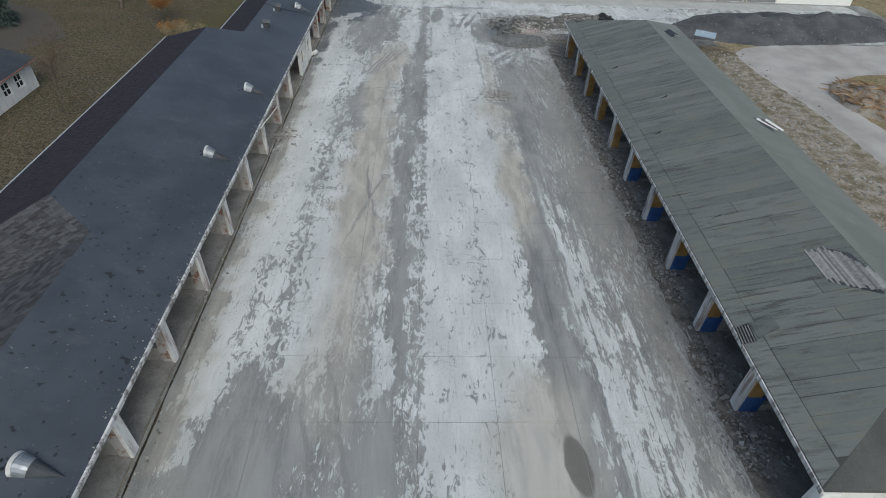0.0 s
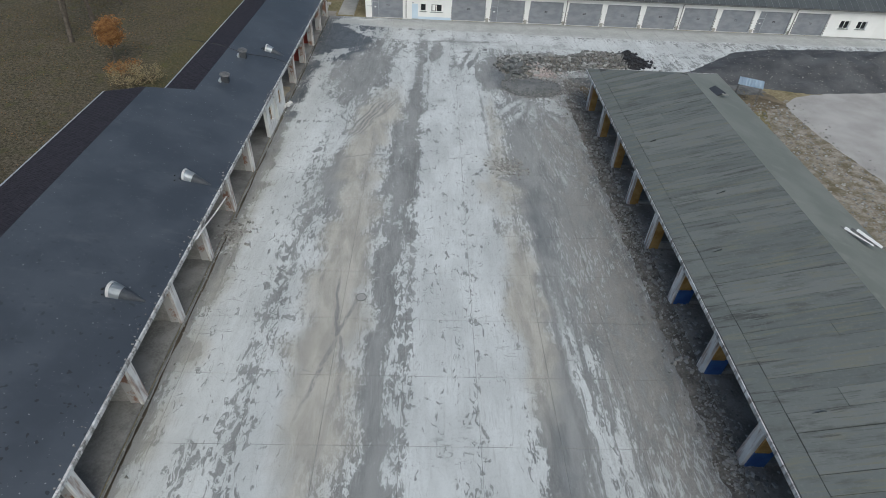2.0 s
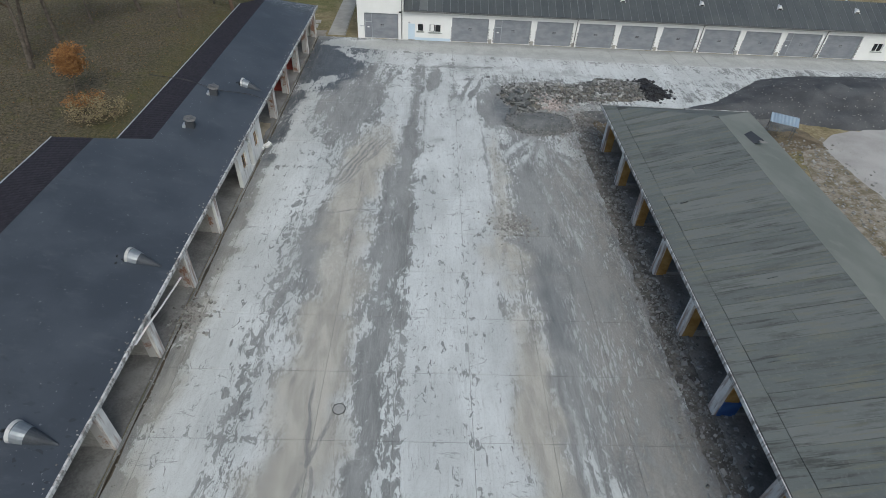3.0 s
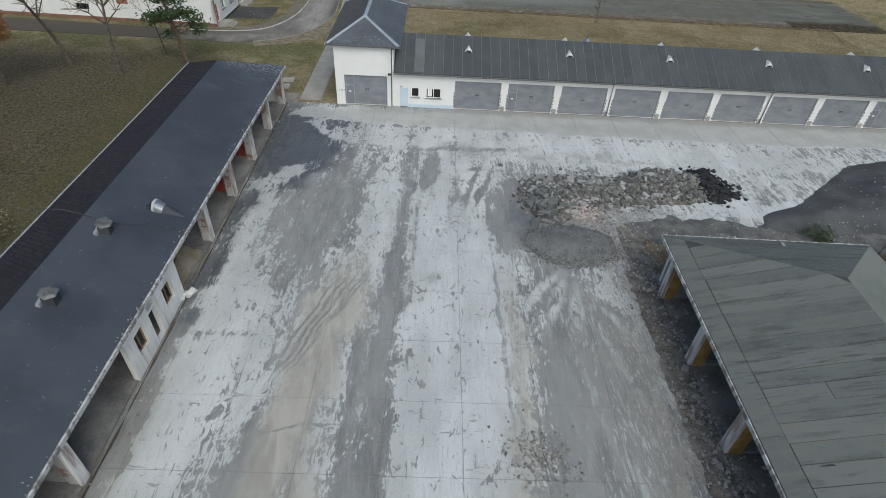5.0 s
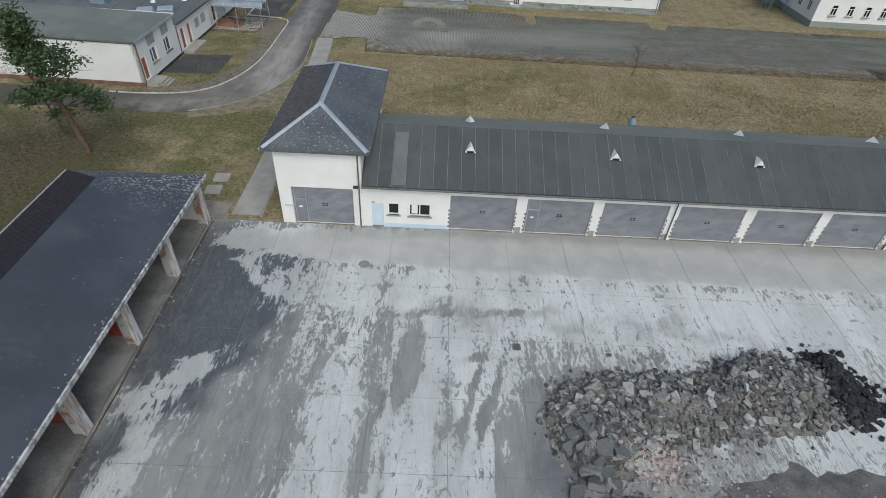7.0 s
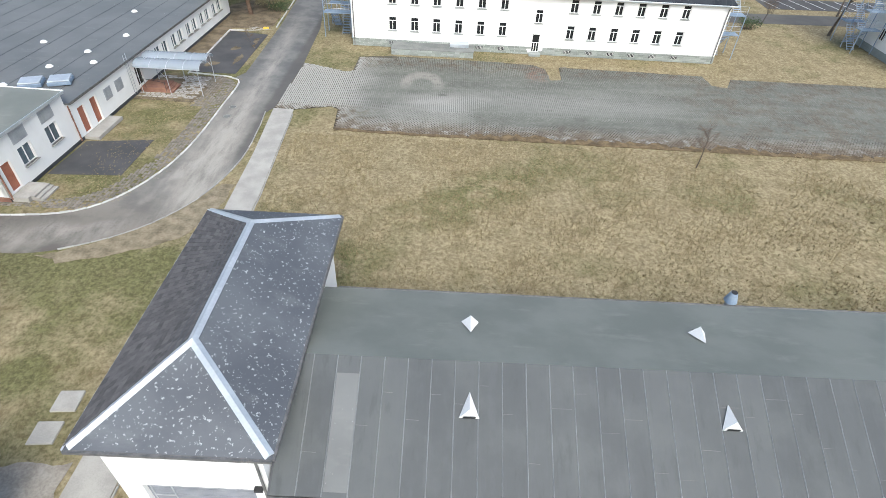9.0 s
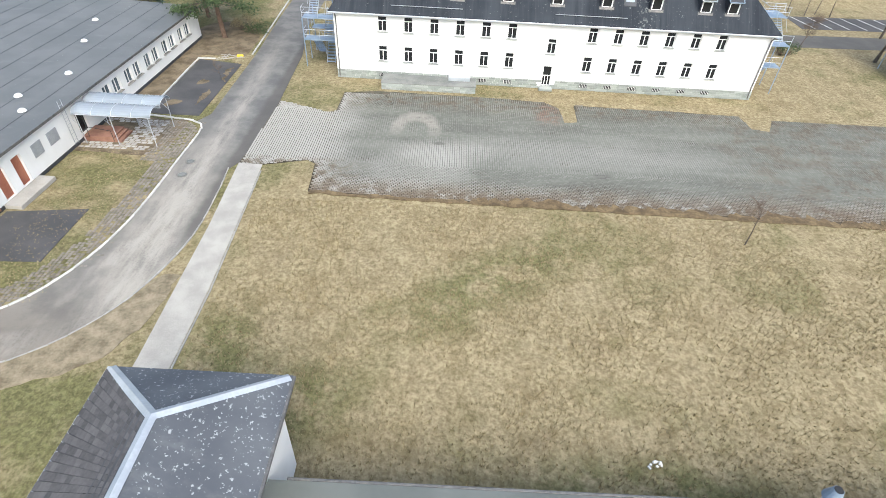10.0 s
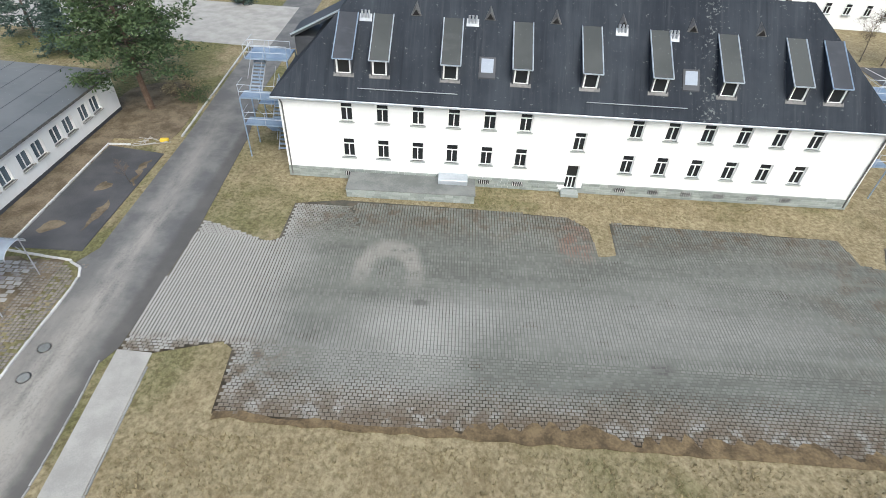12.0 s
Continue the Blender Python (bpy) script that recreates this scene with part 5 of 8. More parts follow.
own("rear_wall", box(B(), EW - 0.8, EW - 0.5, 0.3, EL - 0.3, 0, 3.6), M["white_old"], east)
own("end_wall", box(B(), 0.3, EW - 0.8, EL - 0.6, EL - 0.3, 0, 3.6), M["white_old"], east)
own("end_wall", box(B(), -0.2, EW - 0.8, 0.3, 0.6, 0, 3.6), M["white_old"], east)
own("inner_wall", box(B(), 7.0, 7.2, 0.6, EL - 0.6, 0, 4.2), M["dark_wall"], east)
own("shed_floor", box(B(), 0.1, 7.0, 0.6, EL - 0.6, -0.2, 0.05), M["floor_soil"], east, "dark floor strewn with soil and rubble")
own("lintel", box(B(), -0.2, 0.4, 0.3, EL - 0.3, 3.15, 3.62), M["post"], east)
for i in range(10):
    yy = 58.0 - 5.71 * i
    own("post", bevel(box(B(), -0.1, 0.5, yy - 0.35, yy + 0.3, -0.1, 3.2), 0.03), M["post"], east)
    if i < 5:
        own("post_face", box(B(), 0.10, 0.75, yy - 0.42, yy - 0.352, 0.0, 2.9), M["rust"], east, "ochre painted reveal")
    else:
        own("post_face", box(B(), 0.10, 0.85, yy - 0.42, yy - 0.352, 1.35, 2.9), M["rust"], east, "ochre painted reveal")
        own("dado", box(B(), 0.10, 1.1, yy - 0.43, yy - 0.352, 0.05, 1.35), M["blue"], east, "blue painted dado")
    own("partition", box(B(), 0.5, 6.9, yy - 0.34, yy - 0.1, 0.05, random.choice((0.3, 0.6, 1.2))), M["dark_wall"], east)
own("end_pier", bevel(box(B(), -0.35, 0.45, -0.05, 0.29, -0.1, 3.5), 0.02), M["white"], east, "white rendered end pier")


# weedy joint between the yard slabs and the shed floors
def ragged_strip(name, x, y0, y1, lo, hi, z, mat, label, seed):
    left, right = [], []
    y = y0
    while y < y1:
        w = lo + (hi - lo) * max(0.0, 0.5 + noise.noise((y * 0.5, seed, 0)) + 0.4 * noise.noise((y * 2.1, seed, 3)))
        c = x + 0.10 * noise.noise((y * 0.3, seed, 7))
        left.append((c - w / 2, y))
        right.append((c + w / 2, y))
        y += 0.28
    bm = prism(B(), left + right[::-1], z - 0.012, z)
    return solid(name, bm, M[mat], label, "ground", "structure")


ragged_strip("weedy_joint", -15.95, -8, 97, 0.0, 0.22, 0.014, "paver_bed", "dark weedy joint along the shed floor", 4)
ragged_strip("weedy_joint", 14.1, 5, 72, 0.1, 1.0, 0.012, "rubble_bed", "broken stony edge of the yard slabs", 9)

cable = thing("roof_cable", "black cable lying across the shed roof", "cable", (0, 0, 0))
bm = B()
prev = None
for k in range(15):
    x = -16.0 - 0.62 * k
    p = (x, 69.6 - 0.10 * k + 0.25 * math.sin(k * 0.8), wz(x + 16.2) + 0.03)
    if prev:
        rod(bm, prev, p, 0.025, 4)
    prev = p
own("cable", bm, M["black"], cable)
crate = thing("crate", "dark open wooden crate on the shed floor", "crate", (-18.2, 70.3, 0.06), 12)
for a, b, c, d in ((-0.6, 0.6, -0.45, -0.40), (-0.6, 0.6, 0.40, 0.45), (-0.6, -0.55, -0.4, 0.4), (0.55, 0.6, -0.4, 0.4)):
    own("side", box(B(), a, b, c, d, 0.0, 0.5), M["wood"], crate)
own("bottom", box(B(), -0.55, 0.55, -0.4, 0.4, 0.0, 0.05), M["black"], crate)
flat("sand_patch", ragged([(-19.6, 68.4), (-16.6, 68.6), (-16.5, 72.2), (-18.6, 72.8)]), 0.075, M["tan_dirt"], "spilled yellow sand on the shed floor", "sand", "", 0.012)


# ---- garage block with tower ----
def pane_window(parent, x0, x1, z0, z1, y=0.0, sill=True, bars=1, transom=0.0, depth=0.14):
    """A window set in a wall whose outer face lies at y; frame, panes and sill are parts."""
    w = own("window", box(B(), x0, x1, y + depth + 0.05, y + depth + 0.07, z0, z1), M["glass"], parent)
    bm = B()
    f = 0.07
    a, b = y + depth - 0.03, y + depth + 0.04
    box(bm, x0, x0 + f, a, b, z0, z1)
    box(bm, x1 - f, x1, a, b, z0, z1)
    box(bm, x0 + f, x1 - f, a, b, z0, z0 + f)
    box(bm, x0 + f, x1 - f, a, b, z1 - f, z1)
    top = z1 - f
    if transom:
        box(bm, x0 + f, x1 - f, a, b, z0 + transom - f / 2, z0 + transom + f / 2)
        top = z0 + transom
    for i in range(bars):
        c = x0 + (x1 - x0) * (i + 1) / (bars + 1)
        box(bm, c - f / 2, c + f / 2, a - 0.004, b, z0 + f, top)
    fr = own("frame", bm, M["frame"], w)
    if sill:
        own("sill", bevel(box(B(), x0 - 0.12, x1 + 0.12, y - 0.12, y + depth, z0 - 0.08, z0), 0.012), M["stone"], w)
    return w


block = thing("garage_block", "white garage block with grey doors, hipped tower and felt roof", "garage", (0, 96.92, 0))
TW = (-10.75, -4.75)
PITCH = 5.6
DOORS = [(1.62 + PITCH * i, 6.45 + PITCH * i) for i in range(10)]
GEND = 70.0
# front wall of the garages
holes = [(a + 4.75, b + 4.75, 0.0, 3.12) for a, b in DOORS]
holes += [(-4.12 + 4.75, -3.25 + 4.75, 0.0, 2.12), (-2.92 + 4.75, -2.1 + 4.75, 1.15, 2.15), (-1.38 + 4.75, 0.2 + 4.75, 1.1, 2.15)]
holes += [(58.8 + 4.75, 60.2 + 4.75, 1.2, 2.3), (61.4 + 4.75, 62.8 + 4.75, 1.2, 2.3)]
bm = wall_with_holes(B(), GEND + 4.75, 3.85, 0.35, holes)
bmesh.ops.transform(bm, matrix=pose(-4.75, 0, 0), verts=bm.verts)
own("front_wall", bm, M["white"], block, "clean white rendered wall")
own("rear_wall", box(B(), -4.75, GEND, 10.3, 10.6, 0, 3.8), M["white"], block)
own("end_wall", box(B(), GEND - 0.3, GEND, 0.36, 10.3, 0, 3.9), M["white"], block)
EZ0, RZ0, RY0 = 3.92, 6.30, 4.38
own("rear_roof", sheet(B(), [(-4.7, RY0, RZ0), (GEND + 0.2, RY0, RZ0), (GEND + 0.2, 10.85, 3.88), (-4.7, 10.85, 3.88)], 0.14), M["felt_grey"], block, "pale grey weathered felt")
own("front_roof", sheet(B(), [(-4.7, -0.5, EZ0), (GEND + 0.2, -0.5, EZ0), (GEND + 0.2, RY0, RZ0 - 0.01), (-4.7, RY0, RZ0 - 0.01)], 0.14), M["felt_black"], block)
own("gutter", bevel(box(B(), -4.7, GEND + 0.2, -0.66, -0.52, EZ0 - 0.16, EZ0 - 0.03), 0.03), M["iron"], block, "dark half-round gutter")
own("rear_gutter", bevel(box(B(), -4.0, GEND, 10.87, 11.01, 3.70, 3.86), 0.03), M["iron"], block)
def lane_felt():
    """Dark felt lanes, each a little different, streaked down the slope and dusted towards the ridge."""
    n = Nodes("felt_strip")
    rnd = n.t.nodes.new("ShaderNodeObjectInfo").outputs["Random"]
    run = n.noise(1.0, 6, n.scaled((2.2, 0.35, 1)), 0.65)
    cloud = n.noise(0.45, 6, None, 0.6)
    col = n.mix(rnd, (0.0532, 0.0592, 0.0632), (0.0726, 0.0798, 0.0833))
    col = n.mix(n.math("MULTIPLY", n.step(cloud, 0.42, 0.66), 0.5), col, (0.0905, 0.0992, 0.0992))
    col = n.mix(n.math("MULTIPLY", n.step(run, 0.50, 0.72), 0.35), col, (0.0905, 0.0992, 0.105))
    col = n.mix(n.math("MULTIPLY", n.step(run, 0.46, 0.30), 0.5), col, (0.0427, 0.0478, 0.0511))
    return n.done(col, 0.6, n.noise(8.0, 4), 0.3, 0.02, 0, 0.4)


strip = lane_felt()
bmx = sheet(B(), [(0, -0.53, EZ0 + 0.02), (0.985, -0.53, EZ0 + 0.02), (0.985, RY0, RZ0 + 0.008), (0, RY0, RZ0 + 0.008)], 0.02)
bmx.faces.ensure_lookup_table()
rod(bmx, (0.97, -0.53, EZ0 + 0.03), (0.97, RY0, RZ0 + 0.018), 0.024, 4)
bmx.faces.ensure_lookup_table()
for f in bmx.faces[6:]:
    f.material_index = 1
strip_mesh = finish("felt_strip", bmx, [strip, M["seam_pale"]])
x = -4.6
while x < GEND - 0.8:
    s = new("felt_strip", strip_mesh)
    s.parent = block
    s.location = (x, 0, random.uniform(0, 0.012))
    k = random.uniform(0.12, 0.85)
    u, z = -0.5 + (RY0 + 0.5) * k, EZ0 + (RZ0 - EZ0) * k + 0.034
    own("felt_lap", rod(B(), (x + 0.03, u, z - 0.006), (x + random.uniform(0.4, 0.9), u + random.uniform(-0.03, 0.03), z - 0.006), 0.012, 4), M["felt_hall"], block)
    x += 0.985
bm = B()
for p in (GEND - 0.3, GEND):
    bm.faces.new([bm.verts.new(q) for q in ((p, 0.36, 3.9), (p, 10.3, 3.9), (p, RY0, RZ0 - 0.2))])
own("gable", bm, M["white"], block)
patch_u = [(RY0 + 0.5) * k - 0.5 for k in (0.03, 0.86)]
own("felt_patch", sheet(B(), [(xx, u, EZ0 + (RZ0 - EZ0) * (u + 0.5) / (RY0 + 0.5) + 0.05) for xx, u in ((-2.6, patch_u[0]), (-1.68, patch_u[0]), (-1.68, patch_u[1]), (-2.6, patch_u[1]))], 0.015), M["felt_hall"], block, "paler replaced felt lane")


def garage_door(a, b, top, wicket):
    d = own("garage_door", box(B(), a, b, 0.16, 0.22, 0.03, top), M["shutter"], block, "grey ribbed sectional door")
    n = 6
    bm = B()
    for i in range(1, n):
        z = top * i / n
        box(bm, a, b, 0.145, 0.16, z - 0.012, z + 0.012)
    own("panel_rib", bm, M["shutter"], d)
    own("door_seal", box(B(), a, b, 0.12, 0.24, 0.0, 0.035), M["frame"], d)
    if wicket:
        bm = B()
        for p in ((a + 0.12, a + 0.16), (a + 0.96, a + 1.0)):
            box(bm, p[0], p[1], 0.13, 0.16, 0.05, top)
        box(bm, a + 0.16, a + 0.96, 0.13, 0.16, 2.06, 2.12)
        own("wicket_frame", bm, M["galv"], d)
        own("wicket", box(B(), a + 0.17, a + 0.95, 0.138, 0.16, 0.06, 2.05), worn_grey, d, "plain grey wicket door")
        own("wicket_sign", box(B(), a + 0.4, a + 0.65, 0.128, 0.137, 1.35, 1.5), M["frame"], d)
    c = (a + b) / 2 - (0.2 if not wicket else 0.1)
    bm = B()
    for dx, dz in ((0, 0), (0.24, 0), (0, -0.16), (0.24, -0.16)):
        box(bm, c + dx, c + dx + 0.17, 0.135, 0.144, 1.72 + dz, 1.80 + dz)
    own("number_plate", bm, M["black"], d)
    for e in (a - 0.1, b + 0.02):
        for i in range(5):
            own("hazard_mark", box(B(), e, e + 0.09, -0.008, 0.0, 0.25 + 0.36 * i, 0.43 + 0.36 * i), M["black"], d)
    return d


worn_grey = worn("wicket_grey", (0.165, 0.175, 0.20), (0.21, 0.222, 0.25), 0.5, 0.7, 9, 0.1)
for i, (a, b) in enumerate(DOORS):
    garage_door(a, b, 3.12, i in (1, 8))
for i in range(9):
    xx = DOORS[i][1] + 0.33
    own("plinth_block", bevel(box(B(), xx - 0.22, xx + 0.22, -0.02, 0.0, 0.0, 0.55), 0.008), M["path"], block)
for i in (2, 5, 8):
    xx = DOORS[i][1] + 0.42
    own("downpipe", rod(rod(B(), (xx, -0.1, 0.1), (xx, -0.1, 3.5), 0.05, 8), (xx, -0.1, 3.5), (xx, -0.55, 3.8), 0.05, 8), M["iron"], block)
own("entrance_door", box(B(), -4.12, -3.25, 0.12, 0.17, 0.03, 2.12), M["door_pale"], block, "pale blue entrance door")
own("door_lamp", bevel(box(B(), -4.1, -3.85, -0.12, 0.0, 2.2, 2.34), 0.02), M["galv"], block)
own("skirting", box(B(), -3.2, 1.5, -0.012, 0.0, 0.02, 0.38), M["door_pale"], block, "pale blue painted plinth")
pane_window(block, -2.92, -2.1, 1.15, 2.15, 0, True, 0)
pane_window(block, -1.38, 0.2, 1.1, 2.15, 0, True, 1)
own("notice", box(B(), -1.2, -0.75, 0.15, 0.16, 1.25, 2.05), M["frame"], block, "white notice sheet behind the pane")
pane_window(block, 58.8, 60.2, 1.2, 2.3, 0)
pane_window(block, 61.4, 62.8, 1.2, 2.3, 0)
own("window_void", box(B(), -3.1, 0.9, 0.8, 0.86, 0.5, 3.0), M["dark_wall"], block)
# tower
bm = wall_with_holes(B(), TW[1] - TW[0], 6.45, 0.35, [(0.88, 5.32, 0.0, 3.25)])
bmesh.ops.transform(bm, matrix=pose(TW[0], -0.03, 0), verts=bm.verts)
own("tower_wall", bm, M["white"], block)
own("tower_wall", box(B(), TW[0], TW[0] + 0.3, 0.325, 13.5, 0, 6.45), M["white"], block)
own("tower_wall", box(B(), TW[1] - 0.3, TW[1], 0.325, 13.5, 0, 6.45), M["white"], block)
own("tower_wall", box(B(), TW[0] + 0.3, TW[1] - 0.3, 13.2, 13.5, 0, 6.45), M["white"], block)
garage_door(-9.87, -5.43, 3.25, True)
x0, x1, y0, y1, cx = -11.4, -4.1, -0.45, 13.85, -7.85
a0, a1, ez, az = 3.3, 10.75, 6.48, 8.2
own("tower_roof", sheet(B(), [(x0, y0, ez), (cx, a0, az), (cx, a1, az), (x0, y1, ez)], 0.14), M["felt_black"], block, "dark mossy tiled slope")
own("tower_roof", sheet(B(), [(x1, y1, ez), (cx, a1, az), (cx, a0, az), (x1, y0, ez)], 0.14), M["felt_pale"], block, "slate-blue slope with lichen flecks")
own("tower_roof", sheet(B(), [(x1, y0, ez), (cx, a0, az), (x0, y0, ez)], 0.14), M["felt_pale"], block)
own("tower_roof", sheet(B(), [(x0, y1, ez), (cx, a1, az), (x1, y1, ez)], 0.14), M["felt_pale"], block)
bm = tile_rows(B(), (cx - 0.12, a0 + 0.16, az - 0.1), (cx - 0.12, a1 - 0.16, az - 0.1), (x0, y1 - 0.16, ez), (x0, y0 + 0.16, ez), 13, 40)
tagged(own("tower_tiles", bm, M["tile_grey"], block), kind="stuff")


def hip_cap(p, q, wide=0.19):
    p, q = Vector(p), Vector(q)
    d = (q - p).normalized()
    side = d.cross(Vector((0, 0, 1))).normalized() * wide
    up = Vector((0, 0, 0.05))
    bm = B()
    ring = [[bm.verts.new(e + o) for o in (-side - up * 0.6, up * 1.4, side - up * 0.6, -up * 1.4)] for e in (p, q)]
    for i in range(4):
        bm.faces.new((ring[0][i], ring[0][(i + 1) % 4], ring[1][(i + 1) % 4], ring[1][i]))
    bm.faces.new(ring[0][::-1])
    bm.faces.new(ring[1])
    return own("ridge_cap", bm, M["zinc"], block, "bright zinc ridge capping")


for p, q in (((cx, a0, az), (cx, a1, az)), ((cx, a0, az), (x0 + 0.1, y0 + 0.1, ez + 0.04)), ((cx, a0, az), (x1 - 0.1, y0 + 0.1, ez + 0.04)),
             ((cx, a1, az), (x0 + 0.1, y1 - 0.1, ez + 0.04)), ((cx, a1, az), (x1 - 0.1, y1 - 0.1, ez + 0.04))):
    hip_cap(p, q)
bm = box(B(), x0 - 0.02, x1 + 0.02, y0 - 0.1, y0, ez - 0.16, ez - 0.02)
own("tower_gutter", bm, M["iron"], block)
own("tower_gutter", box(B(), x1, x1 + 0.1, y0, y1, ez - 0.16, ez - 0.02), M["iron"], block)
own("tower_gutter", box(B(), x0 - 0.1, x0, y0, y1, ez - 0.16, ez - 0.02), M["zinc"], block)
own("downpipe", rod(rod(B(), (-4.95, -0.12, 0.1), (-4.95, -0.12, 6.1), 0.055, 8), (-4.95, -0.12, 6.1), (-4.6, -0.5, 6.35), 0.055, 8), M["iron"], block)
own("wall_lamp", bevel(box(B(), -5.35, -5.0, -0.25, -0.03, 3.45, 3.6), 0.02), M["black"], block)
for i in range(4):
    own("number_bar", box(B(), -10.45 + 0.16 * i, -10.35 + 0.16 * i, -0.038, -0.03, 1.5, 1.66), M["galv"], block)


def dormer_vent(x, y, z, face):
    """Small pyramid roof ventilator of bright sheet."""
    v = thing("roof_vent", "small triangular bright metal roof ventilator", "roof vent", (x, y, z), 0 if face < 0 else 180, "triangular vents on the garage roof")
    bm = B()
    p = [bm.verts.new(q) for q in ((-0.42, -0.28, -0.02), (0.42, -0.28, -0.02), (0, 0.75, 0.22), (0, -0.12, 0.5))]
    for f in ((0, 1, 3), (1, 2, 3), (2, 0, 3), (0, 2, 1)):
        bm.faces.new([p[i] for i in f])
    v.rotation_euler.x = radians(11.6 if face < 0 else 8.5)
    own("hood", bm, M["frame"], v)
    # black plate on the closed hood paints the dark of its mouth
    own("opening", box(B(), -0.25, 0.25, -0.30, -0.285, 0.0, 0.16), M["black"], v)
    return v


for i in range(6):
    dormer_vent(2.9 + 10.62 * i, 99.45, EZ0 + (RZ0 - EZ0) * (2.53 + 0.5) / (RY0 + 0.5) + 0.04, -1)
    dormer_vent(3.0 + 10.9 * i, 104.3, RZ0 - 2.42 * (104.3 - 96.92 - RY0) / (10.85 - RY0) + 0.03, 1)


# ---- barrack house ----
house = thing("barrack_house", "long white two-storey barrack house with dark dormered hip roof", "house", (-10.72, 154.6, 0), -0.5)
HL, HH, HD = 44.7, 7.0, 12.4
WX = [4.97 + 2.67 * i for i in range(6)] + [26.55 + 2.63 * i for i in range(6)]
holes = []
for c in WX:
    holes += [(c - 0.47, c + 0.47, 5.08, 6.62), (c - 0.47, c + 0.47, 2.02, 3.62)]
holes += [(22.1, 23.0, 3.75, 5.3), (22.05, 23.0, 0.3, 2.45)]
bm = wall_with_holes(B(), HL, HH, 0.4, holes)
own("front_wall", bm, M["white"], house, "bright white rendered wall")
own("end_wall", box(B(), 0, 0.4, 0.4, HD, 0, HH), M["white"], house)
own("end_wall", box(B(), HL - 0.4, HL, 0.4, HD, 0, HH), M["white"], house)
own("rear_wall", box(B(), 0.4, HL - 0.4, HD - 0.4, HD, 0, HH), M["white"], house)
own("inner_floor", box(B(), 0.4, HL - 0.4, 0.4, HD - 0.4, 3.9, 4.1), M["dark_wall"], house)
own("inner_wall", box(B(), 0.4, HL - 0.4, 3.0, 3.1, 0, 7), M["dark_wall"], house)
for c in WX:
    pane_window(house, c - 0.47, c + 0.47, 5.08, 6.62, 0, True, 1, 1.08)
    pane_window(house, c - 0.47, c + 0.47, 2.02, 3.62, 0, True, 1, 1.12)
pane_window(house, 22.1, 23.0, 3.75, 5.3, 0, True, 1, 1.1)
door = pane_window(house, 22.05, 23.0, 0.3, 2.45, 0, True, 2, 1.1)
door.name = "entrance_door"
own("door_step", bevel(box(B(), 21.8, 23.2, -0.8, -0.1, 0.0, 0.28), 0.02), M["stone"], house)
# stone plinth in courses
bm = B()
for row in range(4):
    xx = 0.0 if row % 2 else -0.3
    while xx < HL:
        w = random.uniform(0.45, 0.95)
        a, b = max(0.0, xx), min(HL, xx + w)
        hole = 21.75 < (a + b) / 2 < 23.25
        if b - a > 0.05 and not hole:
            box(bm, a + 0.01, b - 0.01, -0.08 - random.uniform(0, 0.03), -0.01, 0.23 * row + 0.012, 0.23 * row + 0.22)
        xx += w
tagged(own("plinth_stone", bm, M["stone"], house, "grey ashlar plinth"), kind="stuff")
for c in WX:
    own("cellar_window", box(B(), c - 0.42, c + 0.42, -0.135, -0.115, 0.36, 0.72), M["black"], house)
    bm = B()
    for k in range(5):
        rod(bm, (c - 0.34 + 0.17 * k, -0.15, 0.36), (c - 0.34 + 0.17 * k, -0.15, 0.72), 0.02, 4)
    own("cellar_grille", bm, M["frame"], house)
# roof, 45 degrees, hipped
oh = 0.42
rz, ry = 7.02 + (HD / 2 + oh) * 1.0, HD / 2
e0 = (-oh, -oh, 7.02)
e1 = (HL + oh, -oh, 7.02)
e2 = (HL + oh, HD + oh, 7.02)
e3 = (-oh, HD + oh, 7.02)
r0, r1 = (6.0, ry, rz), (HL - 6.0, ry, rz)
def streaked_felt():
    """Old roof felt washed into vertical streaks, with one column of lichen below the ridge."""
    n = Nodes("house_roof_felt")
    col_a = n.noise(1.0, 6, n.scaled((0.388, 0.0353, 0.0353)), 0.65)
    col_b = n.noise(1.0, 6, n.scaled((2.6, 0.12, 0.12), (5, 0, 0)), 0.65)
    cloud = n.noise(0.5, 5)
    c = n.mix(n.step(n.math("ADD", n.math("MULTIPLY", col_a, 0.7), n.math("MULTIPLY", cloud, 0.3)), 0.36, 0.64), (0.0192, 0.023, 0.0304), (0.0384, 0.0449, 0.0546))
    c = n.mix(n.math("MULTIPLY", n.step(col_b, 0.52, 0.70), 0.5), c, (0.0553, 0.0618, 0.0705))
    c = n.mix(n.math("MULTIPLY", n.step(col_b, 0.46, 0.30), 0.5), c, (0.0135, 0.0163, 0.0221))
    sep = n.put("ShaderNodeSeparateXYZ", Vector=n.pos)
    strip = n.step(n.math("ABSOLUTE", n.math("SUBTRACT", sep.outputs[0], 20.7)), 1.5, 0.2)
    flecks = n.step(n.math("ADD", n.noise(4.0, 5, None, 0.7), n.math("MULTIPLY", strip, 0.08)), 0.635, 0.675)
    c = n.mix(n.math("MULTIPLY", flecks, 0.7), c, (0.17, 0.182, 0.179))
    return n.done(c, 0.85, n.noise(9.0, 4), 0.3, 0.015, 0, 0.2)


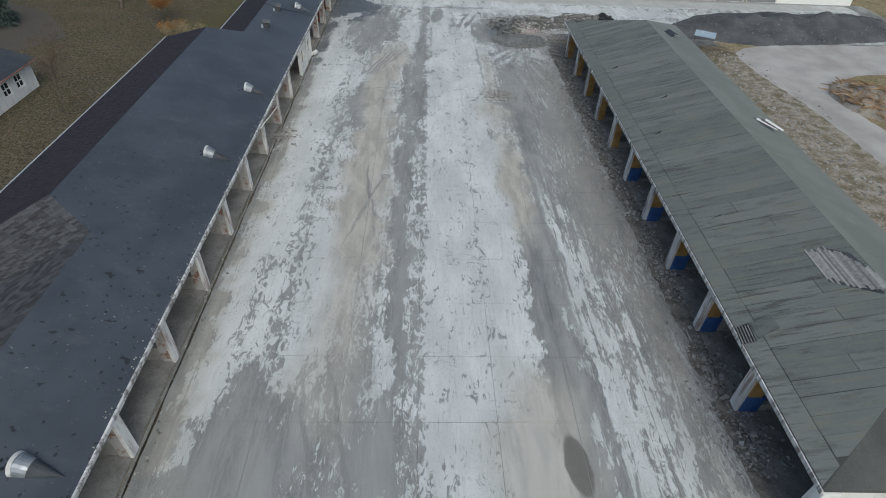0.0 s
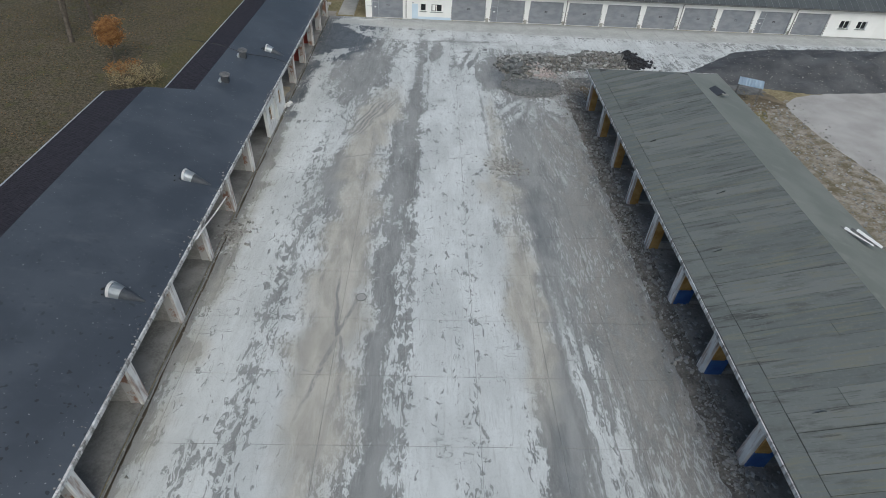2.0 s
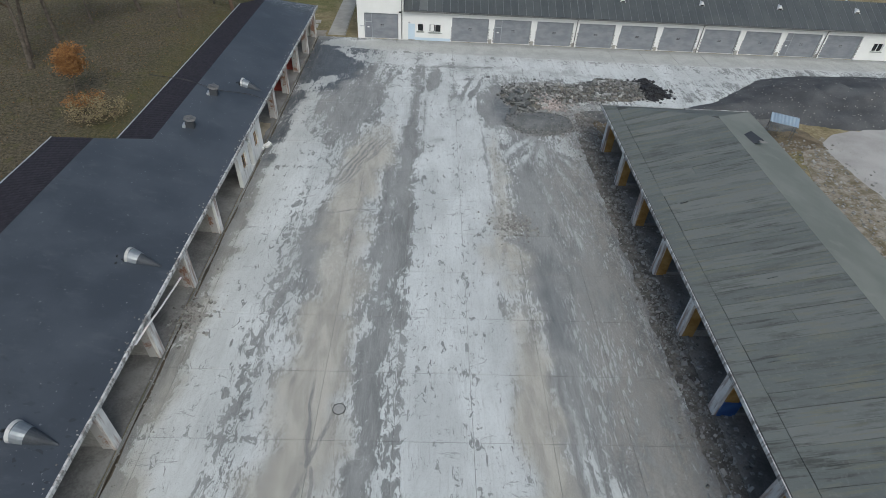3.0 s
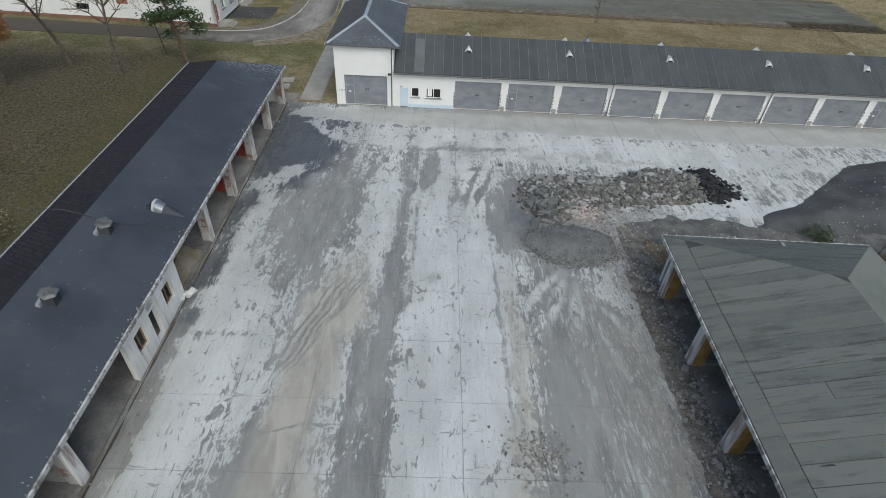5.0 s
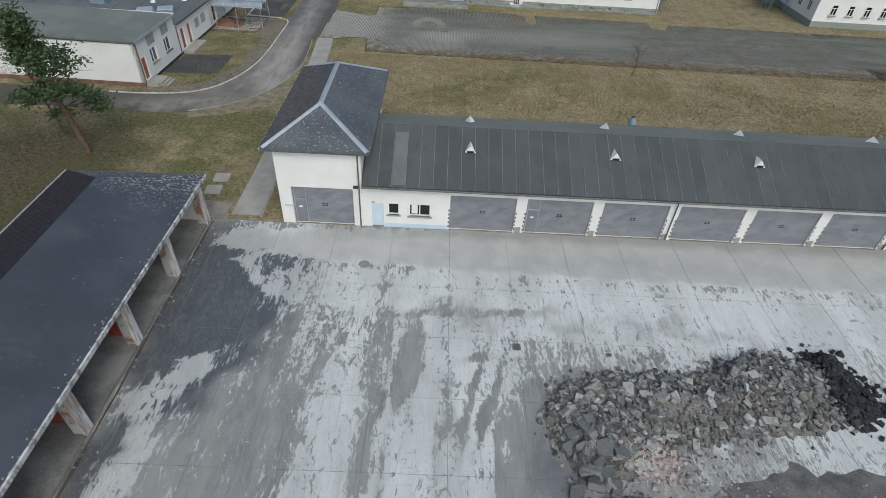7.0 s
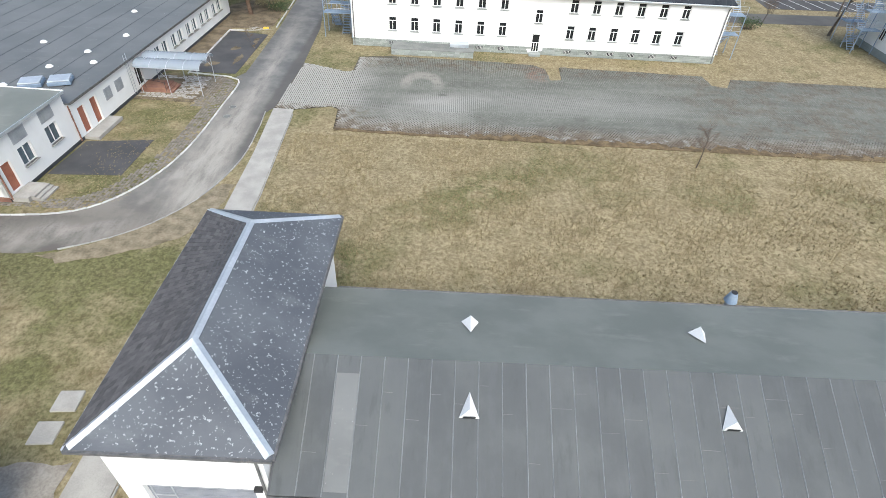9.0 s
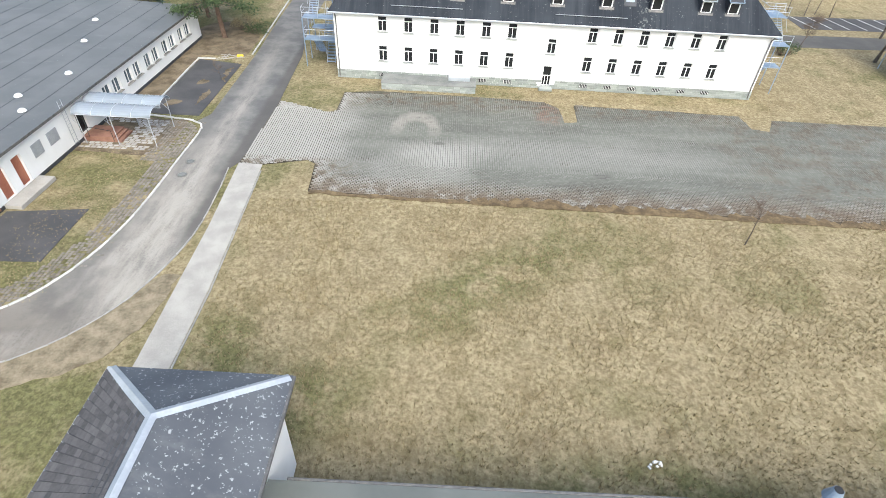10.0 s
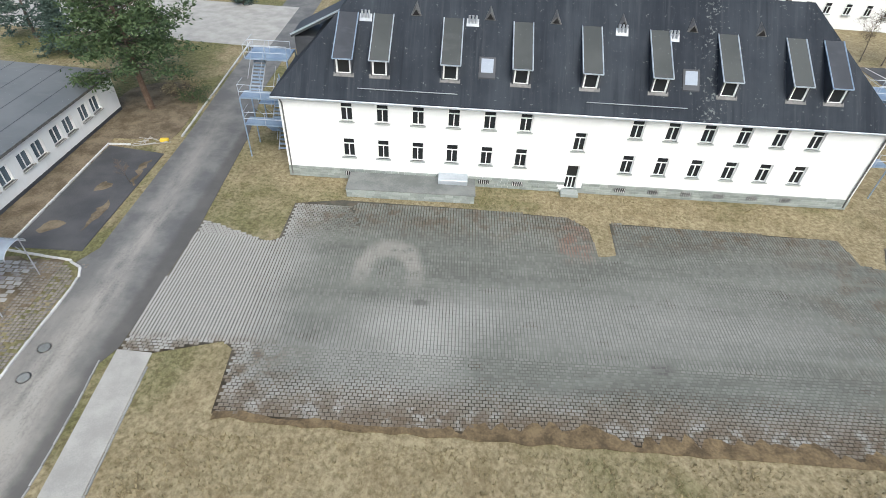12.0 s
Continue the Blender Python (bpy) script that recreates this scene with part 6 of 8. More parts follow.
slate = streaked_felt()
own("front_roof", sheet(B(), [e0, e1, r1, r0], 0.2), slate, house, "dark grey streaked felt")
own("rear_roof", sheet(B(), [e2, e3, r0, r1], 0.2), slate, house)
own("hip_roof", sheet(B(), [e3, e0, r0], 0.2), slate, house)
own("hip_roof", sheet(B(), [e1, e2, r1], 0.2), slate, house)
own("gutter", bevel(box(B(), -oh, HL + oh, -oh - 0.14, -oh - 0.01, 6.80, 6.97), 0.04), M["zinc"], house)
own("soffit", box(B(), -oh + 0.1, HL + oh - 0.1, -oh + 0.05, 0.0, 6.78, 6.84), M["frame"], house)
for xx in (0.25, HL - 0.25):
    own("downpipe", rod(rod(B(), (xx, -0.1, 0.2), (xx, -0.1, 6.3), 0.06, 8), (xx, -0.1, 6.3), (xx, -0.5, 6.82), 0.06, 8), M["iron"], house)


def roof_at(y):
    return 7.02 + (y + oh) * (rz - 7.02) / (ry + oh)


def dormer(x, wide=1.28, y=0.88, run=3.3, lid="felt_dormer", edge="zinc"):
    """A shed dormer: window front, cheeks and a flat felt lid with a zinc edge."""
    z0 = roof_at(y)
    top = z0 + 1.25
    yb = y + run
    zb = roof_at(yb) + 0.05
    d = own("dormer", box(B(), x - wide / 2 + 0.1, x + wide / 2 - 0.1, y + 0.14, y + 0.2, z0 + 0.05, top - 0.1), M["glass"], house, "narrow shed dormer with felt lid")
    bm = B()
    for s in (-1, 1):
        xa, xb = sorted((x + s * wide / 2, x + s * (wide / 2 - 0.1)))
        lo = [(xa, y, z0 - 0.1), (xb, y, z0 - 0.1), (xb, yb, zb - 0.2), (xa, yb, zb - 0.2)]
        hi = [(xa, y, top - 0.06), (xb, y, top - 0.06), (xb, yb, zb - 0.06), (xa, yb, zb - 0.06)]
        a = [bm.verts.new(p) for p in lo]
        b = [bm.verts.new(p) for p in hi]
        bm.faces.new(b)
        bm.faces.new(a[::-1])
        for i in range(4):
            bm.faces.new((a[i], a[(i + 1) % 4], b[(i + 1) % 4], b[i]))
    own("cheek", bm, M["felt_black"], d)
    own("lid", sheet(B(), [(x - wide / 2 - 0.06, y - 0.22, top), (x + wide / 2 + 0.06, y - 0.22, top), (x + wide / 2 + 0.06, yb, zb), (x - wide / 2 - 0.06, yb, zb)], 0.06), M[lid], d)
    bm = B()
    for s in (-1, 1):
        rod(bm, (x + s * (wide / 2 + 0.07), y - 0.22, top - 0.01), (x + s * (wide / 2 + 0.07), yb, zb), 0.05, 5)
    rod(bm, (x - wide / 2 - 0.07, y - 0.23, top - 0.02), (x + wide / 2 + 0.07, y - 0.23, top - 0.02), 0.05, 5)
    own("lid_edge", bm, M[edge], d)
    bm = B()
    for a, b, c, e in ((-wide / 2 + 0.1, -wide / 2 + 0.22, 0.02, 1.2), (wide / 2 - 0.22, wide / 2 - 0.1, 0.02, 1.2), (-wide / 2 + 0.22, wide / 2 - 0.22, 0.02, 0.14), (-wide / 2 + 0.22, wide / 2 - 0.22, 1.06, 1.2)):
        box(bm, x + a, x + b, y + 0.06, y + 0.13, z0 + c, z0 + e)
    own("frame", bm, M["frame"], d)
    own("apron", sheet(B(), [(x - wide / 2 - 0.1, y - 0.13, roof_at(y - 0.13) + 0.05), (x + wide / 2 + 0.1, y - 0.13, roof_at(y - 0.13) + 0.05), (x + wide / 2 + 0.1, y + 0.08, roof_at(y + 0.08) + 0.05), (x - wide / 2 - 0.1, y + 0.08, roof_at(y + 0.08) + 0.05)], 0.03), M["iron"], d)
    return d


M["felt_dormer"] = bitumen("dormer_felt", (0.046, 0.05, 0.0471), (0.0641, 0.0685, 0.0643), (0.0802, 0.0848, 0.08), 0.1)
DORMERS = [4.82, 7.42, 12.51, 17.6, 22.57, 27.5, 32.42, 37.35, 40.05]
for xx in DORMERS:
    fresh = xx in (4.82, 40.05)
    dormer(xx, lid="felt_black" if fresh else "felt_dormer", edge="steel" if fresh else "zinc")
for xx in (15.14, 29.84):
    a, b = 1.1, 2.2
    bm = sheet(B(), [(xx - 0.6, a, roof_at(a) + 0.09), (xx + 0.6, a, roof_at(a) + 0.09), (xx + 0.6, b, roof_at(b) + 0.09), (xx - 0.6, b, roof_at(b) + 0.09)], 0.1)
    sk = own("skylight", bm, M["felt_black"], house, "roof window, sky reflection put into the pane colour")
    # pale pane colour stands for the sky mirrored in the glass
    own("pane", sheet(B(), [(xx - 0.44, a + 0.13, roof_at(a + 0.1) + 0.11), (xx + 0.44, a + 0.13, roof_at(a + 0.1) + 0.11), (xx + 0.44, b - 0.13, roof_at(b - 0.1) + 0.11), (xx - 0.44, b - 0.13, roof_at(b - 0.1) + 0.11)], 0.015), M["sky_pane"], sk)
for xx in (9.75, 15.15, 19.95, 24.8, 29.85, 34.8):
    yy = 4.55
    z = roof_at(yy)
    bm = B()
    a = [bm.verts.new(p) for p in ((xx - 0.42, yy - 0.35, roof_at(yy - 0.35) + 0.02), (xx + 0.42, yy - 0.35, roof_at(yy - 0.35) + 0.02), (xx, yy - 0.35, z + 0.22))]
    b = bm.verts.new((xx, yy + 0.45, roof_at(yy + 0.45) + 0.04))
    bm.faces.new((a[0], a[1], a[2]))
    bm.faces.new((a[1], b, a[2]))
    bm.faces.new((a[0], a[2], b))
    bm.faces.new((a[0], b, a[1]))
    vent = own("roof_hood", bm, M["iron"], house, "small dark triangular roof hood")
    # the hood is closed; a black triangle paints its shaded mouth
    own("opening", sheet(B(), [(xx - 0.26, yy - 0.37, roof_at(yy - 0.35) + 0.08), (xx + 0.26, yy - 0.37, roof_at(yy - 0.35) + 0.08), (xx, yy - 0.37, z + 0.12)], 0.01), M["black"], vent)
for xx, yy in ((6.1, 3.95), (13.9, 4.0), (24.75, 3.98), (28.45, 3.84)):
    bm = sheet(B(), [(xx - 0.45, yy - 0.2, roof_at(yy - 0.2) + 0.05), (xx + 0.45, yy - 0.2, roof_at(yy - 0.2) + 0.05), (xx + 0.45, yy + 0.2, roof_at(yy + 0.2) + 0.05), (xx - 0.45, yy + 0.2, roof_at(yy + 0.2) + 0.05)], 0.03)
    for dx in (-0.25, 0.0, 0.25):
        rod(bm, (xx + dx, yy, roof_at(yy)), (xx + dx, yy, roof_at(yy) + 0.55), 0.085, 8)
    own("vent_pipe", bm, M["galv"], house, "three pale vent pipes on one plate")
for xx in (9.5, 26.0):
    own("snow_guard", rod(B(), (xx - 3.6, 0.1, roof_at(0.1) + 0.16), (xx + 3.6, 0.1, roof_at(0.1) + 0.16), 0.035, 5), M["galv"], house)


# ---- white flat-roofed building to the west ----
hall = thing("flat_roofed_hall", "long white single-storey hall with grey felt roof and red doors", "building", (-34.36, 0, 0), -1.86)


def east_wall(y0, y1, height, holes, z0=0.0):
    """A wall that faces east; holes are (y0, y1, z0, z1)."""
    bm = wall_with_holes(B(), y1 - y0, height, 0.35, [(a - y0, b - y0, c, d) for a, b, c, d in holes])
    bmesh.ops.transform(bm, matrix=pose(0, y0, z0, 0, 0, 90), verts=bm.verts)
    return own("front_wall", bm, M["white"], hall)


def east_window(a, b, lo, hi, bars=1):
    w = own("window", box(B(), -0.22, -0.20, a, b, lo, hi), M["glass_pale"], hall)
    bm = B()
    f = 0.06
    box(bm, -0.2, -0.13, a, a + f, lo, hi)
    box(bm, -0.2, -0.13, b - f, b, lo, hi)
    box(bm, -0.2, -0.13, a + f, b - f, lo, lo + f)
    box(bm, -0.2, -0.13, a + f, b - f, hi - f, hi)
    for i in range(bars):
        c = a + (b - a) * (i + 1) / (bars + 1)
        box(bm, -0.2, -0.132, c - 0.03, c + 0.03, lo + f, hi - f)
    own("frame", bm, M["frame"], w)
    own("sill", box(B(), -0.13, 0.14, a - 0.08, b + 0.08, lo - 0.07, lo), M["path"], w)
    return w


W1 = [(121.6, 123.05, 1.45, 2.95), (124.85, 126.3, 1.45, 2.95)]
D1 = [(119.6, 120.55, 0.45, 2.7)]
east_wall(119.0, 127.9, 4.6, W1 + D1)
W2 = [(143.2 + 3.85 * i + d, 144.4 + 3.85 * i + d, 1.35, 2.7) for i in range(5) for d in (0.0, 1.65)]
D2 = [(129.1, 130.05, 0.3, 2.65), (130.95, 131.9, 0.3, 2.65), (138.7, 139.9, 0.5, 2.6)]
east_wall(127.9, 164.0, 3.45, W2 + D2)
for a, b, c, d in W1 + W2:
    east_window(a, b, c, d)
for a, b, c, d in D1 + D2[:2]:
    own("door", box(B(), -0.25, -0.19, a, b, c, d), M["door_red"], hall, "red-brown panelled door")
own("door", box(B(), -0.25, -0.19, 138.7, 139.9, 0.5, 2.6), M["glass"], hall)
for a, b, lo in ((121.5, 123.1, 3.35), (124.8, 126.4, 3.35), (133.1, 134.2, 1.5), (135.0, 136.2, 1.5)):
    bm = box(B(), 0.0, 0.04, a, b, lo, lo + 1.05)
    for k in range(7):
        box(bm, 0.04, 0.055, a + 0.05, b - 0.05, lo + 0.08 + 0.135 * k, lo + 0.15 + 0.135 * k)
    own("louvre", bm, M["galv"], hall, "grey louvred vent panel")
bm = wall_with_holes(B(), 34.0, 4.4, 0.35, [(20.9, 22.5, 2.2, 3.9), (15.2, 17.0, 1.2, 2.0), (15.2, 17.0, 2.6, 3.9)])
bmesh.ops.transform(bm, matrix=pose(-34.0, 119.0, 0), verts=bm.verts)
own("south_wall", bm, M["white"], hall)
own("hatch", box(B(), -13.1, -11.5, 119.15, 119.2, 2.2, 3.9), M["door_red"], hall, "red-brown wooden hatch")
own("louvre", box(B(), -18.8, -17.0, 119.15, 119.2, 2.6, 3.9), M["galv"], hall)
own("window", box(B(), -18.8, -17.0, 119.2, 119.24, 1.2, 2.0), M["glass"], hall)
own("plinth", box(B(), -34.0, 0.02, 118.96, 119.0, 0.0, 0.4), M["brick"], hall, "dark red plinth strip")
own("plinth", box(B(), 0.0, 0.03, 119.0, 164.0, 0.0, 0.28), M["felt_black"], hall)
own("rear_wall", box(B(), -34, -33.6, 119.4, 164.0, 0, 3.4), M["white"], hall)
own("end_wall", box(B(), -33.6, -0.36, 163.7, 164.0, 0, 3.3), M["white"], hall)
own("step_wall", box(B(), -33.6, -0.36, 127.6, 127.9, 3.45, 4.5), M["white"], hall)
own("high_roof", sheet(B(), [(0.25, 118.8, 4.72), (0.25, 128.05, 4.72), (-34.2, 128.05, 5.0), (-34.2, 118.8, 5.0)], 0.16), M["felt_grey"], hall)
own("low_roof", sheet(B(), [(0.3, 128.06, 3.62), (0.3, 164.3, 3.62), (-34.2, 164.3, 4.4), (-34.2, 128.06, 4.4)], 0.16), M["felt_hall"], hall, "grey felt roof laid in lanes")
own("roof_edge", box(B(), 0.25, 0.31, 118.8, 128.0, 4.52, 4.76), M["zinc"], hall)
own("roof_edge", box(B(), -34, 0.3, 128.0, 128.12, 4.65, 4.78), M["frame"], hall)
own("roof_edge", box(B(), 0.3, 0.36, 128.1, 164.3, 3.44, 3.65), M["iron"], hall)
for i in range(14):
    xx = -1.8 - 2.3 * i
    zz = 3.62 + 0.78 * (-xx + 0.3) / 34.5
    own("roof_seam", box(B(), xx - 0.03, xx + 0.03, 128.2, 164.2, zz - 0.02, zz + 0.012), M["felt_black"], hall)
for yy, zz in ((119.1, 4.4), (128.05, 3.4)):
    own("downpipe", rod(B(), (0.12, yy, 0.2), (0.12, yy, zz), 0.06, 8), M["brick"], hall, "rust-brown downpipe")
for a, b, high in ((119.1, 121.2, 0.4), (128.6, 132.6, 0.3)):
    bm = box(B(), 0.03, 1.3, a, b, 0.0, high)
    if high > 0.3:
        for k in range(3):
            box(bm, 1.3, 1.3 + 0.3 * (3 - k), a + 0.3, b, 0.13 * k, 0.13 * (k + 1))
    own("door_step", bm, M["path"], hall, "concrete door steps")
# roof fittings
duct = thing("roof_fan", "large galvanised roof exhaust fan on a square base", "roof fan", (-41.0, 133.6, 4.3))
own("base", bevel(box(B(), -0.9, 0.9, -0.9, 0.9, -0.6, 0.35), 0.05), M["steel"], duct)
bm = B()
bmesh.ops.create_cone(bm, cap_ends=True, segments=4, radius1=1.25, radius2=0.7, depth=0.7, matrix=pose(0, 0, 0.7, 0, 0, 45))
own("cone", bm, M["galv"], duct)
bm = B()
bmesh.ops.create_cone(bm, cap_ends=True, segments=20, radius1=0.75, radius2=0.85, depth=1.2, matrix=pose(0, 0, 1.6))
own("drum", bm, M["galv"], duct)
for dx in (0, 2.1):
    hatch = thing("roof_hatch", "open bluish sheet roof hatch", "roof hatch", (-34.6 + dx, 130.9 + dx * 0.35, 3.86), 20, "hatches on the hall roof")
    own("frame", bevel(box(B(), -0.9, 0.9, -0.8, 0.8, -0.1, 0.2), 0.03), M["steel"], hatch)
    own("lid", bevel(box(B(), -0.85, 0.85, -0.75, 0.75, 0.22, 0.34), 0.03), M["zinc"], hatch)
for k, (xx, yy) in enumerate(((-37.6, 131.2), (-36.2, 135.6), (-33.0, 137.2), (-34.8, 139.6), (-33.4, 144.5), (-40.0, 141.2), (-36.0, 152.0), (-38.0, 158.0), (-45.0, 139.0))):
    v = thing("roof_vent", "flat white round roof vent cap", "roof vent", (xx + 0.9, yy - 0.9, 3.6 + 0.78 * (-30.7 - xx) / 34.5), 0, "vent caps on the hall roof")
    bm = B()
    bmesh.ops.create_cone(bm, cap_ends=True, segments=14, radius1=0.34, radius2=0.22, depth=0.16, matrix=pose(0, 0, 0.16))
    own("cap", bm, M["frame"], v)
    bm = B()
    bmesh.ops.create_cone(bm, cap_ends=True, segments=10, radius1=0.15, radius2=0.15, depth=0.2, matrix=pose(0, 0, 0.0))
    own("stub", bm, M["galv"], v)

# entrance canopy of two plastic barrel vaults
can = thing("entrance_canopy", "clear corrugated plastic barrel canopy on thin steel posts", "canopy", (-29.75, 138.0, 0))
for yc in (0.95, 2.85):
    bm = B()
    prev = None
    for i in range(29):
        xx = 0.1 + 6.6 * i / 28
        row = [bm.verts.new((xx, yc + 0.95 * math.cos(math.pi * j / 10), 2.75 + 0.5 * math.sin(math.pi * j / 10) + 0.015 * (i % 2))) for j in range(11)]
        if prev:
            for j in range(10):
                bm.faces.new((prev[j], row[j], row[j + 1], prev[j + 1]))
        prev = row
    bmesh.ops.solidify(bm, geom=list(bm.faces), thickness=0.015)
    own("vault", bm, M["canopy"], can)
    for xx in (0.15, 1.8, 3.45, 5.1, 6.7):
        bm = B()
        for j in range(10):
            p, q = (math.pi * t / 10 for t in (j, j + 1))
            rod(bm, (xx, yc + 0.97 * math.cos(p), 2.74 + 0.51 * math.sin(p)), (xx, yc + 0.97 * math.cos(q), 2.74 + 0.51 * math.sin(q)), 0.022, 4)
        own("arch", bm, M["galv"], can)
for xx in (0.4, 3.2, 6.4):
    for yy in (0.1, 3.7):
        own("leg", rod(rod(B(), (xx, yy, 0.0), (xx, yy, 2.74), 0.04, 6), (xx - 0.5, yy, 2.3), (xx, yy, 1.7), 0.02, 5), M["galv"], can)
own("beam", rod(rod(rod(B(), (0.1, 0.0, 2.74), (6.7, 0.0, 2.74), 0.04, 5), (0.1, 1.9, 2.74), (6.7, 1.9, 2.74), 0.04, 5), (0.1, 3.8, 2.74), (6.7, 3.8, 2.74), 0.04, 5), M["galv"], can)
stoop = thing("entrance_steps", "worn brick-edged entrance steps with a tubular rail", "steps", (-29.75, 138.3, 0))
bm = B()
for k in range(3):
    box(bm, 0.0, 3.2 - 0.33 * k, 0.2, 2.2, 0.15 * k, 0.15 * (k + 1))
own("steps", bm, M["brick"], stoop)
own("rail", rod(rod(rod(B(), (0.6, 0.15, 0.4), (0.6, 0.15, 1.4), 0.025, 5), (2.6, 0.15, 0.1), (2.6, 0.15, 1.1), 0.025, 5), (0.6, 0.15, 1.4), (2.6, 0.15, 1.1), 0.025, 5), M["black"], stoop)
lad = thing("wall_ladder", "caged steel wall ladder beside the canopy", "ladder", (-29.8, 137.2, 0))
bm = B()
for s in (0, 0.45):
    rod(bm, (0.1, s, 0.3), (0.1, s, 4.2), 0.03, 5)
for k in range(13):
    rod(bm, (0.1, 0, 0.45 + 0.28 * k), (0.1, 0.45, 0.45 + 0.28 * k), 0.016, 4)
own("ladder", bm, M["galv"], lad)


# ---- fire stairs of the barrack house ----
def fire_stair(x, y, mirror, wide=3.4):
    st = thing("fire_stair", "blue-grey steel fire escape stair with tubular rails", "fire stair", (x, y, 0), 0, "fire stairs")
    s = -1 if mirror else 1
    for px in (0.0, wide):
        for py in (0.0, 2.4, 5.0):
            own("post", rod(B(), (s * px, py, 0), (s * px, py, 7.4 if px else 5.2), 0.06, 6), M["steel"], st)
    for z, ya, yb in ((3.0, 0.0, 1.3), (3.0, 3.8, 5.0), (5.3, 0.0, 1.3), (7.4, 3.8, 5.0), (7.4, 2.6, 3.8)):
        a, b = sorted((s * 0.0, s * wide))
        own("landing", box(B(), a, b, ya, yb, z - 0.1, z), M["steel"], st)
        bm = B()
        for h in (0.5, 1.05):
            rod(bm, (a, ya, z + h), (b, ya, z + h), 0.022, 4)
            rod(bm, (a, ya, z + h), (a, yb, z + h), 0.022, 4)
        for px in (a, (a + b) / 2, b):
            rod(bm, (px, ya, z), (px, ya, z + 1.05), 0.022, 4)
        own("guard_rail", bm, M["zinc"], st)
    near, off = wide * 0.27, wide * 0.71
    half = min(0.45, wide * 0.2)
    for z0, z1, y0, y1, px in ((0.0, 3.0, 4.6, 1.2, near), (3.0, 5.3, 1.2, 3.9, off), (5.3, 7.4, 1.3, 3.9, near), (0.0, 3.0, 1.3, 4.0, off)):
        bm = B()
        for k in range(11):
            t = (k + 0.5) / 11
            box(bm, s * px - half, s * px + half, y0 + (y1 - y0) * t - 0.13, y0 + (y1 - y0) * t + 0.13, z0 + (z1 - z0) * t - 0.04, z0 + (z1 - z0) * t)
        own("tread", bm, M["steel"], st)
        bm = B()
        for e in (-half - 0.02, half + 0.02):
            rod(bm, (s * px + e, y0, z0), (s * px + e, y1, z1), 0.05, 4)
            rod(bm, (s * px + e, y0, z0 + 1.0), (s * px + e, y1, z1 + 1.0), 0.022, 4)
        own("stringer", bm, M["galv"], st)
    return st


fire_stair(-14.6, 157.0, False)
fire_stair(36.9, 156.0, True, 2.3)
side = thing("roof_exit", "dark clad roof exit above the fire stair", "dormer", (-9.6, 160.8, 7.6))
bm = sheet(B(), [(-0.9, -1.6, 2.0), (3.2, -1.6, 4.1), (3.2, 1.6, 4.1), (-0.9, 1.6, 2.0)], 0.2)
own("roof", bm, M["felt_black"], side)
own("edge", rod(B(), (-0.95, -1.62, 2.02), (3.2, -1.62, 4.12), 0.07, 5), M["zinc"], side)
own("cheek", box(B(), -0.7, 3.0, -1.4, 1.4, 0.0, 1.85), M["felt_black"], side)
ter = thing("terrace", "low grey stone terrace wall along the house plinth", "terrace", (-5.7, 152.0, 0))
bm = B()
for row in range(3):
    xx = 0.0
    while xx < 9.9:
        w = min(random.uniform(0.4, 0.9), 9.9 - xx)
        if w > 0.1:
            box(bm, xx + 0.008, xx + w - 0.008, -0.04 * random.random(), 0.3, 0.22 * row, 0.22 * row + 0.21)
        xx += w
tagged(own("stone", bm, M["stone"], ter), kind="stuff")
own("top", bevel(box(B(), -0.05, 9.95, 0.0, 2.4, 0.62, 0.74), 0.02), M["slab_dark"], ter)
own("cellar_hatch", bevel(box(B(), 7.0, 9.3, 1.3, 2.4, 0.74, 1.15), 0.03), M["zinc"], ter, "pale sheet cellar hatch")


# ---- heaps ----
def mound(name, outline, height, mat, label, category, rough=0.12, n=44, power=0.6, kind=""):
    """A heap over an outline in plan: a height field that falls to the edge."""
    xs = [p[0] for p in outline]
    ys = [p[1] for p in outline]
    bm = B()
    grid = {}
    pts = [Vector((p[0], p[1])) for p in outline]

    def inside(p):
        c = False
        for i in range(len(pts)):
            a, b = pts[i], pts[i - 1]
            if (a.y > p.y) != (b.y > p.y) and p.x < (b.x - a.x) * (p.y - a.y) / (b.y - a.y) + a.x:
                c = not c
        return c

    def edge(p):
        best = 1e9
        for i in range(len(pts)):
            a, b = pts[i], pts[i - 1]
            t = max(0, min(1, (p - a).dot(b - a) / max(1e-9, (b - a).length_squared)))
            best = min(best, (a + (b - a) * t - p).length)
        return best

    reach = max(edge(Vector((min(xs) + (max(xs) - min(xs)) * i / 20, min(ys) + (max(ys) - min(ys)) * j / 20))) for i in range(21) for j in range(21)
                if inside(Vector((min(xs) + (max(xs) - min(xs)) * i / 20, min(ys) + (max(ys) - min(ys)) * j / 20))))
    for j in range(n + 1):
        for i in range(n + 1):
            p = Vector((min(xs) - 0.4 + (max(xs) - min(xs) + 0.8) * i / n, min(ys) - 0.4 + (max(ys) - min(ys) + 0.8) * j / n))
            d = edge(p) if inside(p) else -edge(p)
            k = max(0.0, min(1.0, d / reach)) ** power
            z = height * k * (0.8 + 0.5 * noise.noise((p.x * 0.35, p.y * 0.35, 2))) + rough * noise.noise((p.x * 1.7, p.y * 1.7, 5)) * (1 if d > 0 else 0)
            if d <= 0:
                z = -0.06 - 0.25 * min(1.0, -d)
            grid[i, j] = bm.verts.new((p.x, p.y, z))
    for j in range(n):
        for i in range(n):
            bm.faces.new((grid[i, j], grid[i + 1, j], grid[i + 1, j + 1], grid[i, j + 1]))
